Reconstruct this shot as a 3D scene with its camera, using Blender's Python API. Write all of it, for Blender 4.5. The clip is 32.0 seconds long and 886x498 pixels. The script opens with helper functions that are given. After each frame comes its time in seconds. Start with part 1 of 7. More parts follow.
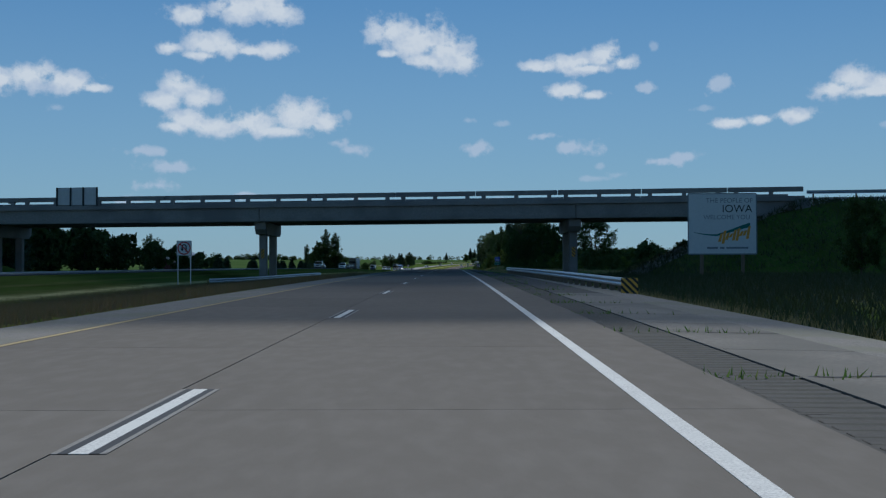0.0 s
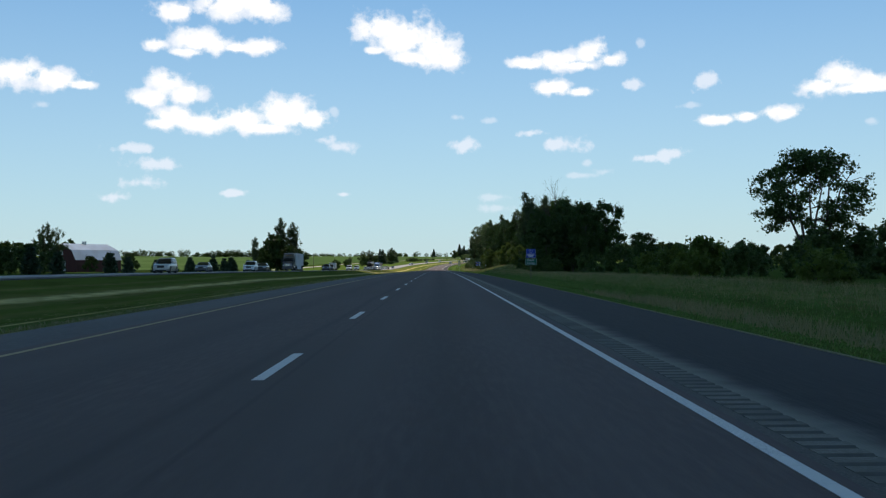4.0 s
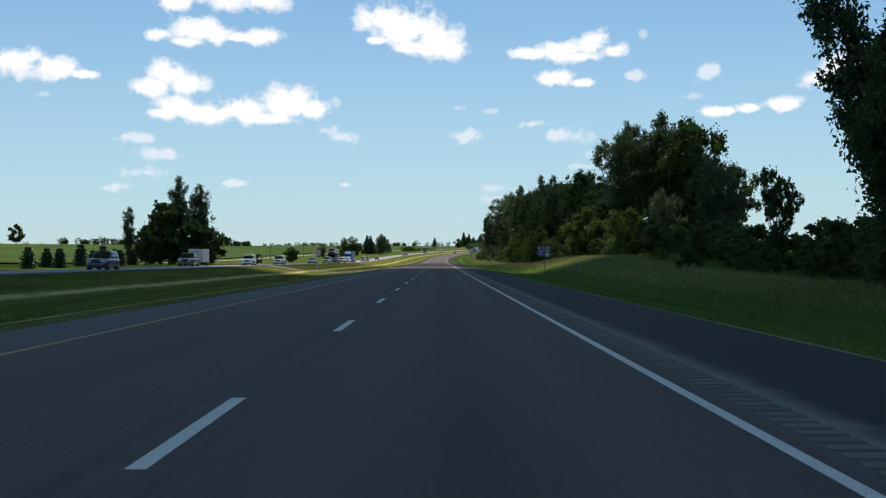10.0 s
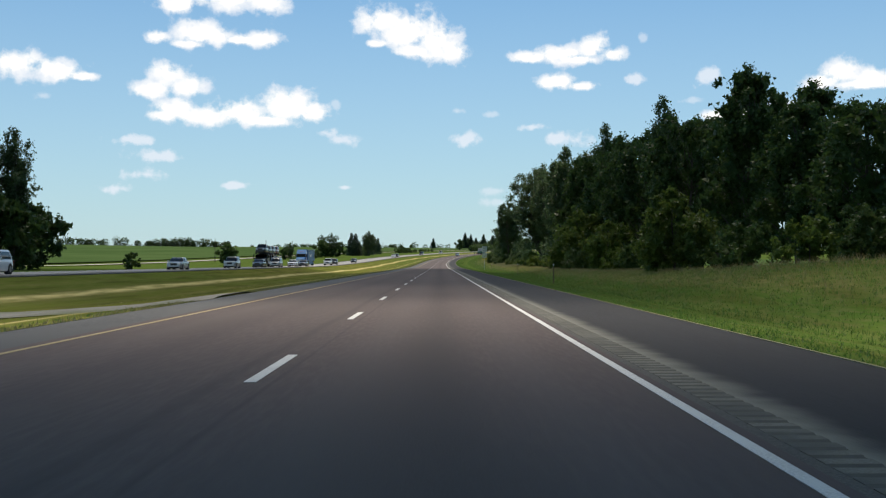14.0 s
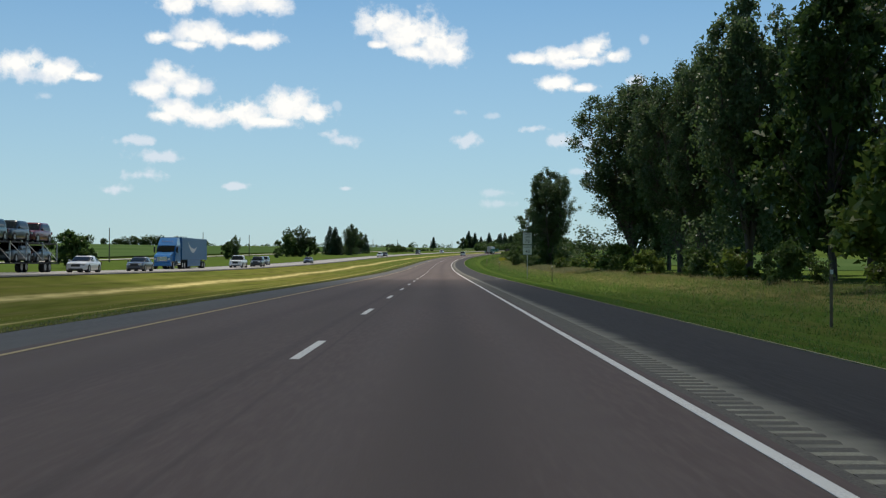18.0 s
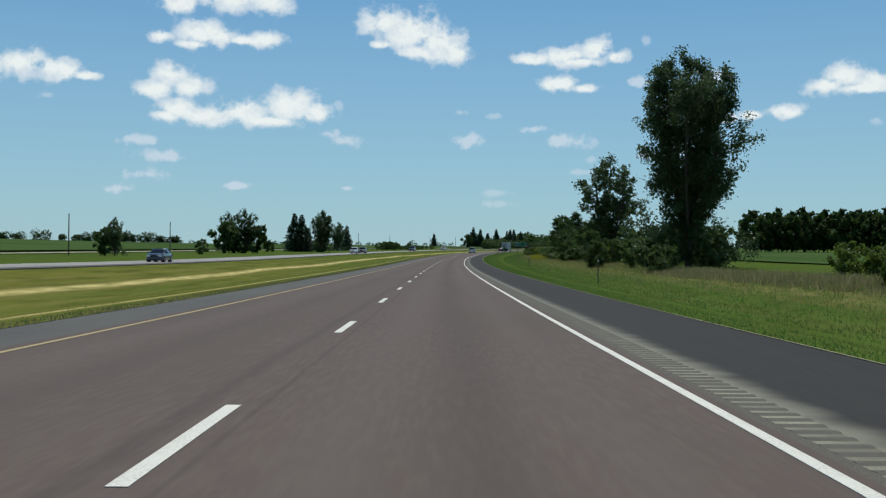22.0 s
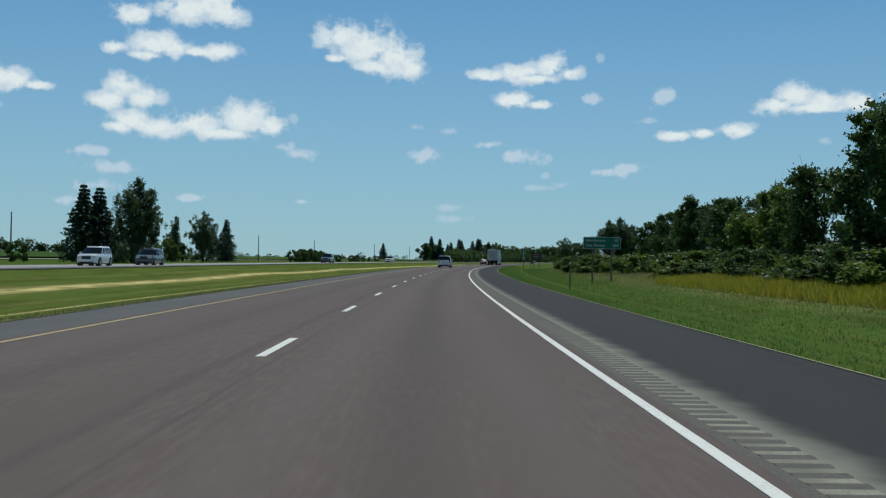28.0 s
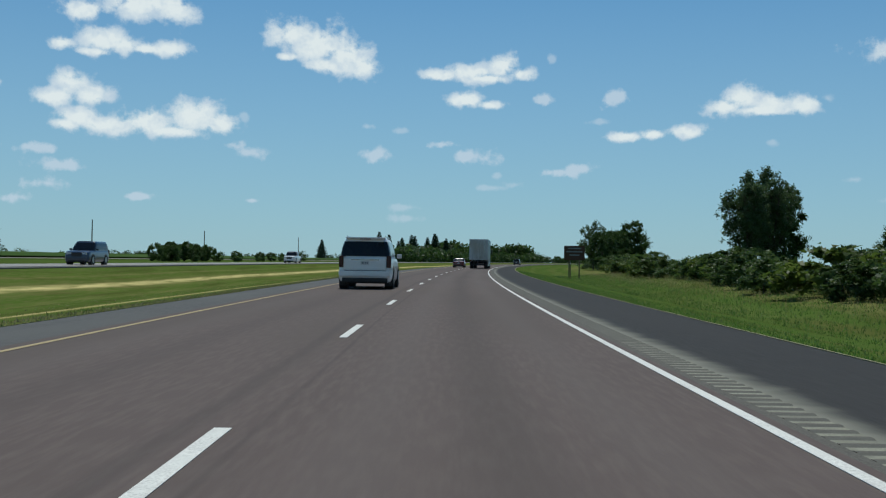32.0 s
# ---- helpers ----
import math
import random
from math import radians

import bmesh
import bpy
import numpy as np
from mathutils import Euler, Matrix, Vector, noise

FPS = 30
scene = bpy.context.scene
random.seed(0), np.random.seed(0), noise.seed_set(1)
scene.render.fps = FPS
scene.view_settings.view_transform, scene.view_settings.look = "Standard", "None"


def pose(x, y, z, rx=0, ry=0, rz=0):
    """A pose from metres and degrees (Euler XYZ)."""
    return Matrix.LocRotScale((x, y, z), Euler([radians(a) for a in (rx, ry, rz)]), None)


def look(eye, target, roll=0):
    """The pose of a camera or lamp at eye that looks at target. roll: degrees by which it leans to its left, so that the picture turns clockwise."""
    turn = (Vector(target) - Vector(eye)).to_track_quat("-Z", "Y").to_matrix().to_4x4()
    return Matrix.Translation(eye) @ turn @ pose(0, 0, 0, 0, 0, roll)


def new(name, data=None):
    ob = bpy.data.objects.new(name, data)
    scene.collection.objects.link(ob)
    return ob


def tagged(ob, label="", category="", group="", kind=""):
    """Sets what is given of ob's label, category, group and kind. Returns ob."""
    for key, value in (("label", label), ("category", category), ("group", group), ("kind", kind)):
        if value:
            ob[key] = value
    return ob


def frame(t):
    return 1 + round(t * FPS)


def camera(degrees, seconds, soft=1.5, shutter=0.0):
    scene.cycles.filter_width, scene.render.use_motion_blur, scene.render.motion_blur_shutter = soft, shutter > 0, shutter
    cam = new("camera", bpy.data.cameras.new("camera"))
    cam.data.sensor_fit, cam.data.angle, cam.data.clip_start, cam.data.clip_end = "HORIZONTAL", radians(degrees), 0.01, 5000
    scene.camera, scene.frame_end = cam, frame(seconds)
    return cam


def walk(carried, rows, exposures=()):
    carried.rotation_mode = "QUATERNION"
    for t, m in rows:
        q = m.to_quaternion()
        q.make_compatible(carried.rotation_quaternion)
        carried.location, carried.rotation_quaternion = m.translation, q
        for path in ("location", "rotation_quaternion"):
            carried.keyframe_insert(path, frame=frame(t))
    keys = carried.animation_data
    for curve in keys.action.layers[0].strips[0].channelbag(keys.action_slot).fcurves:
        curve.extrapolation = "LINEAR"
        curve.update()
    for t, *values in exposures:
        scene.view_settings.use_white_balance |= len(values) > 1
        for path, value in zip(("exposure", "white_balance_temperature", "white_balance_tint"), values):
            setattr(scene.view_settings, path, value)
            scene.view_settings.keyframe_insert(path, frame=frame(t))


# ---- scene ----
cam = camera(42.0, 32.0, soft=1.25)

# ---- plan: the road's line, s metres along it, u metres right of the lane line ----
CURVE_AT, CURVE_K, CURVE_END, CURVE_OUT = 774.0, 6.3e-7, 1075.0, 1880.0
STEP = 2.0
# grade of the road at stations along it
GRADE_S = (-400, 0, 86, 161, 215, 280, 355, 753, 817, 893, 968, 1136, 1880, 2150, 6000)
GRADE_V = (.014, .014, .007, .006, .004, .0015, 0, 0, .006, .0095, .0145, .017, .017, .004, 0)


def bend(s):
    """Heading of the road at s, radians to the right."""
    a = min(max(s - CURVE_AT, 0), CURVE_END - CURVE_AT)
    b = min(max(s - CURVE_END, 0), CURVE_OUT - CURVE_END)
    return CURVE_K * a * a + 2 * CURVE_K * (CURVE_END - CURVE_AT) * b


S0, S1 = -240.0, 4400.0
_n = int((S1 - S0) / STEP) + 1
LINE_S = np.linspace(S0, S1, _n)
_h = np.array([bend(s) for s in LINE_S])
_x = np.concatenate([[0], np.cumsum(np.sin((_h[1:] + _h[:-1]) / 2) * STEP)])
_y = np.concatenate([[0], np.cumsum(np.cos((_h[1:] + _h[:-1]) / 2) * STEP)]) + S0
_g = np.interp(LINE_S, GRADE_S, GRADE_V)
_z = np.concatenate([[0], np.cumsum((_g[1:] + _g[:-1]) / 2 * STEP)])
_z -= np.interp(0, LINE_S, _z)


def road_arrays(s):
    return (np.interp(s, LINE_S, _x), np.interp(s, LINE_S, _y), np.interp(s, LINE_S, _z), np.interp(s, LINE_S, _h))


def at(s, u, z=0.0):
    """World place of a point u metres right of the lane line at station s, z above the road's grade."""
    x, y, zz, h = road_arrays(s)
    return Vector((x + u * math.cos(h), y - u * math.sin(h), zz + z))


def turn_at(s):
    return -math.degrees(bend(s))


# ---- camera: seconds, yaw, pitch and roll in degrees, metres right of the lane line ----
EYE = 1.14
PATH = (
    (0, 0.00, 2.195, 0.421, 1.150, -0.2),
    (0.5, 17.80, 2.115, 0.421, 0.971, -0.22),
    (1, 35.60, 2.035, 0.533, 0.931, -0.23),
    (1.5, 53.25, 1.92, 0.533, 0.948, -0.25),
    (2, 70.90, 1.80, 0.533, 0.881, -0.27),
    (2.5, 88.65, 1.775, 0.168, 0.813, -0.28),
    (3, 106.40, 1.765, -0.337, 0.920, -0.3),
    (3.5, 124.10, 1.765, -0.309, 0.999, -0.3),
    (5.5, 194.99, 1.829, 0.133, 0.860, -0.3),
    (6, 212.69, 1.861, 0.105, 0.658, -0.3),
    (6.5, 230.36, 1.807, -0.047, 0.616, -0.28),
    (7, 248.04, 1.752, -0.116, 0.630, -0.26),
    (7.5, 265.75, 1.716, -0.262, 0.578, -0.24),
    (8, 283.44, 1.679, -0.352, 0.554, -0.21),
    (8.5, 301.04, 1.719, -0.150, 0.597, -0.19),
    (9, 318.62, 1.758, -0.032, 0.639, -0.17),
    (9.5, 336.30, 1.710, -0.008, 0.488, -0.15),
    (10, 353.98, 1.664, -0.123, 0.532, -0.13),
    (10.5, 371.66, 1.681, -0.116, 0.625, -0.11),
    (11, 389.34, 1.698, 0.032, 0.493, -0.09),
    (11.5, 407.07, 1.678, -0.091, 0.676, -0.06),
    (12, 424.81, 1.657, -0.157, 0.494, -0.04),
    (12.5, 442.53, 1.659, -0.231, 0.573, -0.02),
    (13, 460.26, 1.661, -0.304, 0.456, 0),
    (13.5, 477.91, 1.734, -0.230, 0.695, 0.02),
    (14, 495.56, 1.807, -0.156, 0.681, 0.04),
    (14.5, 513.61, 1.792, -0.160, 0.701, 0.06),
    (16.5, 585.82, 1.726, 0.018, 0.556, 0.15),
    (17, 603.87, 1.710, 0.014, 0.575, 0.17),
    (17.5, 621.48, 1.722, 0.004, 0.591, 0.19),
    (18, 639.09, 1.735, -0.117, 0.747, 0.21),
    (18.5, 657.13, 1.751, -0.241, 0.663, 0.24),
    (19, 675.18, 1.769, -0.282, 0.578, 0.26),
    (19.5, 692.65, 1.824, -0.309, 0.466, 0.28),
    (20, 710.12, 1.880, -0.225, 0.579, 0.3),
    (20.5, 728.06, 1.807, -0.244, 0.648, 0.33),
    (21, 746.00, 1.734, -0.178, 0.688, 0.35),
    (21.5, 763.57, 1.674, -0.105, 0.623, 0.38),
    (22, 781.16, 1.613, -0.061, 0.753, 0.4),
    (22.5, 798.83, 1.650, -0.492, 0.965, 0.42),
    (23, 816.50, 1.687, -0.614, 0.980, 0.45),
    (23.5, 834.16, 1.783, -0.532, 1.009, 0.47),
    (24, 851.82, 1.879, -0.450, 1.038, 0.5),
    (24.5, 869.55, 1.874, -0.538, 1.019, 0.55),
    (26.5, 940.45, 1.851, -1.114, 1.307, 0.75),
    (27, 958.18, 1.830, -1.595, 1.400, 0.8),
    (27.5, 975.49, 1.917, -2.033, 1.351, 0.81),
    (28, 992.80, 2.003, -2.332, 1.497, 0.82),
    (28.5, 1010.80, 1.997, -2.605, 1.452, 0.83),
    (29, 1028.81, 1.993, -2.767, 1.547, 0.84),
    (29.5, 1046.67, 1.941, -2.993, 1.478, 0.85),
    (30, 1064.53, 1.862, -3.192, 1.494, 0.86),
    (30.5, 1082.47, 1.744, -3.593, 1.493, 0.87),
    (31, 1100.47, 1.624, -4.134, 1.508, 0.88),
    (31.5, 1118.21, 1.561, -4.307, 1.512, 0.89),
    (32, 1136.00, 1.431, -4.733, 1.517, 0.9),
)
walk(cam, [(t, pose(*(at(s, u, EYE)), 90 + p, 0, w) @ pose(0, 0, 0, 0, 0, r)) for t, s, u, w, p, r in PATH],
     exposures=[(0, -.8, 5700, 8), (1, -.68, 5700, 8), (2, -.4, 5900, 9), (3, -.12, 6500, 11.5), (3.4, .08, 6900, 13), (12, .06, 7000, 13), (14, .05, 7000, 12), (17, -.08, 6950, 11), (19.6, -.1, 6900, 10), (20.6, -.08, 6800, 8), (22.6, -.42, 6300, 4), (32, -.48, 6150, 2)])

# ---- world and sun ----
SUN_EL, SUN_AZ = radians(66), radians(4)     # azimuth to the right of straight ahead
world = bpy.data.worlds.new("world")
scene.world = world
world.use_nodes = True
WN, WL = world.node_tree.nodes, world.node_tree.links
WN.clear()


def wmath(op, a, b=None, c=None, clamp=False):
    n = WN.new("ShaderNodeMath")
    n.operation, n.use_clamp = op, clamp
    for i, v in enumerate((a, b, c)):
        if v is None:
            continue
        if isinstance(v, (int, float)):
            n.inputs[i].default_value = v
        else:
            WL.new(v, n.inputs[i])
    return n.outputs[0]


sky = WN.new("ShaderNodeTexSky")
sky.sky_type, sky.sun_disc, sky.sun_elevation, sky.sun_rotation = "NISHITA", False, SUN_EL, SUN_AZ
sky.air_density, sky.dust_density, sky.ozone_density, sky.altitude = 1.0, 0.15, 3.0, 300
coord = WN.new("ShaderNodeTexCoord")
split = WN.new("ShaderNodeSeparateXYZ")
WL.new(coord.outputs["Generated"], split.inputs[0])
azimuth = wmath("ARCTAN2", split.outputs[0], split.outputs[1])
elevation = wmath("ARCSINE", split.outputs[2])
flat = WN.new("ShaderNodeCombineXYZ")
WL.new(azimuth, flat.inputs[0])
WL.new(elevation, flat.inputs[1])


def sky_noise(scale, detail, rough=0.55):
    n = WN.new("ShaderNodeTexNoise")
    n.noise_dimensions = "3D"
    n.inputs["Scale"].default_value, n.inputs["Detail"].default_value, n.inputs["Roughness"].default_value = scale, detail, rough
    return n


warp = sky_noise(24, 3)
WL.new(flat.outputs[0], warp.inputs["Vector"])
puff = sky_noise(64, 6, 0.6)
WL.new(flat.outputs[0], puff.inputs["Vector"])
# the same billows a little lower in the sky: their difference shows which side of a billow faces up
shifted = WN.new("ShaderNodeVectorMath")
shifted.operation = "ADD"
WL.new(flat.outputs[0], shifted.inputs[0])
shifted.inputs[1].default_value = (0, 0.006, 0)
puff_up = sky_noise(64, 3, 0.6)
WL.new(shifted.outputs[0], puff_up.inputs["Vector"])
puff_soft = sky_noise(64, 3, 0.6)
WL.new(flat.outputs[0], puff_soft.inputs["Vector"])
# small fair-weather clouds, each of a few lobes: azimuth, elevation, half width, half height, in hundredths of a radian
TOP_LEFT = ((-22.4, 21.6, 2.2, .9), (-18.4, 22.2, 3.0, 1.4), (-16.3, 23.0, 2.4, 1.6), (-14.8, 22.0, 2.2, 1.3), (-24.1, 18.8, 1.3, .65), (-20.7, 19.4, 2.4, 1.35),
            (-19.0, 19.0, 1.7, 1.0), (-17.2, 18.8, 2.1, .55), (-15.5, 18.9, 1.8, .8), (-21.4, 18.3, 1.7, .45))
TOP_MIDDLE = ((-5.1, 20.6, 2.5, 1.4), (-2.5, 19.9, 3.2, 2.0), (-.3, 19.0, 2.5, 1.9), (1.2, 18.0, 1.5, 1.0), (-5.5, 18.8, 1.2, .35), (-2.0, 18.2, 2.6, .8),
              (7.8, 17.6, 2.2, .6), (10.4, 17.9, 2.6, 1.0), (13.1, 18.4, 2.0, 1.4), (14.7, 17.7, 1.7, .8), (11.9, 17.3, 3.1, .5), (9.9, 15.5, 2.0, .7), (12.1, 15.1, 1.7, .45))
LONG_LEFT = ((-23.1, 15.7, 2.1, 1.35), (-24.5, 14.5, 1.9, .9), (-21.6, 14.9, 1.9, 1.1), (-22.5, 12.9, 1.9, 1.1), (-20.0, 12.4, 3.8, 1.0), (-17.4, 12.8, 3.6, 1.35), (-13.3, 13.4, 2.9, 1.65),
             (-11.0, 12.9, 1.6, 1.1), (-15.0, 12.1, 3.1, .6), (-23.6, 12.3, 1.5, .6), (-37.8, 15.7, 2.0, 1.3), (-35.2, 16.1, 2.6, 1.35), (-32.4, 15.7, 2.4, 1.1), (-30.1, 15.3, 1.6, .5))
RIGHT = ((33.7, 15.5, 1.9, 1.35), (32.3, 14.8, 2.0, .8), (36.1, 15.0, 2.3, 1.15), (38.6, 14.9, 2.1, .9), (35.3, 14.5, 4.4, .6), (23.8, 12.4, 1.8, .5), (26.2, 12.6, 1.5, .45), (28.9, 12.8, 2.0, .7),
         (48, 19, 5, 1.4), (-50, 20, 6, 1.6), (-46, 11, 4, .9), (56, 12, 4, 1.0))
WISPS = ((-9.8, 11.1, 1.0, .5), (-8.2, 10.5, 1.7, .6), (7.9, 11.7, 1.6, .35), (10.1, 10.7, 1.5, .6), (11.5, 10.5, 1.6, .8), (2.2, 10.7, 1.7, .6), (-25.8, 10.2, 1.9, .5), (-24.5, 9.0, 2.1, .7),
         (-25.0, 7.4, 2.3, .55), (-27.4, 6.2, 1.5, .5), (-17.7, 6.6, 1.4, .36), (-8.3, 6.5, .8, .25), (19.7, 9.7, 1.8, .6), (18.0, 9.4, 1.6, .36), (23.0, 15.7, 1.2, .8), (16.9, 15.7, 1.1, .5))
FAINT = ((1.5, 13.1, .7, .36), (4.6, 12.8, 1.0, .36), (-9.0, 13.6, .5, .5), (4.9, 6.2, 1.4, .36), (5.2, 5.2, 1.5, .36), (-33.2, 13.6, .9, .36), (12.5, 8.0, 1.8, .28), (14.4, 8.3, 1.4, .45),
         (12.8, 9.0, .6, .36), (36.0, 11.8, .6, .36), (17.4, 19.0, .4, .45), (21.7, 13.7, 1.1, .28), (40.4, 15.3, 1.0, .6), (42.4, 8.7, 1.0, .28), (46, 7, 1.6, .4))


def nearest_lobe(banks, blend):
    """Distance to the nearest lobe of these clouds, 1 at its rim."""
    low = None
    for a, e, w, h in (lobe for bank_ in banks for lobe in bank_):
        off = WN.new("ShaderNodeVectorMath")
        off.operation = "MULTIPLY_ADD"
        WL.new(flat.outputs[0], off.inputs[0])
        off.inputs[1].default_value, off.inputs[2].default_value = (100 / w, 100 / h, 0), (-a / w, -e / h, 0)
        ln = WN.new("ShaderNodeVectorMath")
        ln.operation = "LENGTH"
        WL.new(off.outputs[0], ln.inputs[0])
        low = ln.outputs["Value"] if low is None else wmath("SMOOTH_MIN", low, ln.outputs["Value"], blend)
    return low


def soft_edge(sock, outer, inner, most):
    n = WN.new("ShaderNodeMapRange")
    n.interpolation_type = "SMOOTHSTEP"
    WL.new(sock, n.inputs["Value"])
    n.inputs["From Min"].default_value, n.inputs["From Max"].default_value = outer, inner
    n.inputs["To Min"].default_value, n.inputs["To Max"].default_value = 0, most
    return n.outputs[0]


lowest = nearest_lobe((TOP_LEFT, TOP_MIDDLE, LONG_LEFT, RIGHT), 0.25)
rag = wmath("ADD", wmath("MULTIPLY", wmath("SUBTRACT", warp.outputs[0], 0.5), 1.1), wmath("MULTIPLY", wmath("SUBTRACT", puff.outputs[0], 0.5), 2.4))
thick = soft_edge(wmath("ADD", lowest, rag), 1.12, 0.38, 1.0)
wisp = soft_edge(wmath("ADD", nearest_lobe((WISPS,), 0.1), wmath("MULTIPLY", rag, 1.3)), 1.05, 0.2, 0.85)
faint = soft_edge(wmath("ADD", nearest_lobe((FAINT,), 0.1), wmath("MULTIPLY", rag, 1.3)), 1.05, 0.1, 0.5)
shown = wmath("MAXIMUM", thick, wmath("MAXIMUM", wisp, faint))
# the rest of the sky carries the same small clouds
far_n = sky_noise(3.4, 6, 0.6)
WL.new(coord.outputs["Generated"], far_n.inputs["Vector"])
other = WN.new("ShaderNodeMapRange")
WL.new(far_n.outputs[0], other.inputs["Value"])
other.inputs["From Min"].default_value, other.inputs["From Max"].default_value = 0.63, 0.72
behind = WN.new("ShaderNodeMapRange")
WL.new(wmath("ABSOLUTE", azimuth), behind.inputs["Value"])
behind.inputs["From Min"].default_value, behind.inputs["From Max"].default_value = 0.6, 0.8
above = WN.new("ShaderNodeMapRange")
WL.new(elevation, above.inputs["Value"])
above.inputs["From Min"].default_value, above.inputs["From Max"].default_value = 0.3, 0.45
rest = wmath("MULTIPLY", other.outputs[0], wmath("MAXIMUM", behind.outputs[0], above.outputs[0]))
up = wmath("GREATER_THAN", elevation, 0.015)
cover = wmath("MULTIPLY", wmath("MAXIMUM", shown, rest), up)
shade = WN.new("ShaderNodeMapRange")
relief = wmath("MULTIPLY", wmath("SUBTRACT", puff_up.outputs[0], puff_soft.outputs[0]), 2.2)
WL.new(wmath("ADD", lowest, relief), shade.inputs["Value"])
shade.inputs["From Min"].default_value, shade.inputs["From Max"].default_value = 1.15, 0.25
tone = WN.new("ShaderNodeMix")
tone.data_type = "RGBA"
WL.new(shade.outputs[0], tone.inputs["Factor"])
tone.inputs["A"].default_value, tone.inputs["B"].default_value = (7.6, 8.6, 9.9, 1), (11.3, 11.4, 11.3, 1)
haze = WN.new("ShaderNodeMapRange")
WL.new(elevation, haze.inputs["Value"])
haze.inputs["From Min"].default_value, haze.inputs["From Max"].default_value = 0.28, 0.0
haze.inputs["To Min"].default_value, haze.inputs["To Max"].default_value = 0.0, 0.7
hazy = WN.new("ShaderNodeMix")
hazy.data_type = "RGBA"
WL.new(haze.outputs[0], hazy.inputs["Factor"])
deep = WN.new("ShaderNodeMix")
deep.data_type, deep.blend_type = "RGBA", "MULTIPLY"
deep.inputs["Factor"].default_value = 1.0
WL.new(sky.outputs[0], deep.inputs["A"])
deep.inputs["B"].default_value = (0.66, 0.99, 1.10, 1)
WL.new(deep.outputs["Result"], hazy.inputs["A"])
hazy.inputs["B"].default_value = (4.6, 6.25, 7.7, 1)
mix = WN.new("ShaderNodeMix")
mix.data_type = "RGBA"
WL.new(wmath("MULTIPLY", cover, 0.93), mix.inputs["Factor"])
WL.new(hazy.outputs["Result"], mix.inputs["A"])
WL.new(tone.outputs["Result"], mix.inputs["B"])
back = WN.new("ShaderNodeBackground")
back.inputs["Strength"].default_value = 0.10
WL.new(mix.outputs["Result"], back.inputs["Color"])
wout = WN.new("ShaderNodeOutputWorld")
WL.new(back.outputs[0], wout.inputs[0])

sun = new("sun", bpy.data.lights.new("sun", "SUN"))
sun.data.energy, sun.data.angle, sun.data.color = 4.3, radians(0.53), (1.0, 0.95, 0.87)
sun.matrix_world = look((0, 0, 400), (-math.sin(SUN_AZ) * math.cos(SUN_EL), -math.cos(SUN_AZ) * math.cos(SUN_EL), 400 - math.sin(SUN_EL)))


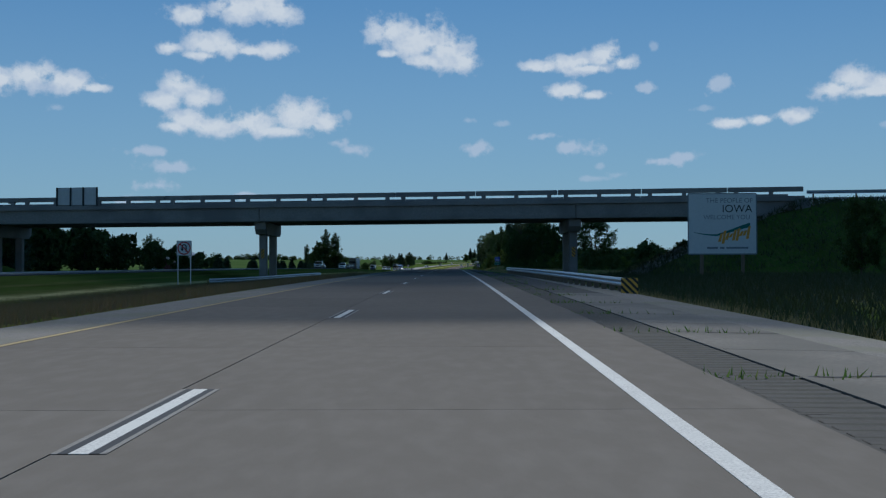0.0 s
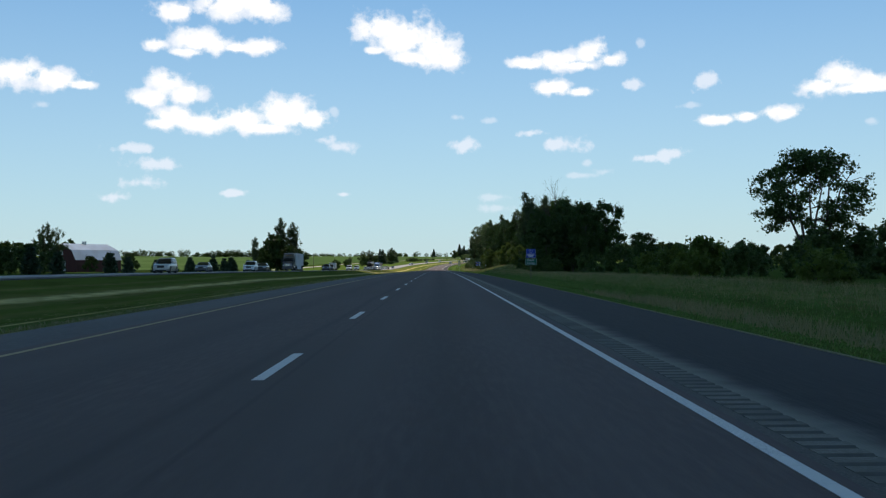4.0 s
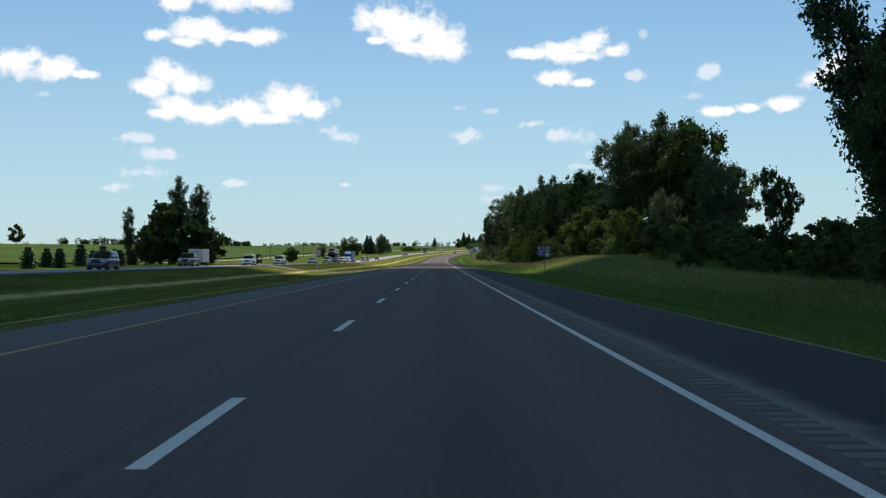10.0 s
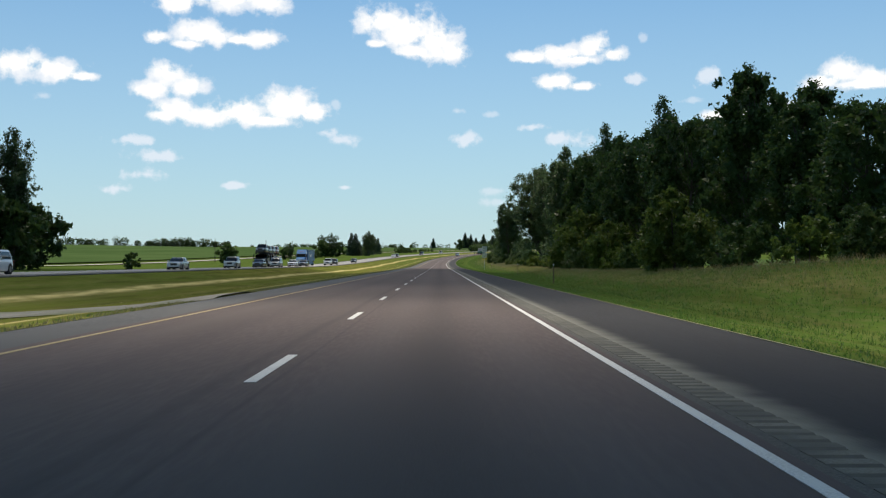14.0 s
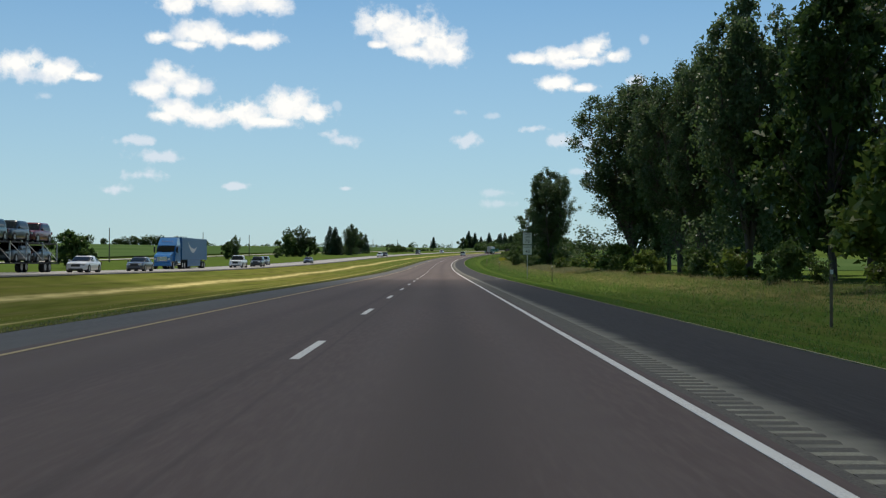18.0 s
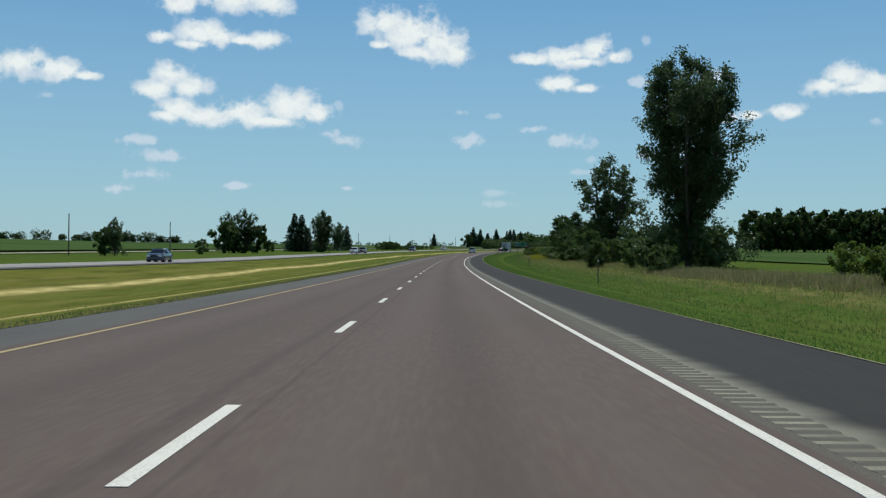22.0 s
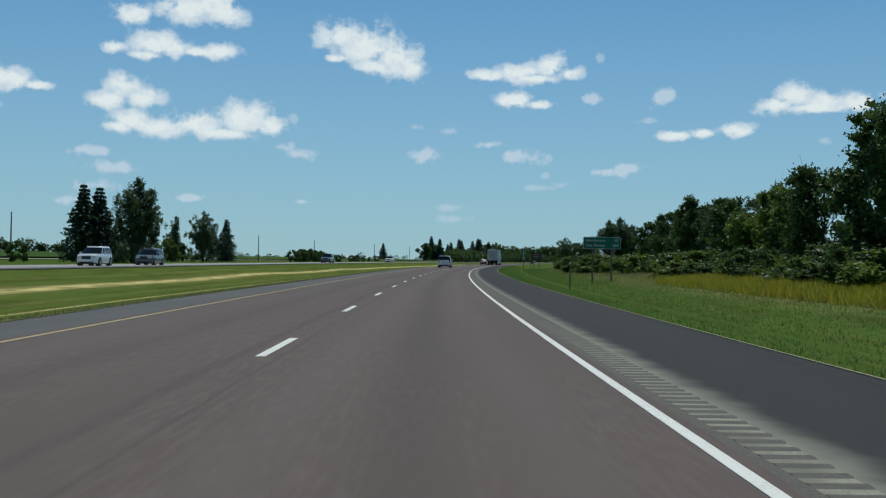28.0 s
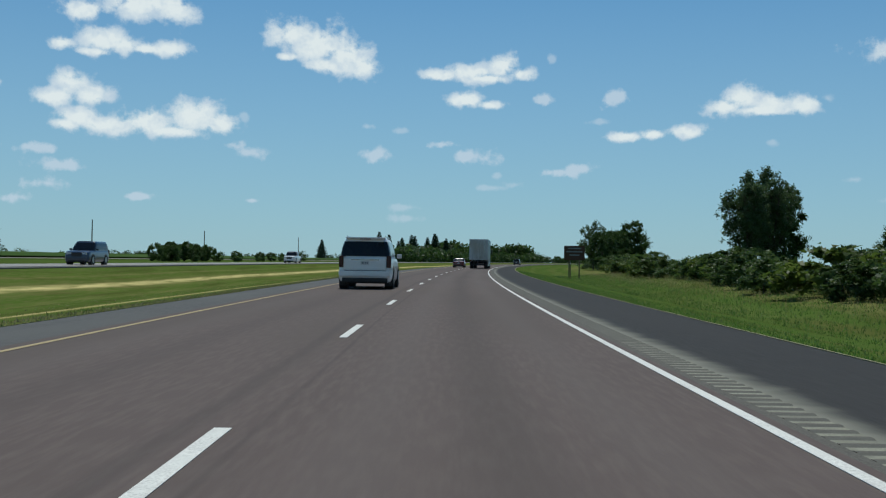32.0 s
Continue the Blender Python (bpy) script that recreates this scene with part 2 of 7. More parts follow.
# ---- materials ----
def material(name, base, second=None, scale=1.0, rough=0.8, metal=0.0, bump=0.0, fine=None, spread=0.5, stretch=(1, 1, 1), spec=0.5,
             third=None, big=0.08, each=0.0, translucent=0.0, bump_scale=None, object_space=True, uv=False):
    """base and second colour mixed by grain at `scale` per metre, third by broad stains; each: brightness change from object to object."""
    m = bpy.data.materials.new(name)
    m.use_nodes = True
    nt = m.node_tree
    b = nt.nodes["Principled BSDF"]
    b.inputs["Roughness"].default_value, b.inputs["Metallic"].default_value = rough, metal
    b.inputs["Specular IOR Level"].default_value = spec
    geo = nt.nodes.new("ShaderNodeTexCoord") if object_space else nt.nodes.new("ShaderNodeNewGeometry")
    src = geo.outputs["Object"] if object_space else geo.outputs["Position"]
    if uv:
        src = nt.nodes.new("ShaderNodeTexCoord").outputs["UV"]
    mp = nt.nodes.new("ShaderNodeMapping")
    mp.inputs["Scale"].default_value = stretch
    nt.links.new(src, mp.inputs["Vector"])

    def grain(sc, detail=4):
        n = nt.nodes.new("ShaderNodeTexNoise")
        n.inputs["Scale"].default_value, n.inputs["Detail"].default_value = sc, detail
        nt.links.new(mp.outputs[0], n.inputs["Vector"])
        return n

    def mixed(fac, a, bb):
        n = nt.nodes.new("ShaderNodeMix")
        n.data_type = "RGBA"
        nt.links.new(fac, n.inputs["Factor"])
        for sock, v in (("A", a), ("B", bb)):
            if isinstance(v, tuple):
                n.inputs[sock].default_value = (*v, 1)
            else:
                nt.links.new(v, n.inputs[sock])
        return n.outputs["Result"]

    def ramp(sock, lo, hi):
        n = nt.nodes.new("ShaderNodeMapRange")
        nt.links.new(sock, n.inputs["Value"])
        n.inputs["From Min"].default_value, n.inputs["From Max"].default_value = lo, hi
        return n.outputs[0]

    col = base
    if second:
        g = grain(scale)
        col = mixed(ramp(g.outputs[0], 0.5 - spread / 2, 0.5 + spread / 2), base, second)
    if fine:
        f = grain(scale * 9, 3)
        col = mixed(ramp(f.outputs[0], 0.42, 0.72), col, fine)
    if third:
        s = grain(big, 3)
        col = mixed(ramp(s.outputs[0], 0.45, 0.62), col, third)
    if each:
        info = nt.nodes.new("ShaderNodeObjectInfo")
        hs = nt.nodes.new("ShaderNodeHueSaturation")
        nt.links.new(ramp(info.outputs["Random"], -(1 - each) / (2 * each), (1 + each) / (2 * each)), hs.inputs["Value"])
        mr = hs.inputs["Value"].links[0].from_node
        mr.inputs["From Min"].default_value, mr.inputs["From Max"].default_value = 0, 1
        mr.inputs["To Min"].default_value, mr.inputs["To Max"].default_value = 1 - each, 1 + each
        if isinstance(col, tuple):
            hs.inputs["Color"].default_value = (*col, 1)
        else:
            nt.links.new(col, hs.inputs["Color"])
        col = hs.outputs[0]
    if isinstance(col, tuple):
        b.inputs["Base Color"].default_value = (*col, 1)
    else:
        nt.links.new(col, b.inputs["Base Color"])
    if bump:
        n = grain(bump_scale or scale * 4, 4)
        bp = nt.nodes.new("ShaderNodeBump")
        bp.inputs["Strength"].default_value, bp.inputs["Distance"].default_value = 1.0, bump
        nt.links.new(n.outputs[0], bp.inputs["Height"])
        nt.links.new(bp.outputs[0], b.inputs["Normal"])
    if translucent:
        tr = nt.nodes.new("ShaderNodeBsdfTranslucent")
        mx = nt.nodes.new("ShaderNodeMixShader")
        mx.inputs[0].default_value = translucent
        if isinstance(col, tuple):
            tr.inputs[0].default_value = (*col, 1)
        else:
            nt.links.new(col, tr.inputs[0])
        nt.links.new(b.outputs[0], mx.inputs[1])
        nt.links.new(tr.outputs[0], mx.inputs[2])
        nt.links.new(mx.outputs[0], nt.nodes["Material Output"].inputs[0])
    return m


M_ASPHALT = material("asphalt", (.122, .0945, .086), (.111, .086, .078), 1.6, .92, fine=(.137, .109, .097), third=(.112, .0892, .079), big=.5, bump=.002, bump_scale=60,
                     stretch=(1, .10, 1), uv=True, spec=.12)
M_SHOULDER = material("shoulder_asphalt", (.041, .039, .038), (.034, .032, .032), 3, .9, fine=(.052, .05, .048), third=(.046, .043, .041), big=.5, bump=.005, bump_scale=50,
                      stretch=(1, .04, 1), uv=True, spec=.12)
# faint wheel paths, an oily middle and the paving seam beside the lane line
nt = M_ASPHALT.node_tree
uvn, sepn = nt.nodes.new("ShaderNodeTexCoord"), nt.nodes.new("ShaderNodeSeparateXYZ")
nt.links.new(uvn.outputs["UV"], sepn.inputs[0])
wob = nt.nodes.new("ShaderNodeTexNoise")
wob.inputs["Scale"].default_value = .35
wmp = nt.nodes.new("ShaderNodeMapping")
wmp.inputs["Scale"].default_value = (1, .25, 1)
nt.links.new(uvn.outputs["UV"], wmp.inputs["Vector"])
nt.links.new(wmp.outputs[0], wob.inputs["Vector"])
col = nt.nodes["Principled BSDF"].inputs["Base Color"].links[0].from_socket


def lane_band(col, centre, half, tone, amount, wander=.5):
    """Mix a tone into the asphalt along a line at u = centre."""
    a = nt.nodes.new("ShaderNodeMath")
    a.operation = "MULTIPLY_ADD"
    nt.links.new(wob.outputs[0], a.inputs[0])
    a.inputs[1].default_value, a.inputs[2].default_value = wander, -centre - wander / 2
    b = nt.nodes.new("ShaderNodeMath")
    b.operation = "ADD"
    nt.links.new(a.outputs[0], b.inputs[0])
    nt.links.new(sepn.outputs[0], b.inputs[1])
    c = nt.nodes.new("ShaderNodeMath")
    c.operation = "ABSOLUTE"
    nt.links.new(b.outputs[0], c.inputs[0])
    d = nt.nodes.new("ShaderNodeMapRange")
    d.interpolation_type = "SMOOTHSTEP"
    nt.links.new(c.outputs[0], d.inputs["Value"])
    d.inputs["From Min"].default_value, d.inputs["From Max"].default_value = half, 0
    d.inputs["To Max"].default_value = amount
    e = nt.nodes.new("ShaderNodeMix")
    e.data_type = "RGBA"
    nt.links.new(d.outputs[0], e.inputs["Factor"])
    nt.links.new(col, e.inputs["A"])
    e.inputs["B"].default_value = (*tone, 1)
    return e.outputs["Result"]


for centre, half, tone, amount, wander in ((1.85, .55, (.085, .069, .062), .5, .3), (-1.85, .5, (.09, .072, .066), .4, .3), (.95, .5, (.136, .112, .102), .4, .3), (2.8, .5, (.136, .112, .102), .4, .3),
                                           (-.28, .16, (.066, .056, .052), .35, .25), (.22, .05, (.06, .051, .048), .3, .06), (-2.8, .5, (.136, .112, .102), .35, .3)):
    col = lane_band(col, centre, half, tone, amount, wander)
nt.links.new(col, nt.nodes["Principled BSDF"].inputs["Base Color"])
M_SHOULDER_IN = material("inner_shoulder_asphalt", (.078, .074, .068), (.06, .057, .053), 1.5, .85, fine=(.1, .095, .087), third=(.09, .086, .078), big=.6, bump=.004, bump_scale=50,
                         stretch=(1, .2, 1), uv=True, spec=.3)
M_DUST = material("dusty_asphalt", (.27, .262, .2), (.2, .194, .15), 5, .92, fine=(.33, .32, .25), third=(.17, .163, .13), big=1.2, bump=.004, bump_scale=50, object_space=False, spec=.15)
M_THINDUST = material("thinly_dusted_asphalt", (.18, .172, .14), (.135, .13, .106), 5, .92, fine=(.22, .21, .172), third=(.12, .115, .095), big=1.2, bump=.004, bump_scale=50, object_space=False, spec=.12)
M_RIDGE = material("worn_asphalt_ridge", (.115, .105, .09), (.09, .083, .073), 6, .92, fine=(.15, .14, .118), bump=.004, bump_scale=50, object_space=False, spec=.15)
M_GROOVE = material("rumble_groove", (.085, .08, .066), (.12, .114, .094), 7, .9, object_space=False)
M_CONCRETE = material("road_concrete", (.19, .17, .145), (.175, .157, .134), .5, .95, fine=(.205, .185, .16), third=(.165, .148, .128), big=.1, bump=.0015, bump_scale=30,
                      each=.05, stretch=(1, .35, 1), uv=True, spec=.04)
M_OLDCON = material("shoulder_concrete", (.19, .17, .14), (.15, .135, .115), 1.6, .9, fine=(.23, .21, .175), third=(.14, .128, .105), big=.3, bump=.006, bump_scale=30, each=.05,
                    object_space=False)
M_OLDDARK = material("weathered_shoulder_concrete", (.15, .136, .114), (.115, .104, .09), 2.2, .92, fine=(.19, .172, .145), third=(.11, .1, .085), big=.5, bump=.006, bump_scale=30, each=.08, object_space=False)
M_JOINT = material("joint_sealant", (.05, .048, .045), (.08, .075, .07), 4, .8, object_space=False)
M_WHITE = material("white_road_paint", (.8, .785, .73), (.68, .665, .62), 6, .9, fine=(.5, .485, .45), third=(.7, .69, .64), big=1.2, object_space=False, spec=.08)
M_YELLOW = material("yellow_road_paint", (.52, .4, .21), (.43, .34, .18), 6, .85, fine=(.27, .22, .15), object_space=False, spec=.1)
M_PALE = material("pale_patched_concrete", (.27, .25, .22), (.22, .205, .18), 3, .85, fine=(.3, .28, .25), object_space=False)
M_PATCH = material("old_dark_patch", (.115, .105, .092), (.085, .08, .072), 3, .92, fine=(.12, .113, .1), bump=.004, bump_scale=40, object_space=False, spec=.2)
M_BLACKTAPE = material("black_tape", (.03, .03, .032), (.045, .045, .046), 5, .75, object_space=False)
M_GRAVEL = material("gravel", (.2, .182, .155), (.13, .118, .102), 7, .95, fine=(.36, .33, .29), third=(.2, .19, .14), big=.4, bump=.03, bump_scale=14, object_space=False)
M_BRIDGE = material("bridge_concrete", (.27, .255, .235), (.22, .21, .195), .9, .85, fine=(.3, .285, .26), third=(.2, .19, .18), big=.25, bump=.004, bump_scale=20)
M_GALV = material("galvanised_steel", (.55, .57, .59), (.45, .47, .5), 3, .42, .85, bump=.001)
M_POSTWOOD = material("weathered_post_wood", (.2, .15, .1), (.13, .1, .07), 8, .9, stretch=(1, 1, .2), bump=.004)
M_SIGNBACK = material("sign_aluminium", (.5, .51, .52), (.43, .44, .45), 3, .5, .7)
M_BARK = material("bark", (.105, .082, .062), (.06, .048, .038), 5, .95, stretch=(1, 1, .25), bump=.03)


# ---- builders ----
def mesh_object(name, bm, mat, parent=None, label="", smooth=False):
    me = bpy.data.meshes.new(name)
    bm.normal_update()
    bm.to_mesh(me)
    bm.free()
    if smooth:
        me.polygons.foreach_set("use_smooth", [True] * len(me.polygons))
    me.materials.append(mat)
    ob = new(name, me)
    if parent:
        ob.parent = parent
    if label:
        ob["label"] = label
    return ob


def part(name, bm, mat, parent, label="", smooth=False):
    return mesh_object(name, bm, mat, parent, label, smooth)


def raw(name, verts, faces, mat, parent=None, label=""):
    me = bpy.data.meshes.new(name)
    me.from_pydata(verts, [], faces)
    me.update()
    me.materials.append(mat)
    ob = new(name, me)
    if parent:
        ob.parent = parent
    if label:
        ob["label"] = label
    return ob


def empty(name, m):
    ob = new(name)
    ob.matrix_world = m
    ob.empty_display_size = 0.3
    return ob


def box(bm, x0, x1, y0, y1, z0, z1, bevel=0.0):
    r = bmesh.ops.create_cube(bm, size=1)
    bmesh.ops.transform(bm, matrix=Matrix.Translation(((x0 + x1) / 2, (y0 + y1) / 2, (z0 + z1) / 2)) @ Matrix.Diagonal((x1 - x0, y1 - y0, z1 - z0, 1)), verts=r["verts"])
    if bevel:
        bmesh.ops.bevel(bm, geom=list({e for v in r["verts"] for e in v.link_edges}), offset=bevel, segments=2, affect="EDGES", profile=0.6)
    return bm


def boxed(x0, x1, y0, y1, z0, z1, bevel=0.0):
    return box(bmesh.new(), x0, x1, y0, y1, z0, z1, bevel)


def tube(bm, p, q, r0, r1=None, n=8):
    p, q = Vector(p), Vector(q)
    d = q - p
    r = bmesh.ops.create_cone(bm, cap_ends=True, segments=n, radius1=r0, radius2=r0 if r1 is None else r1, depth=d.length)
    bmesh.ops.transform(bm, matrix=Matrix.Translation((p + q) / 2) @ d.to_track_quat("Z", "Y").to_matrix().to_4x4(), verts=r["verts"])
    return bm


def prism(profile, x0, x1, bevel=0.0):
    """A (y, z) outline drawn out from x0 to x1."""
    bm = bmesh.new()
    a = [bm.verts.new((x0, y, z)) for y, z in profile]
    b = [bm.verts.new((x1, y, z)) for y, z in profile]
    bm.faces.new(a)
    bm.faces.new(b[::-1])
    for i in range(len(a)):
        j = (i + 1) % len(a)
        bm.faces.new((a[j], a[i], b[i], b[j]))
    bmesh.ops.recalc_face_normals(bm, faces=bm.faces[:])
    if bevel:
        bmesh.ops.bevel(bm, geom=bm.edges[:], offset=bevel, segments=2, affect="EDGES", profile=0.6)
    return bm


def strip(name, s0, s1, us, zs, mat, step=6.0, thick=0.25):
    """A band along the road with cross-section us, zs (closed below)."""
    n = max(2, int(math.ceil((s1 - s0) / step)) + 1)
    ss = np.linspace(s0, s1, n)
    us, zs = list(us), list(zs)
    us2 = us + [us[-1], us[0]]
    zs2 = zs + [zs[-1] - thick, zs[0] - thick]
    k = len(us2)
    x, y, z, h = road_arrays(ss)
    verts = []
    for i in range(n):
        c, sn = math.cos(h[i]), math.sin(h[i])
        verts += [(x[i] + u * c, y[i] - u * sn, z[i] + zz) for u, zz in zip(us2, zs2)]
    faces = []
    for i in range(n - 1):
        for j in range(k):
            a, b = i * k + j, i * k + (j + 1) % k
            faces.append((a, b, b + k, a + k))
    faces.append(tuple(range(k))[::-1])
    faces.append(tuple(range((n - 1) * k, n * k)))
    ob = raw(name, verts, faces, mat)
    lay = ob.data.uv_layers.new(name="lane")
    idx = np.empty(len(ob.data.loops), dtype=np.int32)
    ob.data.loops.foreach_get("vertex_index", idx)
    cu, cs = np.tile(np.array(us2), n), np.repeat(ss, k)
    lay.data.foreach_set("uv", np.stack([cu[idx], cs[idx]], axis=1).astype(np.float32).ravel())
    return ob


# ---- ground: one sheet; cross-section follows the road's grade ----
BRIDGE_S, JOINT_S = 117.5, 118.5
OPP_IN, OPP_OUT, OPP_Z = -27.3, -34.7, 0.30
GU = (-5.6, -7.0, -10, -15, -20, -23.5, -25.4)
GZ = (-.10, -.22, -.62, -.95, -.70, -.05, .18)


def bank(s, u):
    """Height of the ground above the grade line at s, u."""
    if u > 0:
        crest = np.interp(s, (0, 230, 340, 420, 460, 490, 545, 610, 700, 800, 900, 1100), (-.3, -.2, -.3, -.2, .6, 2.0, 1.9, .4, .0, .3, .2, 0))
        z = float(np.interp(u, (6.4, 7.6, 11.5, 14, 22, 30, 60), (-.08, -.2, -.75, -.8, crest * .75 - .1, crest, crest)))
    elif u > -26:
        z = float(np.interp(-u, [-a for a in GU], GZ))
    else:
        z = float(np.interp(-u, (26, 37.2, 38.4, 42, 46, 55, 90), (OPP_Z - .12, OPP_Z - .12, OPP_Z - .25, -.7, -.6, -.1, 0)))
    if not -38 < u < -25:
        z += noise.noise((s * .03, u * .05, 0)) * .12 * min(1, max(0, (abs(u) - 9) / 10))
    # embankments of the overpass
    d = abs(s - 118 + .155 * u)
    if d < 40:
        wide = max(0.0, 1 - max(0.0, d - 7.0) / 13.0)
        if u > 12:
            z += 6.8 * wide * min(1, max(0, (u - 20) / 14.5))
        if u < -40:
            z += 6.3 * wide * min(1, max(0, (-u - 48) / 12.5))
    return z


def swell(s, u):
    """Rise and fall of the open fields away from the road."""
    z = noise.noise((s * .0022 + 3, u * .0016, 1)) * min(1, max(0, abs(u) - 150) / 500) * 7
    if u < -88:
        z += min(5.0, (-u - 88) * .013) * min(1, max(0, (s - 640) / 250))
    return z


def build_ground():
    ss = np.concatenate([np.arange(-240, 60, 12.0), np.arange(60, 170, 3.0), np.arange(170, 1300, 8.0), np.arange(1300, 2200, 30.0), np.array([2300, 2500, 2800, 3200, 3700, 4400])])
    us = np.array([-2600, -1500, -900, -500, -300, -200, -140, -100, -80, -66, -61, -56, -52, -48, -44, -40, -38.6, -37.6, -30, -25.6, -24, -22, -18, -15, -12, -9, -7, -6.2, -5.5, -2, 2, 6.3, 7, 8, 10, 12,
                   14, 17, 20, 23, 27, 32, 38, 45, 60, 90, 140, 250, 500, 900, 1500, 2600.0])
    x, y, z, h = road_arrays(ss)
    verts = []
    for i, s in enumerate(ss):
        c, sn = math.cos(h[i]), math.sin(h[i])
        for u in us:
            if -5.6 < u < 6.4:
                g = -.4
            else:
                g = bank(s, u) if abs(u) < 95 else 0.0
            if abs(u) > 88:
                g += swell(s, u)
            # far rays keep clear of one another on the inside of the bend
            verts.append((x[i] + u * c, y[i] - u * sn if abs(u) < 400 else y[i] - math.copysign(400, u) * sn, z[i] + g))
    k = len(us)
    faces = [(i * k + j, i * k + j + 1, (i + 1) * k + j + 1, (i + 1) * k + j) for i in range(len(ss) - 1) for j in range(k - 1)]
    return verts, faces, [(u, s) for s in ss for u in us]


def grass_material():
    """Green grass; mown straw lies in bands along the road, at u metres from the lane line."""
    m = material("grass_ground", (.048, .1, .018), (.075, .125, .024), .5, .95, fine=(.105, .125, .04), third=(.078, .12, .026), big=.03, bump=.07, bump_scale=5, object_space=False,
                 stretch=(1, .12, 1), spec=0.0)
    nt = m.node_tree
    L, N = nt.links, nt.nodes

    def mth(op, a, b=0.0, c=0.0, clamp=False):
        n = N.new("ShaderNodeMath")
        n.operation, n.use_clamp = op, clamp
        for i, v in enumerate((a, b, c)):
            if isinstance(v, (int, float)):
                n.inputs[i].default_value = v
            else:
                L.new(v, n.inputs[i])
        return n.outputs[0]

    uv, sep = N.new("ShaderNodeTexCoord"), N.new("ShaderNodeSeparateXYZ")
    L.new(uv.outputs["UV"], sep.inputs[0])

    def noise_of(scale, sx, sy, detail=4):
        mp, n = N.new("ShaderNodeMapping"), N.new("ShaderNodeTexNoise")
        L.new(uv.outputs["UV"], mp.inputs["Vector"])
        mp.inputs["Scale"].default_value = (sx, sy, 1)
        L.new(mp.outputs[0], n.inputs["Vector"])
        n.inputs["Scale"].default_value, n.inputs["Detail"].default_value = scale, detail
        return n.outputs[0]

    wander = mth("MULTIPLY_ADD", noise_of(1, .05, .02, 2), 1.6, -.8)
    u = mth("ADD", sep.outputs[0], wander)
    ragged = noise_of(1, 1.6, .25, 5)
    patch = noise_of(1, .06, .012, 2)
    total = None
    # centre, half width, strength of each straw band
    for c, w, k in ((9.6, .4, .2), (13.6, 1.2, .2), (18.6, 2.2, .7), (22.5, 2.5, .5), (-7.2, 1.3, .62), (-10.9, 1.0, .6), (-15.4, .6, .35), (-19.2, 1.8, .6), (-22.6, .4, .4)):
        d = mth("DIVIDE", mth("ABSOLUTE", mth("SUBTRACT", u, c)), w)
        one = mth("MULTIPLY", mth("SUBTRACT", 1.25, d, 0, True), k)
        total = one if total is None else mth("MAXIMUM", total, one)
    rag = N.new("ShaderNodeMapRange")
    L.new(ragged, rag.inputs["Value"])
    rag.inputs["From Min"].default_value, rag.inputs["From Max"].default_value = .30, .62
    pat = N.new("ShaderNodeMapRange")
    L.new(patch, pat.inputs["Value"])
    pat.inputs["From Min"].default_value, pat.inputs["From Max"].default_value = .35, .6
    pat.inputs["To Min"].default_value = .45
    fac = mth("MULTIPLY", mth("MULTIPLY", total, rag.outputs[0]), pat.outputs[0])
    bs = N["Principled BSDF"]
    src = bs.inputs["Base Color"].links[0].from_socket
    # the median is drier than the verge
    med = N.new("ShaderNodeMapRange")
    L.new(sep.outputs[0], med.inputs["Value"])
    med.inputs["From Min"].default_value, med.inputs["From Max"].default_value = -5.0, -7.5
    med.inputs["To Max"].default_value = .6
    far = N.new("ShaderNodeMapRange")
    L.new(sep.outputs[0], far.inputs["Value"])
    far.inputs["From Min"].default_value, far.inputs["From Max"].default_value = -40.0, -26.0
    m1 = N.new("ShaderNodeMix")
    m1.data_type = "RGBA"
    along = N.new("ShaderNodeFloatCurve")
    span = N.new("ShaderNodeMapRange")
    L.new(sep.outputs[1], span.inputs["Value"])
    span.inputs["From Min"].default_value, span.inputs["From Max"].default_value = 400, 1000
    L.new(span.outputs[0], along.inputs["Value"])
    cv = along.mapping.curves[0]
    cv.points[0].location, cv.points[1].location = (0, .3), (1, .3)
    cv.points.new(.4, 1)
    cv.points.new(.75, .95)
    along.mapping.update()
    L.new(mth("MULTIPLY", mth("MULTIPLY", mth("MULTIPLY", med.outputs[0], far.outputs[0]), pat.outputs[0]), along.outputs[0]), m1.inputs["Factor"])
    L.new(src, m1.inputs["A"])
    m1.inputs["B"].default_value = (.2, .175, .042, 1)
    # mottling of coarse and fine grass
    blot = N.new("ShaderNodeMapRange")
    L.new(noise_of(1, .7, .09, 5), blot.inputs["Value"])
    blot.inputs["From Min"].default_value, blot.inputs["From Max"].default_value = .46, .66
    blot.inputs["To Max"].default_value = .6
    m0 = N.new("ShaderNodeMix")
    m0.data_type = "RGBA"
    L.new(blot.outputs[0], m0.inputs["Factor"])
    L.new(m1.outputs["Result"], m0.inputs["A"])
    m0.inputs["B"].default_value = (.062, .072, .018, 1)
    m1 = m0
    m2 = N.new("ShaderNodeMix")
    m2.data_type = "RGBA"
    L.new(fac, m2.inputs["Factor"])
    L.new(m1.outputs["Result"], m2.inputs["A"])
    m2.inputs["B"].default_value = (.25, .205, .085, 1)
    # raked windrows of dry hay
    rows = None
    for c, w, k in ((-10.9, .4, .75), (-19.3, .7, 1.0)):
        d = mth("DIVIDE", mth("ABSOLUTE", mth("SUBTRACT", u, c)), w)
        one = mth("MULTIPLY", mth("SUBTRACT", 1.3, d, 0, True), k)
        rows = one if rows is None else mth("MAXIMUM", rows, one)
    m3 = N.new("ShaderNodeMix")
    m3.data_type = "RGBA"
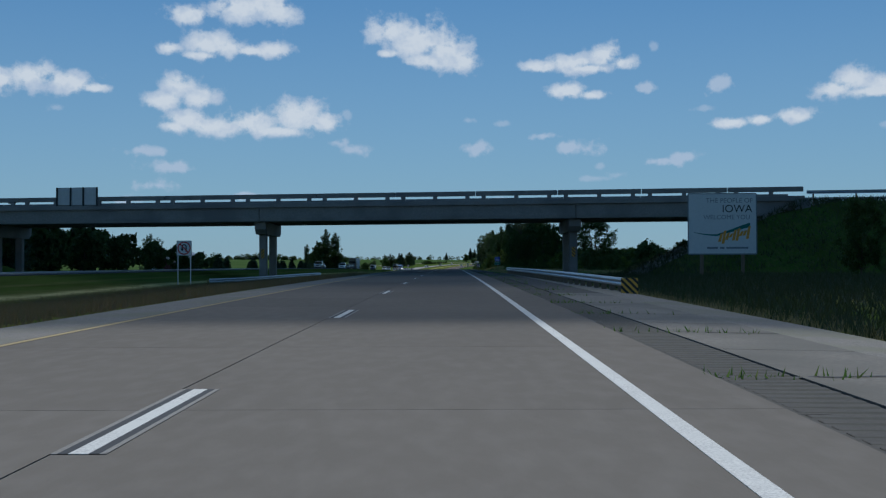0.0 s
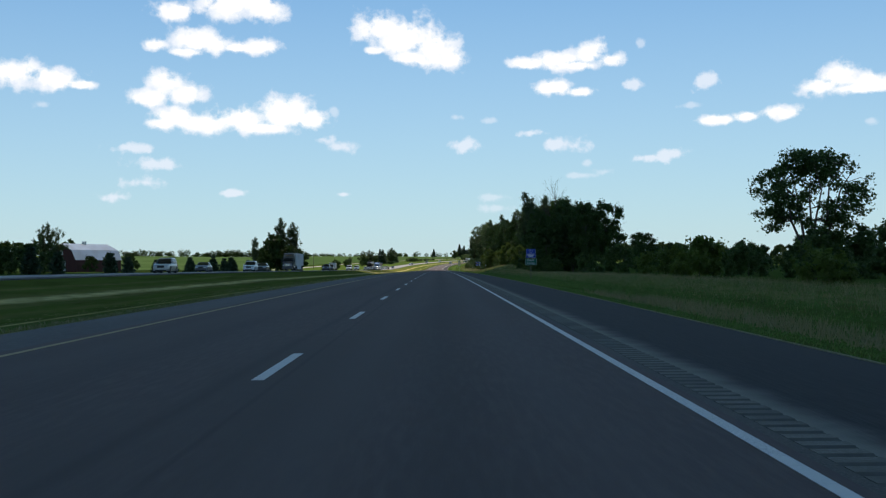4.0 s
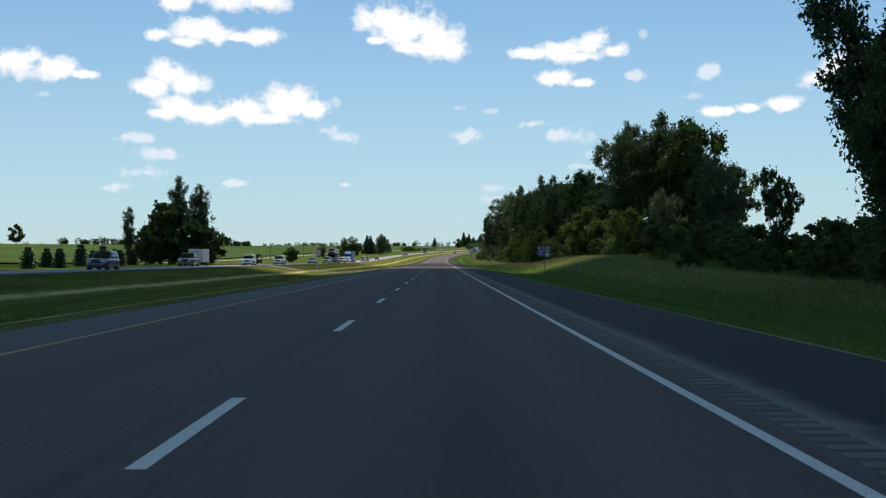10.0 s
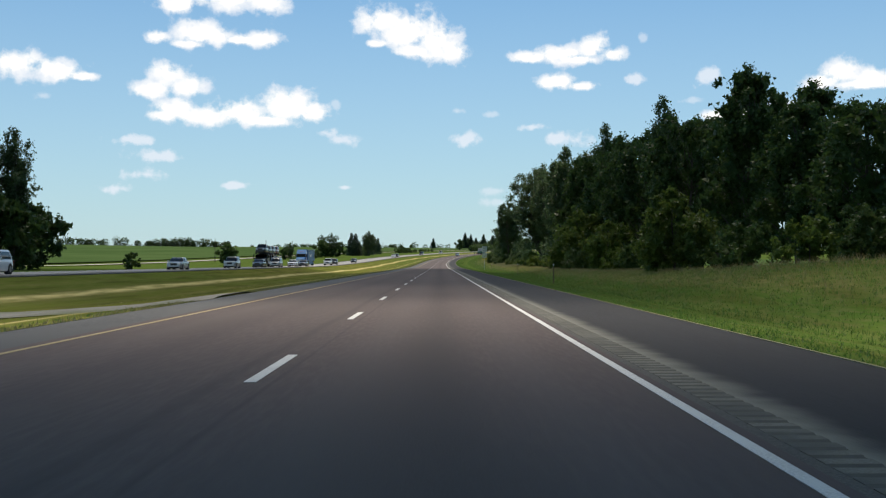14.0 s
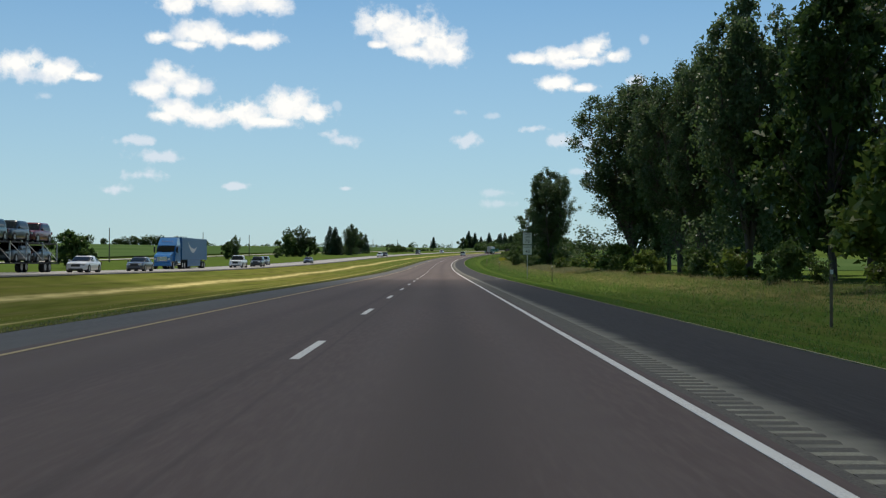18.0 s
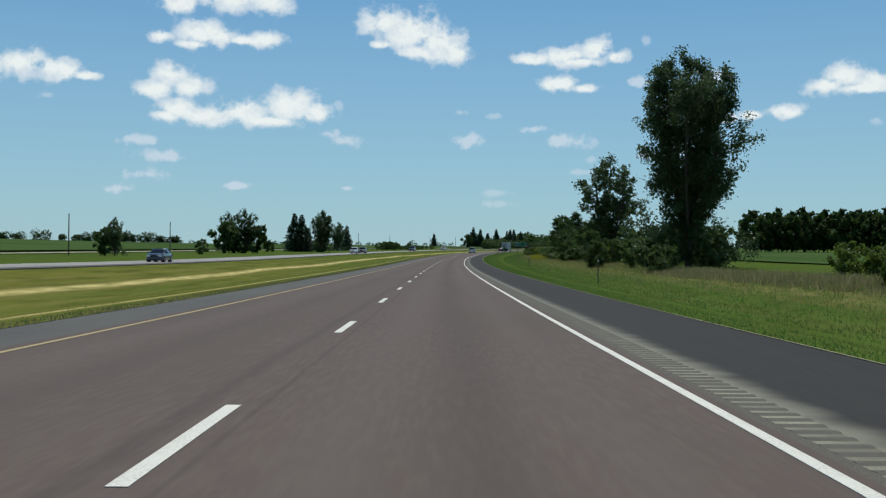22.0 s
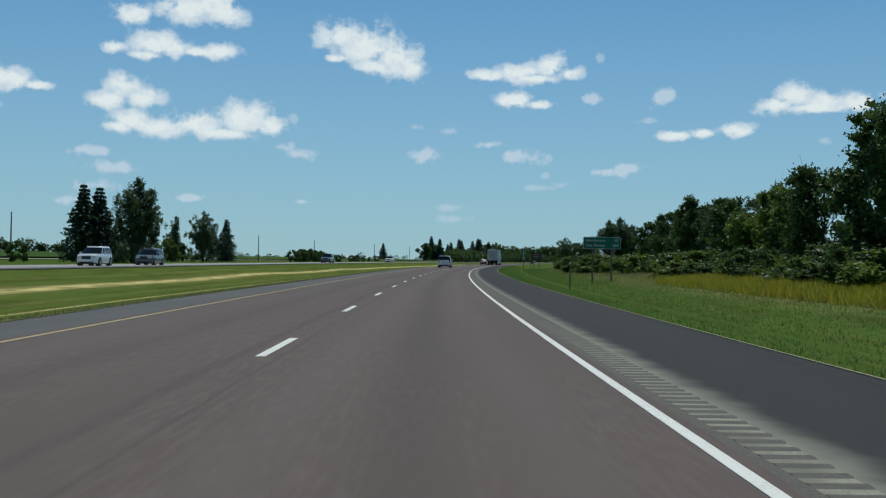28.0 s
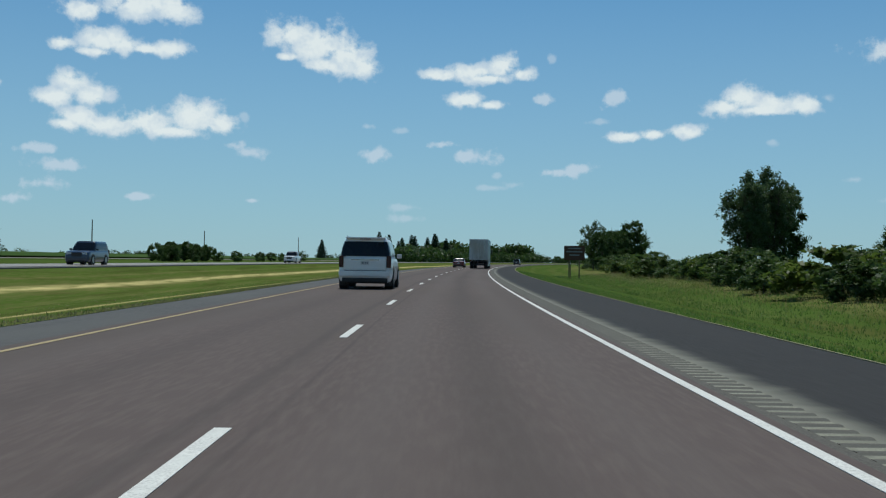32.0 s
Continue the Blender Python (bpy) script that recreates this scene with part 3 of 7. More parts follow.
    L.new(mth("MULTIPLY", rows, mth("MULTIPLY_ADD", rag.outputs[0], .75, .25)), m3.inputs["Factor"])
    L.new(m2.outputs["Result"], m3.inputs["A"])
    m3.inputs["B"].default_value = (.56, .47, .2, 1)
    L.new(m3.outputs["Result"], bs.inputs["Base Color"])
    return m


M_GRASS = grass_material()
gv, gf, guv = build_ground()
ground = raw("ground", gv, gf, M_GRASS)
ground.data.polygons.foreach_set("use_smooth", [True] * len(ground.data.polygons))
glay = ground.data.uv_layers.new(name="lane")
gidx = np.empty(len(ground.data.loops), dtype=np.int32)
ground.data.loops.foreach_get("vertex_index", gidx)
glay.data.foreach_set("uv", np.array(guv, dtype=np.float32)[gidx].ravel())
tagged(ground, "mown and rough green grass with dry straw streaks", "ground", kind="structure")

# ---- carriageways ----
LANE, EDGE = 3.75, 3.66
ROAD_END = 2600.0


def setting(ob, label, category):
    return tagged(ob, label, category, kind="structure")


setting(strip("road", JOINT_S, ROAD_END, (-LANE - .25, 0, LANE + .17), (-.015, 0, -.015), M_ASPHALT), "weathered brownish-grey asphalt driving lanes", "road")
setting(strip("shoulder_inner", JOINT_S, ROAD_END, (-5.7, -LANE - .252), (-.06, -.018), M_SHOULDER_IN), "dark asphalt shoulder beside the median", "road shoulder")
RUM0, RUM1 = LANE + .22, LANE + .60
setting(strip("shoulder_edge", JOINT_S, ROAD_END, (LANE + .172, RUM0 + .048), (-.017, -.014), M_RIDGE), "narrow asphalt strip between the edge line and the rumble grooves", "road shoulder")
M_SHOULDER_DUSTY = M_SHOULDER.copy()
M_SHOULDER_DUSTY.name = "shoulder_asphalt_dusty"
nt = M_SHOULDER_DUSTY.node_tree
bs = nt.nodes["Principled BSDF"]
tc, sx = nt.nodes.new("ShaderNodeTexCoord"), nt.nodes.new("ShaderNodeSeparateXYZ")
nt.links.new(tc.outputs["UV"], sx.inputs[0])
nz = nt.nodes.new("ShaderNodeTexNoise")
nz.inputs["Scale"].default_value = 1.6
nt.links.new(tc.outputs["UV"], nz.inputs["Vector"])
ad = nt.nodes.new("ShaderNodeMath")
ad.operation = "MULTIPLY_ADD"
nt.links.new(nz.outputs[0], ad.inputs[0])
ad.inputs[1].default_value = .35
nt.links.new(sx.outputs[0], ad.inputs[2])
mr = nt.nodes.new("ShaderNodeMapRange")
mr.interpolation_type = "SMOOTHSTEP"
nt.links.new(ad.outputs[0], mr.inputs["Value"])
mr.inputs["From Min"].default_value, mr.inputs["From Max"].default_value = RUM1 + .08, RUM1 + .62
mr.inputs["To Min"].default_value, mr.inputs["To Max"].default_value = 1.0, 0.0
mx = nt.nodes.new("ShaderNodeMix")
mx.data_type = "RGBA"
nt.links.new(mr.outputs[0], mx.inputs["Factor"])
nt.links.new(bs.inputs["Base Color"].links[0].from_socket, mx.inputs["A"])
mx.inputs["B"].default_value = (.225, .217, .175, 1)
nt.links.new(mx.outputs["Result"], bs.inputs["Base Color"])
setting(strip("shoulder_outer", JOINT_S, ROAD_END, (RUM1 + .002, LANE + 3.2), (-.022, -.09), M_SHOULDER_DUSTY), "dark asphalt outer shoulder", "road shoulder")


M_DRY = material("dry_grass_edge", (.42, .38, .27), (.27, .24, .15), 5, .95, fine=(.1, .12, .03), bump=.03, bump_scale=12, object_space=False, spec=0)
for a, b in ((LANE + 3.202, LANE + 3.29), (-5.84, -5.702)):
    setting(strip("dry_edge", JOINT_S, ROAD_END, (a, b), (-.075, -.085) if a > 0 else (-.085, -.05), M_DRY, 6, .15), "thin line of dry grass and grit along the shoulder", "verge")


def rumble(s0, s1, u0, u1, pitch, width, depth, zz):
    ss, zs = [], []
    s = s0
    while s < s1:
        ss += [s, s + pitch - width, s + pitch - width + .04, s + pitch - .04]
        zs += [0, 0, -depth, -depth]
        s += pitch
    ss, zs = np.array(ss), np.array(zs)
    x, y, z, h = road_arrays(ss)
    c, sn = np.cos(h), np.sin(h)
    verts = []
    for i in range(len(ss)):
        verts.append((x[i] + u0 * c[i], y[i] - u0 * sn[i], z[i] + zs[i] + zz))
        verts.append((x[i] + u1 * c[i], y[i] - u1 * sn[i], z[i] + zs[i] + zz))
    faces = [(2 * i, 2 * i + 1, 2 * i + 3, 2 * i + 2) for i in range(len(ss) - 1)]
    return verts, faces


# the grooves are clean at first, then filled with pale dust, the far wall's shade painted dark
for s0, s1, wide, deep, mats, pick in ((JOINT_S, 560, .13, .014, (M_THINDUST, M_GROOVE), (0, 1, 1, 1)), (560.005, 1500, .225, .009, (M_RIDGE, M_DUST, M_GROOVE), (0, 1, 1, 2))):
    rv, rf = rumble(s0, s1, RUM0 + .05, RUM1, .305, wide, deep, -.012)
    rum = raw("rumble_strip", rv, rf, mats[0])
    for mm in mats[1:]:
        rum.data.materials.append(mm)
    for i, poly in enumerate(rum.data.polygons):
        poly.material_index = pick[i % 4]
    tagged(rum, "row of milled grooves in dusty asphalt", "rumble strip", kind="stuff")

# lines
setting(strip("edge_line_white", JOINT_S, ROAD_END, (EDGE + .05, EDGE + .155), (-.008, -.009), M_WHITE, 4, .004), "white painted edge line", "road marking")
setting(strip("edge_line_yellow", JOINT_S, ROAD_END, (-EDGE - .11, -EDGE - .01), (-.009, -.008), M_YELLOW, 4, .004), "faded yellow painted edge line", "road marking")
DASH_AT, DASH_P, DASH_L = 6.76, 12.19, 3.25
k = 0
while True:
    s = DASH_AT + k * DASH_P
    k += 1
    if s < JOINT_S:
        continue
    if s > 1500:
        break
    ob = strip("lane_dash", s, s + DASH_L, (-.06, .06), (.006, .006), M_WHITE, 4, .004)
    tagged(ob, "white painted lane dash on asphalt", "road marking", "lane dashes", "structure")

# concrete stretch under and before the overpass
SLAB = 6.1
s = JOINT_S
while s > -60:
    for u0, u1, nm in ((-LANE - .1, -.168, "a"), (-.152, LANE + .95, "b")):
        ob = strip("concrete_slab", s - SLAB + .012, s, (u0, u1), (-.012, -.012 if u0 > -.2 else -.012), M_CONCRETE, 7)
        setting(ob, "pale grey concrete road slab", "road")
    for u0, u1 in ((LANE + 1.86, LANE + 3.6),):
        ob = strip("shoulder_slab", s - SLAB + .03, s, (u0, u1), (-.05, -.09), M_OLDCON if s < 45 else M_PATCH, 7)
        setting(ob, "worn concrete shoulder slab with cracked edges", "road shoulder")
    ob = strip("rumble_patch", s - SLAB + .02, s, (LANE + .965, LANE + 1.845), (-.052, -.07), M_PATCH if s < 22 or s > 45 else M_OLDDARK, 7)
    setting(ob, "dark worn strip along the slab's edge", "road shoulder")
    ob = strip("inner_shoulder_gravel", s - SLAB, s, (-5.7, -LANE - .11), (-.08, -.04), M_GRAVEL, 7)
    setting(ob, "gravelly shoulder beside the median", "road shoulder")
    ob = strip("outer_shoulder_gravel", s - SLAB, s, (LANE + 3.61, LANE + 5.2), (-.10, -.2), M_GRAVEL, 7)
    setting(ob, "loose gravel beside the shoulder", "road shoulder")
    s -= SLAB
setting(strip("joint_filler", -62, JOINT_S, (-LANE - .1, LANE + 3.6), (-.032, -.10), M_JOINT, 6, .2), "dark joint filler between slabs", "road")
setting(strip("edge_line_white", -62, JOINT_S, (EDGE, EDGE + .15), (-.007, -.007), M_WHITE, 4, .004), "white painted edge line", "road marking")
setting(strip("edge_line_yellow", -62, JOINT_S, (-EDGE - .12, -EDGE), (-.007, -.007), M_YELLOW, 4, .004), "faded yellow painted edge line", "road marking")
CDASH_AT, CDASH_P, CDASH_L = 6.75, 15.24, 3.3
for k in range(-3, 8):
    s = CDASH_AT + k * CDASH_P
    if s + CDASH_L > JOINT_S:
        continue
    for u0, u1, mm, nm in ((-.155, -.115, M_PALE, "pale_border"), (-.115, -.05, M_BLACKTAPE, "contrast_tape"), (-.05, .07, M_WHITE, "lane_dash"), (.07, .135, M_BLACKTAPE, "contrast_tape"), (.135, .175, M_PALE, "pale_border")):
        tagged(strip(nm, s, s + CDASH_L, (u0, u1), (-.006, -.006), mm, 4, .004), "white lane dash with black contrast tape on concrete", "road marking", "lane dashes", "structure")
rv, rf = rumble(-62, JOINT_S - 3, LANE + 1.08, LANE + 1.8, .30, .15, .02, -.05)
rum2 = raw("rumble_strip", rv, rf, M_PATCH)
rum2.data.materials.append(M_GROOVE)
for i, poly in enumerate(rum2.data.polygons):
    if i % 4 in (1, 2, 3):
        poly.material_index = 1
tagged(rum2, "row of grooves in the concrete shoulder", "rumble strip", kind="stuff")

# ragged cracks with weeds at the shoulder's joints
crng = np.random.default_rng(31)
CRACKS = []
for k in range(28):
    s = JOINT_S - 3.1 - SLAB * k + crng.uniform(-.5, .5)
    us = np.linspace(LANE + .98, LANE + 3.58, 16)
    mid = s + np.cumsum(crng.normal(size=16)) * .035 + .12 * np.linspace(0, 1, 16)
    half = crng.uniform(.02, .07, 16) * (1 if k % 3 else .6)
    top = np.interp(us - LANE, (.98, 1.84, 1.86, 3.58), (-.046, -.063, -.045, -.083))
    verts = [at(float(c + d * hw), float(u), float(z)) for d in (-1, 1) for c, hw, u, z in zip(mid, half, us, top)]
    CRACKS.append(s)
    ob = raw("shoulder_crack", verts, [(i, i + 1, 17 + i, 16 + i) for i in range(15)], M_JOINT)
    tagged(ob, "dark ragged crack across the concrete shoulder", "crack", "shoulder cracks", "structure")

# opposite carriageway
M_OPP = material("opposite_asphalt", (.29, .27, .245), (.24, .225, .205), 2, .85, fine=(.33, .31, .28), third=(.25, .235, .215), big=.05, object_space=False)
setting(strip("opposite_road", -240, ROAD_END, (OPP_OUT - .3, -31, OPP_IN + .3), (OPP_Z, OPP_Z + .02, OPP_Z), M_OPP), "pale asphalt carriageway for oncoming traffic", "road")
setting(strip("opposite_shoulder_inner", -240, ROAD_END, (OPP_IN + .31, OPP_IN + 1.6), (OPP_Z - .005, OPP_Z - .05), M_SHOULDER_IN), "dark asphalt shoulder beside the median", "road shoulder")
setting(strip("opposite_shoulder_outer", -240, ROAD_END, (OPP_OUT - 2.9, OPP_OUT - .31), (OPP_Z - .09, OPP_Z - .005), M_SHOULDER_IN), "dark asphalt outer shoulder", "road shoulder")
setting(strip("edge_line_yellow", -240, ROAD_END, (OPP_IN, OPP_IN + .12), (OPP_Z + .006, OPP_Z + .006), M_YELLOW, 6, .004), "yellow painted edge line", "road marking")
setting(strip("edge_line_white", -240, ROAD_END, (OPP_OUT - .12, OPP_OUT), (OPP_Z + .006, OPP_Z + .006), M_WHITE, 6, .004), "white painted edge line", "road marking")
for k in range(0, 90):
    s = -100 + k * DASH_P
    tagged(strip("lane_dash", s, s + DASH_L, (-31.06, -30.94), (OPP_Z + .027, OPP_Z + .027), M_WHITE, 4, .004), "white painted lane dash on the opposite carriageway", "road marking", "opposite lane dashes", "structure")


# ---- overpass ----
SKEW = .155          # the overpass comes nearer by this much for each metre to the right
DECK_W = 11.0
base_b = at(BRIDGE_S, 0)


def bridge_pose(u, z=0.0, back=0.0):
    """A place on the overpass: u across our road, back metres behind its near face, with the overpass's own turn."""
    s = 113.4 - SKEW * u + back
    p = at(s, u)
    return pose(p.x, p.y, base_b.z + z, 0, 0, -math.degrees(math.atan(SKEW)))


M_BEARING = material("dark_steel", (.06, .058, .055), (.04, .04, .04), 3, .7, .3)
M_HAZ_Y = material("hazard_yellow", (.75, .42, .05), (.65, .37, .05), 5, .6)
M_HAZ_K = material("hazard_black", (.02, .02, .02), (.03, .03, .03), 5, .6)
overpass = empty("overpass", bridge_pose(0))
tagged(overpass, "grey concrete road overpass on hammerhead piers", "bridge")
CS = math.cos(math.atan(SKEW))
ux = lambda u: u / CS         # length along the overpass of a point u across the road
PIERS = (14.2, -17.2, -46.5)
ENDS = (35.2, -67.0)
G0, G1, SLAB_T, RAIL0, RAIL1 = 5.2, 6.55, 7.06, 7.46, 7.92
part("deck", boxed(ux(ENDS[1]), ux(ENDS[0]), 0, DECK_W, G1 + .1, SLAB_T, .03), M_BRIDGE, overpass)
part("deck_fascia", boxed(ux(ENDS[1]), ux(ENDS[0]), -.22, 0, G1 + .02, SLAB_T - .06, .02), M_BRIDGE, overpass)
stops = [ENDS[0], *PIERS, ENDS[1]]
for a, b in zip(stops[1:], stops[:-1]):
    for k in range(5):
        y = .12 + k * (DECK_W - .9) / 4
        prof = [(y, G0), (y + .56, G0), (y + .56, G0 + .18), (y + .37, G0 + .34), (y + .37, G1 - .2), (y + .66, G1 - .1), (y + .66, G1 + .1), (y - .1, G1 + .1), (y - .1, G1 - .1), (y + .19, G1 - .2), (y + .19, G0 + .34), (y, G0 + .18)]
        if k == 0:
            prof = [(y, G0), (y + .56, G0), (y + .56, G1 + .1), (y - .06, G1 + .1), (y - .06, G0 + .34)]
        part("girder", prism(prof, ux(a) + .04, ux(b) - .04), M_BRIDGE, overpass)


def along(bm):
    """Shear a pier so that it runs along our road rather than square to the deck."""
    for v in bm.verts:
        v.co.x -= SKEW * v.co.y
    return bm


for p in PIERS:
    cap = prism([(.85, G0 - .02), (DECK_W + .2, G0 - .02), (DECK_W + .2, G0 - .75), (DECK_W - .5, G0 - 1.25), (1.5, G0 - 1.25), (.85, G0 - .75)], ux(p) - .6, ux(p) + .6, .05)
    along(cap)
    part("pier_cap", cap, M_BRIDGE, overpass)
    for y in (2.8, DECK_W - 1.9):
        part("pier_column", along(boxed(ux(p) - .39, ux(p) + .39, y - .42, y + .42, -2.2, G0 - 1.23, .06)), M_BRIDGE, overpass)
for side, y0 in (("near", -.02), ("far", DECK_W - .3)):
    x = ux(ENDS[1]) + .4
    while x < ux(ENDS[0]) - .5:
        x1 = min(x + 7.97, ux(ENDS[0]) - .1)
        part("rail_beam", boxed(x + .03, x1, y0, y0 + .3, RAIL0, RAIL1, .025), M_BRIDGE, overpass)
        for off in (.8, 4.0, 7.2):
            if x + off < x1:
                part("rail_post", boxed(x + off - .2, x + off + .2, y0 + .02, y0 + .28, SLAB_T - .02, RAIL0, .01), M_BRIDGE, overpass)
        x += 8.0
for e in ENDS:
    part("abutment", boxed(ux(e) - (.9 if e > 0 else .5), ux(e) + (.5 if e > 0 else .9), -.3, DECK_W + .3, 2.0, G1 + .1, .05), M_BRIDGE, overpass)

# steel rail carried on along the approach bank
for y0 in (.05, DECK_W - .2):
    part("approach_rail", prism([(y0, 7.22), (y0 + .08, 7.26), (y0, 7.38), (y0 + .08, 7.5), (y0, 7.54), (y0 + .03, 7.5), (y0 + .1, 7.38), (y0 + .03, 7.26)], ux(35.4), ux(88)), M_GALV, overpass, "galvanised steel rail")
    for k in range(14):
        part("rail_post", boxed(ux(36 + 3.8 * k) - .07, ux(36 + 3.8 * k) + .07, y0 + .1, y0 + .24, 5.6, 7.5, .01), M_POSTWOOD, overpass, "wooden post")


def chevron(parent, w, h, flip=False, stripes=4, y=0.0):
    """A black and yellow striped plate facing -y, its parts under parent; the stripes are clipped to the plate."""
    part("plate", boxed(-w / 2, w / 2, y, y + .01, 0, h), M_HAZ_Y, parent)
    pitch = (w + h) / stripes
    for k in range(stripes):
        a = k * pitch
        bm = bmesh.new()
        pts = []
        n = 12
        lo, hi = [], []
        for i in range(n + 1):
            x = w * i / n
            xx = x if not flip else w - x
            z0, z1 = min(max(a - xx, 0), h), min(max(a + pitch * .5 - xx, 0), h)
            lo.append((x - w / 2, z0))
            hi.append((x - w / 2, z1))
        vs0 = [bm.verts.new((x, y - .004, z)) for x, z in lo]
        vs1 = [bm.verts.new((x, y - .004, z)) for x, z in hi]
        for i in range(n):
            if hi[i][1] - lo[i][1] > 1e-4 or hi[i + 1][1] - lo[i + 1][1] > 1e-4:
                bm.faces.new((vs0[i], vs0[i + 1], vs1[i + 1], vs1[i]))
        bmesh.ops.remove_doubles(bm, verts=bm.verts[:], dist=1e-5)
        bmesh.ops.delete(bm, geom=[v for v in bm.verts if not v.link_faces], context="VERTS")
        if not bm.faces:
            bm.free()
            continue
        part("stripe", bm, M_HAZ_K, parent, "black diagonal stripe")


for p, fl in ((14.2, False), (-17.2, True)):
    m = bridge_pose(p, 1.5, 2.8 - .46)
    hz = empty("hazard_marker", m)
    tagged(hz, "black and yellow striped hazard plate on the pier", "sign", "pier hazard markers")
    chevron(hz, .35, .95, fl)
# board on the overpass, seen from behind
bs = empty("overpass_sign", bridge_pose(-36.5, SLAB_T - .15, -.12))
tagged(bs, "grey metal sign seen from behind on the overpass rail", "sign")
part("panel", boxed(-2.3, 2.3, -.03, 0, .2, 2.0), M_SIGNBACK, bs)
for x in (-2.2, -.7, .7, 2.2):
    part("stiffener", boxed(x - .08, x + .08, -.12, -.032, .1, 2.0), M_BEARING, bs)


# ---- guardrails ----
def guardrail(name, pts, label):
    """W-beam rail on posts along (s, u) points; the rail's top is 0.72 m above the ground beside it."""
    root_p = at(*pts[0])
    root = empty(name, Matrix.Translation(root_p))
    tagged(root, label, "guardrail")
    S = np.array([p[0] for p in pts], float)
    U = np.array([p[1] for p in pts], float)
    prof = [(-.03, .72), (.03, .70), (.06, .64), (.03, .58), (-.02, .56), (.03, .54), (.06, .48), (.03, .42), (-.03, .40)]
    side = 1 if U.mean() > 0 else -1
    ss = np.arange(S[0], S[-1], 3.81)
    for s in ss:
        a, b = s, min(s + 3.83, S[-1])
        verts, faces = [], []
        for q in (a, b):
            u = float(np.interp(q, S, U))
            g = bank(q, u)
            for d, z in prof:
                verts.append(at(q, u - side * d, z + g) - root_p)
            for d, z in prof[::-1]:
                verts.append(at(q, u - side * (d - .012), z + g) - root_p)
        k = 2 * len(prof)
        for j in range(k):
            faces.append((j, (j + 1) % k, k + (j + 1) % k, k + j))
        raw("rail", verts, faces, M_GALV, root)
    for s in np.arange(S[0] + .3, S[-1], 1.905):
        u = float(np.interp(s, S, U)) + side * .12
        g = bank(s, u)
        p = at(s, u, g) - root_p
        part("post", boxed(p.x - .05, p.x + .1 * side + .05, p.y - .08, p.y + .08, p.z - .3, p.z + .66, .01), M_POSTWOOD, root)
    return root


guardrail("guardrail", [(43, 8.75), (60, 8.0), (80, 7.75), (116, 7.75)], "galvanised steel guardrail with wooden posts beside the shoulder")
guardrail("guardrail", [(84, -15.5), (95, -14.6), (112, -14.0), (136, -13.2), (139, -13.6)], "galvanised steel guardrail in the median around the pier")
g = bank(42.6, 8.75)
hz = empty("hazard_marker", Matrix.Translation(at(42.4, 8.72, g + .12)))
tagged(hz, "square black and orange striped plate on the guardrail end", "sign")
chevron(hz, .62, .62, False, 5)
part("bracket", boxed(-.05, .05, .012, .5, -.3, .5, .005), M_GALV, hz)


# ---- signs ----
M_SIGN_W = material("white_sign_sheet", (.66, .67, .66), (.6, .61, .6), 4, .55)
M_SIGN_G = material("green_sign_sheet", (.006, .14, .085), (.005, .12, .075), 4, .5)
M_SIGN_B = material("blue_sign_sheet", (.01, .05, .38), (.01, .04, .33), 4, .5)
M_SIGN_R = material("red_sign_sheet", (.5, .03, .025), (.44, .03, .025), 4, .55)
M_SIGN_BR = material("brown_sign_sheet", (.075, .025, .012), (.06, .02, .01), 4, .55)
M_SIGN_K = material("black_sign_ink", (.015, .015, .015), (.025, .025, .025), 4, .6)
M_SIGN_GREY = material("grey_sign_ink", (.23, .25, .27), (.2, .22, .24), 4, .6)
M_SIGN_TEAL = material("teal_sign_ink", (.01, .16, .13), (.01, .13, .11), 4, .6)
M_SIGN_OR = material("orange_sign_ink", (.72, .33, .04), (.62, .3, .04), 2, .6)


def lettering(text, size, mat, parent, x, z, y=-.006, align="CENTER", narrow=1.0, name="lettering"):
    cu = bpy.data.curves.new("text", "FONT")
    cu.body, cu.size, cu.align_x, cu.align_y = text, size, align, "CENTER"
    cu.resolution_u = 3
    tmp = bpy.data.objects.new("text", cu)
    me = bpy.data.meshes.new_from_object(tmp)
    me.transform(Matrix.Translation((x, y, z)) @ Matrix.Rotation(radians(90), 4, "X") @ Matrix.Diagonal((narrow, 1, 1, 1)))
    me.materials.clear()
    me.materials.append(mat)
    bpy.data.objects.remove(tmp)
    bpy.data.curves.remove(cu)
    ob = new(name, me)
    ob.parent = parent
    ob["label"] = "sign lettering"
    return ob


def rounded_plate(x0, x1, z0, z1, r, y0, y1, n=5):
    """A board with rounded corners, between y0 (front) and y1."""
    bm = bmesh.new()
    pts = []
    for cx, cz, a0 in ((x1 - r, z1 - r, 0), (x0 + r, z1 - r, 90), (x0 + r, z0 + r, 180), (x1 - r, z0 + r, 270)):
        for i in range(n + 1):
            a = radians(a0 + 90 * i / n)
            pts.append((cx + r * math.cos(a), cz + r * math.sin(a)))
    f = [bm.verts.new((x, y0, z)) for x, z in pts]
    b = [bm.verts.new((x, y1, z)) for x, z in pts]
    bm.faces.new(f[::-1])
    bm.faces.new(b)
    for i in range(len(f)):
        j = (i + 1) % len(f)
        bm.faces.new((f[i], f[j], b[j], b[i]))
    bmesh.ops.recalc_face_normals(bm, faces=bm.faces[:])
    return bm


def board(parent, x0, x1, z0, z1, face, border, r=.05, y=0.0, b=.02):
    pl = part("panel", rounded_plate(x0, x1, z0, z1, r, y - .004, y + .012), border, parent)
    part("panel_face", rounded_plate(x0 + b, x1 - b, z0 + b, z1 - b, max(r - b, .005), y - .008, y - .0045), face, parent)
    return pl


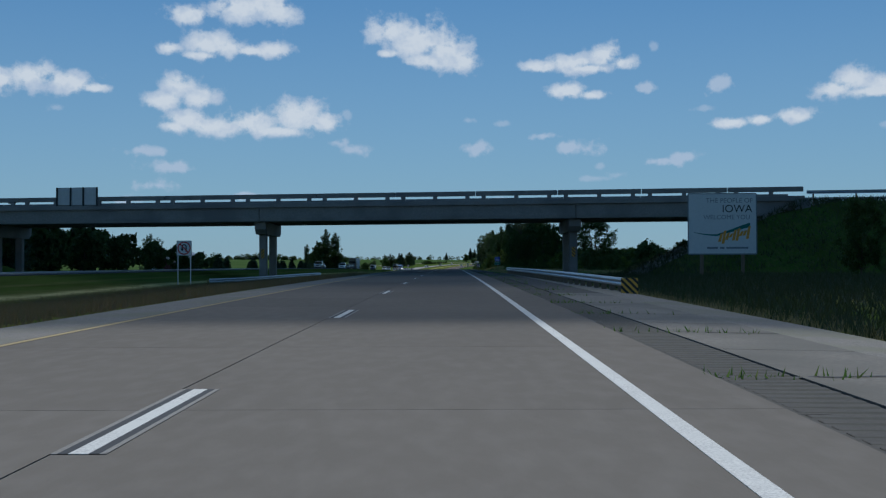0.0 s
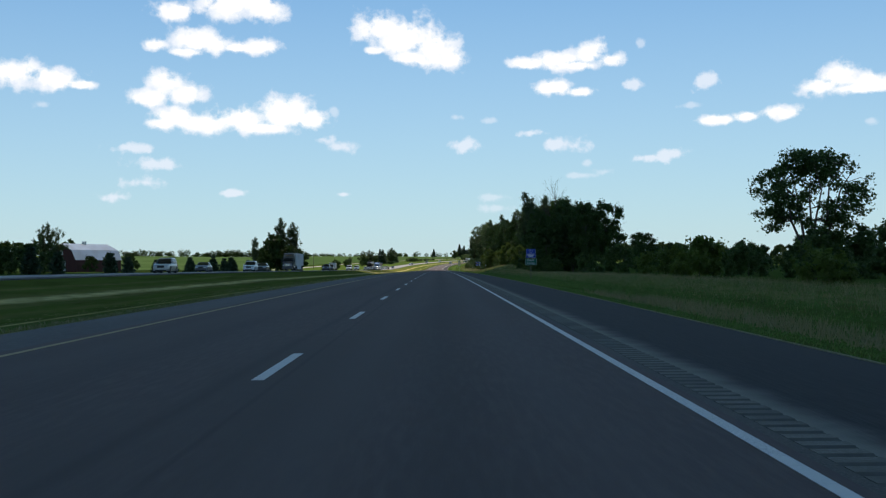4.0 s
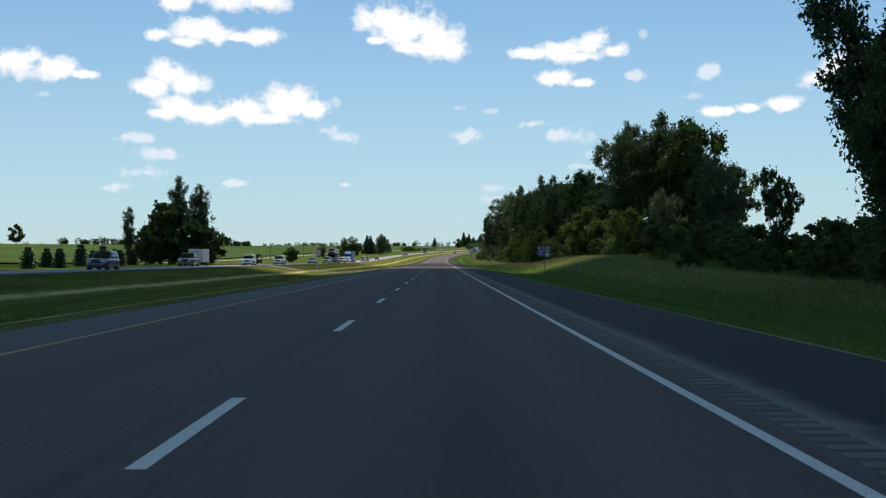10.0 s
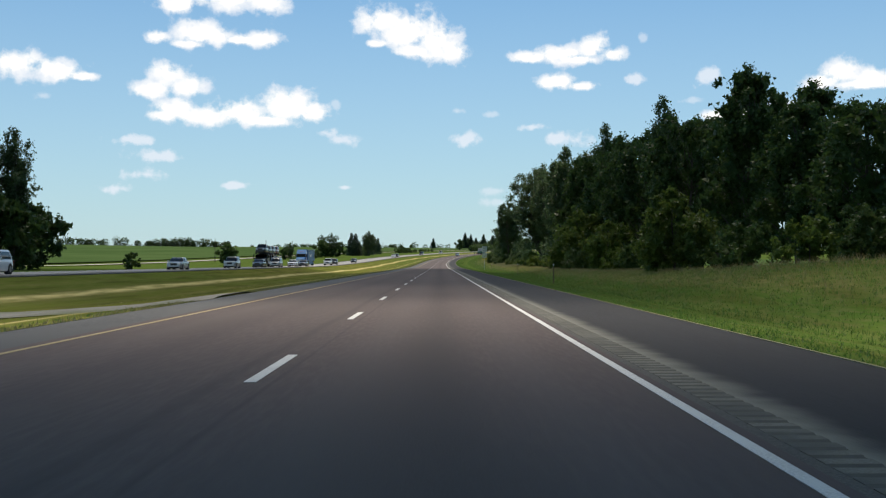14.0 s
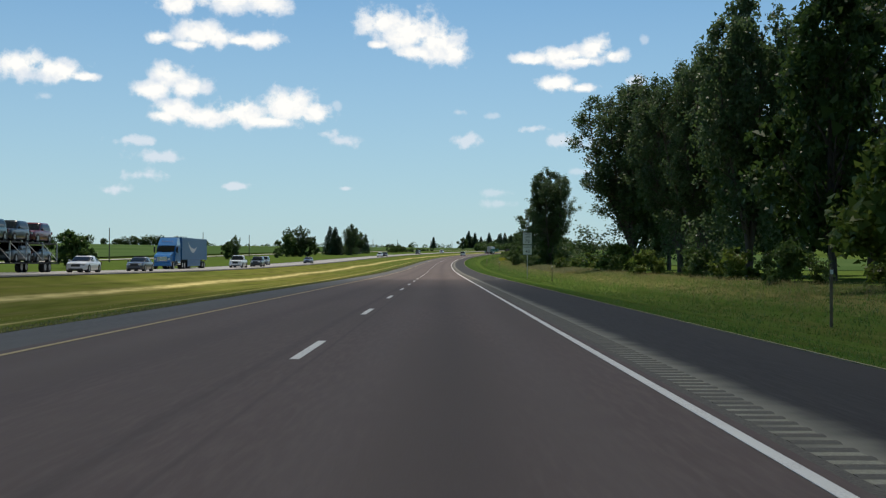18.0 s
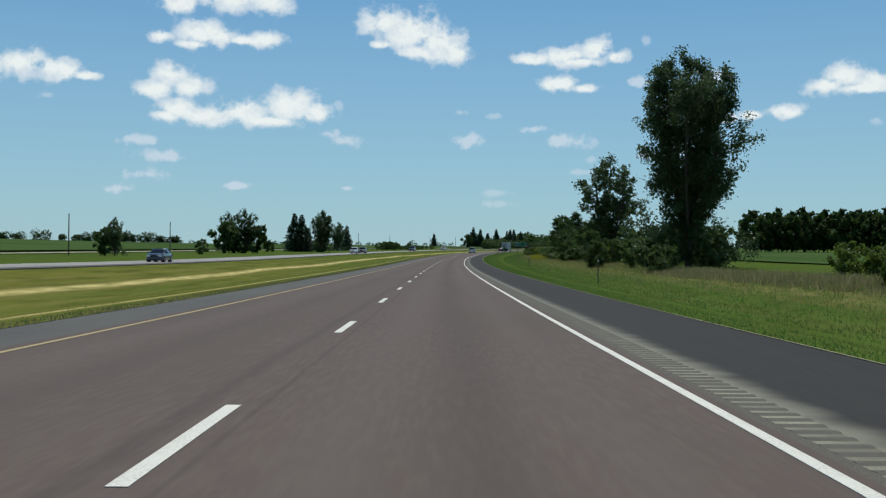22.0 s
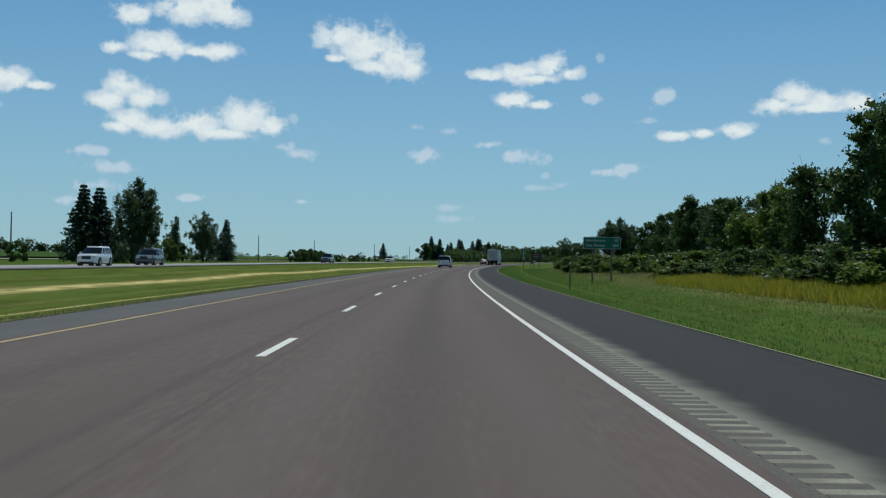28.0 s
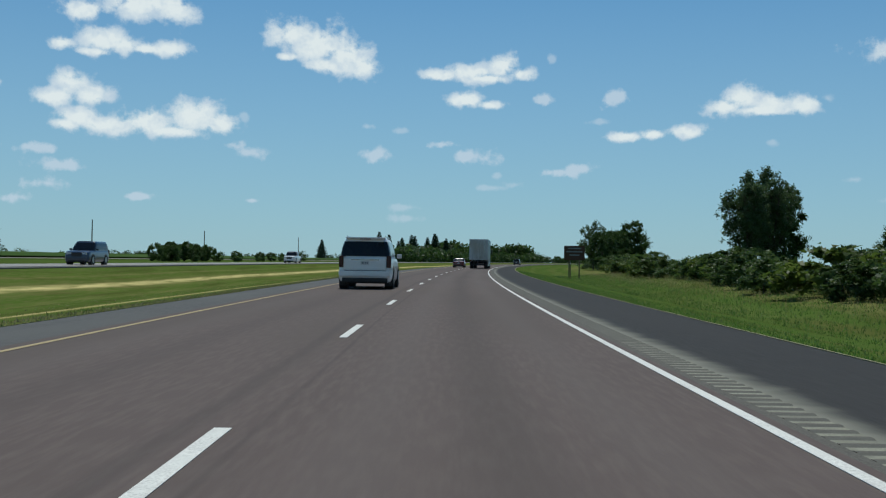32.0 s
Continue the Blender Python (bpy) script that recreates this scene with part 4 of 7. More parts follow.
def bar(parent, x0, x1, z0, z1, mat, y=-.012):
    return part("text_bar", boxed(x0, x1, y, y + .003, z0, z1), mat, parent)


def posts(parent, xs, z0, z1, r=.05, wood=False, y=.08):
    for x in xs:
        if wood:
            part("post", boxed(x - r, x + r, y - r, y + r, z0, z1, .012), M_POSTWOOD, parent)
        else:
            part("post", boxed(x - r * .7, x + r * .7, y - r * .5, y + r * .5, z0, z1, .006), M_GALV, parent)


def sign_root(name, s, u, label, group=""):
    g = bank(s, u)
    p = at(s, u, g)
    r = empty(name, pose(p.x, p.y, p.z, 0, 0, turn_at(s)))
    tagged(r, label, "sign", group)
    return r, g


# state welcome board: z measured from the road's grade
r, g = sign_root("welcome_sign", 90, 23.3, "large pale grey state welcome board with a green and orange swoosh")
W0, W1, Z0, Z1 = -2.7, 2.7, 1.5 - g, 6.3 - g
posts(r, (-1.6, 1.6), -.4, Z1 - .3, .12, True, .12)
board(r, W0, W1, Z0, Z1, M_SIGN_W, M_SIGN_GREY, .12, 0, .09)
lettering("THE PEOPLE OF", .52, M_SIGN_GREY, r, .55, Z1 - .6, -.014)
lettering("IOWA", .85, M_SIGN_K, r, 1.15, Z1 - 1.25, -.014)
lettering("WELCOME YOU", .5, M_SIGN_GREY, r, .35, Z1 - 1.9, -.014)
bm = bmesh.new()
n = 24
top, bot = [], []
for i in range(n + 1):
    x = -2.25 + 4.4 * i / n
    t = i / n
    z = Z0 + 1.75 - .28 * math.sin(t * math.pi * 1.15) * (1 - t * .4) + .75 * max(0, t - .42) ** .8
    w = .03 + .32 * t ** 1.2
    top.append(bm.verts.new((x, -.014, z + w / 2)))
    bot.append(bm.verts.new((x, -.014, z - w / 2)))
for i in range(n):
    bm.faces.new((bot[i], bot[i + 1], top[i + 1], top[i]))
part("swoosh", bm, M_SIGN_TEAL, r, "dark green swoosh")
for i in range(9):
    bm = bmesh.new()
    x = -.15 + i * .27
    h = .35 + .2 * math.sin(i * 1.7)
    c = Vector((x, -.017, Z0 + 1.35 + .05 * i))
    vs = [bm.verts.new(c + Vector(d)) for d in ((-.2, 0, -h), (.02, 0, -h), (.2, 0, h * .9), (.0, 0, h * .8))]
    bm.faces.new(vs)
    part("stroke", bm, M_SIGN_OR, r, "orange painted script stroke")
for i, (a, b) in enumerate(((-1.2, -.35), (-.2, .15), (.3, 2.0))):
    bar(r, a, b, Z0 + .45, Z0 + .6, M_SIGN_GREY, -.014)


def no_u_turn(s, u, two):
    r, g = sign_root("no_u_turn_sign", s, u, "white sign with a black u-turn arrow inside a red ring", "no u-turn signs")
    zb = (1.55 if s < 200 else 1.75) - g
    w = 1.16 if s < 200 else 1.0
    h = w
    posts(r, (-w * .42, w * .42) if two else (0,), -.3, zb + h - .1, .05)
    board(r, -w / 2, w / 2, zb, zb + h, M_SIGN_W, M_SIGN_K, .05)
    zc = zb + h / 2
    bm = bmesh.new()
    nn = 28
    ro, ri = w * .44, w * .36
    a = [bm.verts.new((ro * math.cos(2 * math.pi * i / nn), -.016, zc + ro * math.sin(2 * math.pi * i / nn))) for i in range(nn)]
    b = [bm.verts.new((ri * math.cos(2 * math.pi * i / nn), -.016, zc + ri * math.sin(2 * math.pi * i / nn))) for i in range(nn)]
    for i in range(nn):
        bm.faces.new((a[i], a[(i + 1) % nn], b[(i + 1) % nn], b[i]))
    part("ring", bm, M_SIGN_R, r, "red ring")
    bm = bmesh.new()
    q = .7071
    vs = [bm.verts.new((x * q * ri + dx, -.015, zc + z * q * ri + dz)) for x, z, dx, dz in ((-1, 1, -.03, -.03), (1, -1, -.03, -.03), (1, -1, .03, .03), (-1, 1, .03, .03))]
    bm.faces.new(vs)
    part("slash", bm, M_SIGN_R, r, "red diagonal bar")
    bm = bmesh.new()
    box(bm, w * .09, w * .17, -.012, -.009, zc - w * .24, zc + w * .1)
    box(bm, -w * .17, -w * .09, -.012, -.009, zc - w * .04, zc + w * .1)
    m = 10
    o = [bm.verts.new((w * .17 * math.cos(math.pi * i / m), -.0105, zc + w * .1 + w * .17 * math.sin(math.pi * i / m))) for i in range(m + 1)]
    n2 = [bm.verts.new((w * .09 * math.cos(math.pi * i / m), -.0105, zc + w * .1 + w * .09 * math.sin(math.pi * i / m))) for i in range(m + 1)]
    for i in range(m):
        bm.faces.new((o[i], o[i + 1], n2[i + 1], n2[i]))
    bm.faces.new([bm.verts.new(v) for v in ((-w * .25, -.0105, zc - w * .04), (-w * .01, -.0105, zc - w * .04), (-w * .13, -.0105, zc - w * .2))])
    part("arrow", bm, M_SIGN_K, r, "black u-turn arrow")


no_u_turn(88.3, -18.3, True)
no_u_turn(540.3, -18.2, False)

# county line signs
r, g = sign_root("county_sign", 293.6, 13.85, "blue square sign over a green county name sign on steel posts")
posts(r, (0,), -.3, 3.1 - g, .05, True, .07)
board(r, -.62, .64, 1.98 - g, 3.14 - g, M_SIGN_B, M_SIGN_W, .06)
for k in range(5):
    a = radians(90 + 72 * k)
    cx, cz = .19 * math.cos(a), 2.82 - g + .16 * math.sin(a)
    bm = bmesh.new()
    vs = []
    for i in range(10):
        rr = .075 if i % 2 == 0 else .032
        aa = radians(90 + 36 * i)
        vs.append(bm.verts.new((cx + rr * math.cos(aa), -.012, cz + rr * math.sin(aa))))
    bm.faces.new(vs)
    part("star", bm, M_SIGN_W, r, "small white star")
for z, a in ((2.46, .48), (2.28, .42), (2.11, .26)):
    bar(r, -a, a, z - g - .045, z - g + .045, M_SIGN_W)
board(r, -.72, .76, 1.05 - g, 1.86 - g, M_SIGN_G, M_SIGN_W, .06)
lettering("Worth", .34, M_SIGN_W, r, 0, 1.64 - g, -.012)
lettering("County", .34, M_SIGN_W, r, .02, 1.29 - g, -.012)

# route markers
r, g = sign_root("route_marker", 486.0, 13.4, "interstate shield beside a round route marker on one post")
posts(r, (.16,), -.4, 2.5 - g, .045, True, .065)
zb = 1.45 - g
board(r, -.62, .1, zb + .84, zb + 1.16, M_SIGN_B, M_SIGN_W, .03)
lettering("SOUTH", .2, M_SIGN_W, r, -.26, zb + 1.0, -.012)
bm = bmesh.new()
pts = [(-.34, .72), (-.2, .78), (0, .74), (.2, .78), (.34, .72), (.4, .5), (.36, .24), (.2, .08), (0, 0), (-.2, .08), (-.36, .24), (-.4, .5)]
f = [bm.verts.new((x - .27, -.002, zb + z)) for x, z in pts]
bk = [bm.verts.new((x - .27, .012, zb + z)) for x, z in pts]
bm.faces.new(f)
bm.faces.new(bk[::-1])
for i in range(len(f)):
    j = (i + 1) % len(f)
    bm.faces.new((f[i], bk[i], bk[j], f[j]))
bmesh.ops.recalc_face_normals(bm, faces=bm.faces[:])
part("shield", bm, M_SIGN_W, r)
for (nm, zlo, zhi, mt) in (("shield_face", 0.0, .55, M_SIGN_B), ("shield_band", .56, .8, M_SIGN_R)):
    bm = bmesh.new()
    q = [(x * .93 - .27, zb + .02 + z * .95) for x, z in pts]
    vs = [bm.verts.new((x, -.006, z)) for x, z in q]
    bm.faces.new(vs)
    geom = bm.verts[:] + bm.edges[:] + bm.faces[:]
    bmesh.ops.bisect_plane(bm, geom=geom, plane_co=(0, 0, zb + zlo), plane_no=(0, 0, -1), clear_outer=True)
    geom = bm.verts[:] + bm.edges[:] + bm.faces[:]
    bmesh.ops.bisect_plane(bm, geom=geom, plane_co=(0, 0, zb + zhi), plane_no=(0, 0, 1), clear_outer=True)
    part(nm, bm, mt, r)
lettering("35", .4, M_SIGN_W, r, -.27, zb + .32, -.012)
bar(r, -.44, -.1, zb + .63, zb + .69, M_SIGN_W)
for z in (.88, .56):
    board(r, .2, .76, zb + z, zb + z + .27, M_SIGN_B if z > .7 else M_SIGN_G, M_SIGN_W, .03)
    bar(r, .3, .66, zb + z + .08, zb + z + .18, M_SIGN_W)
board(r, .2, .76, zb - .02, zb + .52, M_SIGN_K, M_SIGN_K, .03)
bm = bmesh.new()
bmesh.ops.create_circle(bm, cap_ends=True, segments=24, radius=.25)
bmesh.ops.transform(bm, matrix=Matrix.Translation((.48, -.013, zb + .25)) @ Matrix.Rotation(radians(90), 4, "X"), verts=bm.verts[:])
part("disc", bm, M_SIGN_W, r)
lettering("27", .3, M_SIGN_K, r, .48, zb + .25, -.018)

# speed limit
r, g = sign_root("speed_limit_sign", 793, 13.3, "white speed limit sign above a white minimum speed sign")
posts(r, (0,), -.4, 5.2 - g, .06, False, .05)
board(r, -.61, .61, 3.72 - g, 5.3 - g, M_SIGN_W, M_SIGN_K, .06)
board(r, -.61, .61, 2.36 - g, 3.62 - g, M_SIGN_W, M_SIGN_K, .06)
lettering("SPEED", .33, M_SIGN_K, r, 0, 5.06 - g, -.012)
lettering("LIMIT", .33, M_SIGN_K, r, 0, 4.68 - g, -.012)
lettering("70", .62, M_SIGN_K, r, 0, 4.14 - g, -.012)
lettering("MINIMUM", .25, M_SIGN_K, r, 0, 3.34 - g, -.012)
lettering("40", .6, M_SIGN_K, r, .02, 2.78 - g, -.012)

# distances
r, g = sign_root("distance_sign", 1100, 16.0, "green distance sign with white lettering on two wooden posts")
posts(r, (-.85, .9), -.4, 3.5 - g, .08, True, .1)
board(r, -1.72, 1.72, 2.46 - g, 3.56 - g, M_SIGN_G, M_SIGN_W, .08, 0, .03)
for z, a, b in ((3.24, "Northwood", "10"), (2.78, "Des Moines", "134")):
    lettering(a, .37, M_SIGN_W, r, -1.5, z - g, -.012, "LEFT")
    lettering(b, .39, M_SIGN_W, r, 1.52, z - g, -.012, "RIGHT")

# reference marker with the mile
r, g = sign_root("mile_marker", 1148.4, 10.45, "tall narrow green mile marker with white numerals")
posts(r, (0,), -.4, 2.6 - g, .035, True, .055)
board(r, -.2, .2, 1.44 - g, 2.78 - g, M_SIGN_G, M_SIGN_W, .03, 0, .012)
lettering("MILE", .13, M_SIGN_W, r, 0, 2.64 - g, -.012)
for k, d in enumerate("218"):
    lettering(d, .43, M_SIGN_W, r, 0, 2.36 - .36 * k - g, -.012)

# brown sign
r, g = sign_root("information_sign", 1274, 13.8, "dark brown roadside sign with faint lettering on two posts")
posts(r, (-.6, .6), -.4, 3.0 - g, .07, True, .1)
board(r, -1.22, 1.22, 1.35 - g, 3.05 - g, M_SIGN_BR, M_SIGN_BR, .06)
for z, w in ((2.75, .8), (2.35, .95), (1.95, .6)):
    bar(r, -w, w, z - g - .07, z - g + .07, M_SIGN_GREY, -.012)

# square back of a sign for the other carriageway, and roadside marker posts
M_MARK_W = material("white_reflector", (.7, .7, .68), (.6, .6, .58), 4, .5)


def marker_post(s, u, h=1.85):
    r, g = sign_root("marker_post", s, u, "slim grey roadside marker post with a small reflector", "marker posts")
    r["category"] = "post"
    part("shaft", boxed(-.045, .045, -.025, .025, -.3, h, .008), M_POSTWOOD if s > 300 else M_GALV, r)
    part("reflector", boxed(-.05, .05, -.034, -.027, h - .2, h - .06, .002), M_MARK_W, r)


for s, u in ((345, 10.0), (450, 13.0), (518, 12.7), (601, 12.2), (675, 13.9), (765, 13.9), (868, 13.2), (942, 12.8), (1000, 14.0), (1068, 10.2), (1262, 12.6)):
    marker_post(s, u)


# ---- trees ----
def leaf_material(name, a, b, dry, through_light=.5):
    m = material(name, a, b, .9, .5, translucent=through_light, each=.14, spec=.3)
    nt = m.node_tree
    geo = nt.nodes.new("ShaderNodeNewGeometry")
    bs = nt.nodes["Principled BSDF"]
    src = bs.inputs["Base Color"].links[0].from_socket
    mx = nt.nodes.new("ShaderNodeMix")
    mx.data_type = "RGBA"
    mr = nt.nodes.new("ShaderNodeMapRange")
    nt.links.new(geo.outputs["Random Per Island"], mr.inputs["Value"])
    mr.inputs["From Min"].default_value, mr.inputs["From Max"].default_value = .55, 1.0
    mr.inputs["To Max"].default_value = .75
    nt.links.new(mr.outputs[0], mx.inputs["Factor"])
    nt.links.new(src, mx.inputs["A"])
    mx.inputs["B"].default_value = (*dry, 1)
    for link in list(src.links):
        if link.to_node.bl_idname in ("ShaderNodeBsdfPrincipled", "ShaderNodeBsdfTranslucent"):
            nt.links.new(mx.outputs["Result"], link.to_socket)
    return m


M_LEAF = leaf_material("leaves_green", (.055, .098, .024), (.04, .078, .019), (.095, .14, .04))
M_LEAF_Y = leaf_material("leaves_light", (.12, .17, .03), (.09, .14, .025), (.17, .21, .05))
M_LEAF_P = leaf_material("leaves_poplar", (.08, .125, .048), (.058, .1, .037), (.15, .19, .095))
M_LEAF_S = leaf_material("leaves_shrub", (.078, .128, .034), (.058, .105, .026), (.13, .17, .055))
M_NEEDLE = leaf_material("needles", (.05, .086, .044), (.036, .068, .034), (.075, .112, .065))


def leaf_cards(rng, centres, normals, size, droop=.35, core=None):
    """Three-cornered leaves or leaf sprays at the given places."""
    n = len(centres)
    d = rng.normal(size=(n, 3))
    d /= np.linalg.norm(d, axis=1)[:, None]
    d = d * .8 + normals * .5
    d /= np.linalg.norm(d, axis=1)[:, None]
    o = rng.normal(size=(n, 3))
    o[:, 2] -= droop
    t = np.cross(d, o)
    t /= np.linalg.norm(t, axis=1)[:, None] + 1e-9
    b = np.cross(d, t)
    sz = size * rng.uniform(.55, 1.35, n)[:, None]
    if core is not None:
        sz = np.where(core[:, None], sz * 2.3, sz)
    p0 = centres - t * sz * .55 - b * sz * .30
    p1 = centres + t * sz * .55 - b * sz * .30 + d * sz * .1
    p2 = centres + b * sz * .62
    return np.stack([p0, p1, p2], axis=1).reshape(-1, 3)


def cards_mesh(name, verts, mat):
    n = len(verts) // 3
    me = bpy.data.meshes.new(name)
    me.vertices.add(len(verts))
    me.vertices.foreach_set("co", np.ascontiguousarray(verts, dtype=np.float32).ravel())
    me.loops.add(n * 3)
    me.loops.foreach_set("vertex_index", np.arange(n * 3, dtype=np.int32))
    me.polygons.add(n)
    me.polygons.foreach_set("loop_start", np.arange(0, n * 3, 3, dtype=np.int32))
    me.update(calc_edges=True)
    me.validate()
    me.materials.append(mat)
    return me


def limb(bm, p, q, r0, r1, rng, n=6, wob=.06):
    """A tapered, slightly crooked limb in three pieces."""
    p, q = Vector(p), Vector(q)
    L = (q - p).length
    prev, pr = p, r0
    for i in (1, 2, 3):
        t = i / 3
        c = p.lerp(q, t) + Vector(rng.normal(size=3)) * wob * L * (0 if i == 3 else .5)
        rr = r0 + (r1 - r0) * t
        tube(bm, prev, c, pr, rr, n)
        prev, pr = c, rr


def make_tree(seed, h, w, kind="round", leaves=5000, leaf=.42, mat=None, lobes=16, base=.22, hide_trunk=False, lobe=.2):
    """A tree h tall and w wide; returns its trunk and crown meshes."""
    rng = np.random.default_rng(seed)
    core = None
    bm = bmesh.new()
    r0 = max(.06, h * .016)
    cen = []
    if kind == "spruce":
        tube(bm, (0, 0, -.3), (0, 0, h * .97), r0, .02, 8)
        rows = int(h / .75)
        pts, nor = [], []
        for i in range(rows):
            t = i / rows
            z = h * (.06 + .92 * t)
            R = w / 2 * (1 - t) ** .78 * rng.uniform(.78, 1.15) + .15
            k = max(5, int(13 * (1 - t) + 4))
            for j in range(k):
                a = 2 * math.pi * (j + rng.uniform(-.3, .3)) / k
                rr = R * rng.uniform(.6, 1.15)
                tip = np.array((math.cos(a) * rr, math.sin(a) * rr, z - rr * .22 + .35 * (rr / (w / 2)) ** 2))
                if j % 2 == 0:
                    tube(bm, (0, 0, z), tip, .035, .01, 4)
                m = max(6, int(leaves / (rows * k) * 1.2))
                f = rng.uniform(.12, 1, m) ** .6
                q = np.outer(f, tip - np.array((0, 0, z))) + np.array((0, 0, z)) + rng.normal(size=(m, 3)) * np.array((.2, .2, .17)) * (.35 + 1.3 * (1 - t))
                pts.append(q)
                nor.append(np.tile((0, 0, 1.0), (m, 1)))
        pts, nor = np.concatenate(pts), np.concatenate(nor)
    else:
        lo = h * base
        lean = rng.normal(size=2) * h * .015
        if not hide_trunk:
            limb(bm, (0, 0, -.4), (lean[0], lean[1], h * .8), r0, r0 * .2, rng, 9, .02)
        for i in range(lobes):
            t = (i + .5) / lobes
            z = lo + (h - lo) * (.10 + .82 * t)
            if kind == "tall":
                env = (w / 2) * math.sin(math.pi * min(1, (.16 + .8 * t))) ** .75
            elif kind == "shrub":
                env = (w / 2) * (1 - .6 * t)
            else:
                env = (w / 2) * math.sin(math.pi * (.14 + .78 * t)) ** .6
            a = i * 2.399 + rng.uniform(-.5, .5)
            rr = env * rng.uniform(.3, .92)
            size = w * lobe * rng.uniform(.55, 1.3) * (1.0 if t < .8 else .8)
            size = min(size, (h - z) * .95 + .3)
            c = np.array((math.cos(a) * rr, math.sin(a) * rr, z))
            cen.append((c, size))
            if not hide_trunk:
                zs = max(h * .12, z - rr * 1.15 - h * .06)
                limb(bm, (lean[0] * zs / h, lean[1] * zs / h, zs), c, r0 * .42 * (1 - .5 * t), .025, rng, 5)
                for _ in range(2):
                    e = c + rng.normal(size=3) * size * .6
                    tube(bm, c - (c - np.array((0, 0, z - rr))) * .25, e, .03, .012, 4)
        for _ in range(7 if kind != "shrub" else 2):
            a, rr = rng.uniform(0, 6.28), w * rng.uniform(0, .3)
            cen.append((np.array((lean[0] + rr * math.cos(a), lean[1] + rr * math.sin(a), h * rng.uniform(.84, .97) - rr * .35)), w * rng.uniform(.05, .1)))
        tot = sum(s ** 2 for _, s in cen)
        pts, nor, core = [], [], []
        for c, s in cen:
            m = int(leaves * s * s / tot)
            # each lobe is made of several sprays, so that the outline breaks up
            k = max(5, int(10 * s))
            sub = rng.normal(size=(k, 3))
            sub /= np.linalg.norm(sub, axis=1)[:, None]
            sub = c + sub * s * rng.uniform(.45, 1.0, (k, 1)) * np.array((1, 1, .85))
            idx = rng.integers(0, k, m)
            q = sub[idx] + rng.normal(size=(m, 3)) * s * .17
            inner = rng.uniform(0, 1, m) < .2
            q[inner] = c + (q[inner] - c) * .62
            v = q - c
            pts.append(q)
            core.append(inner)
            nor.append(v / (np.linalg.norm(v, axis=1)[:, None] + 1e-6))
        pts, nor, core = np.concatenate(pts), np.concatenate(nor), np.concatenate(core)
        pts[:, 2] = np.maximum(pts[:, 2], .08)
    crown = cards_mesh("crown", leaf_cards(rng, pts, nor, leaf, .35, core), mat or M_LEAF)
    if len(bm.verts) == 0:
        tube(bm, (0, 0, -.3), (0, 0, h * .4), .05, .02, 5)
    trunk = bpy.data.meshes.new("trunk")
    bm.to_mesh(trunk)
    bm.free()
    trunk.materials.append(M_BARK)
    return trunk, crown, h


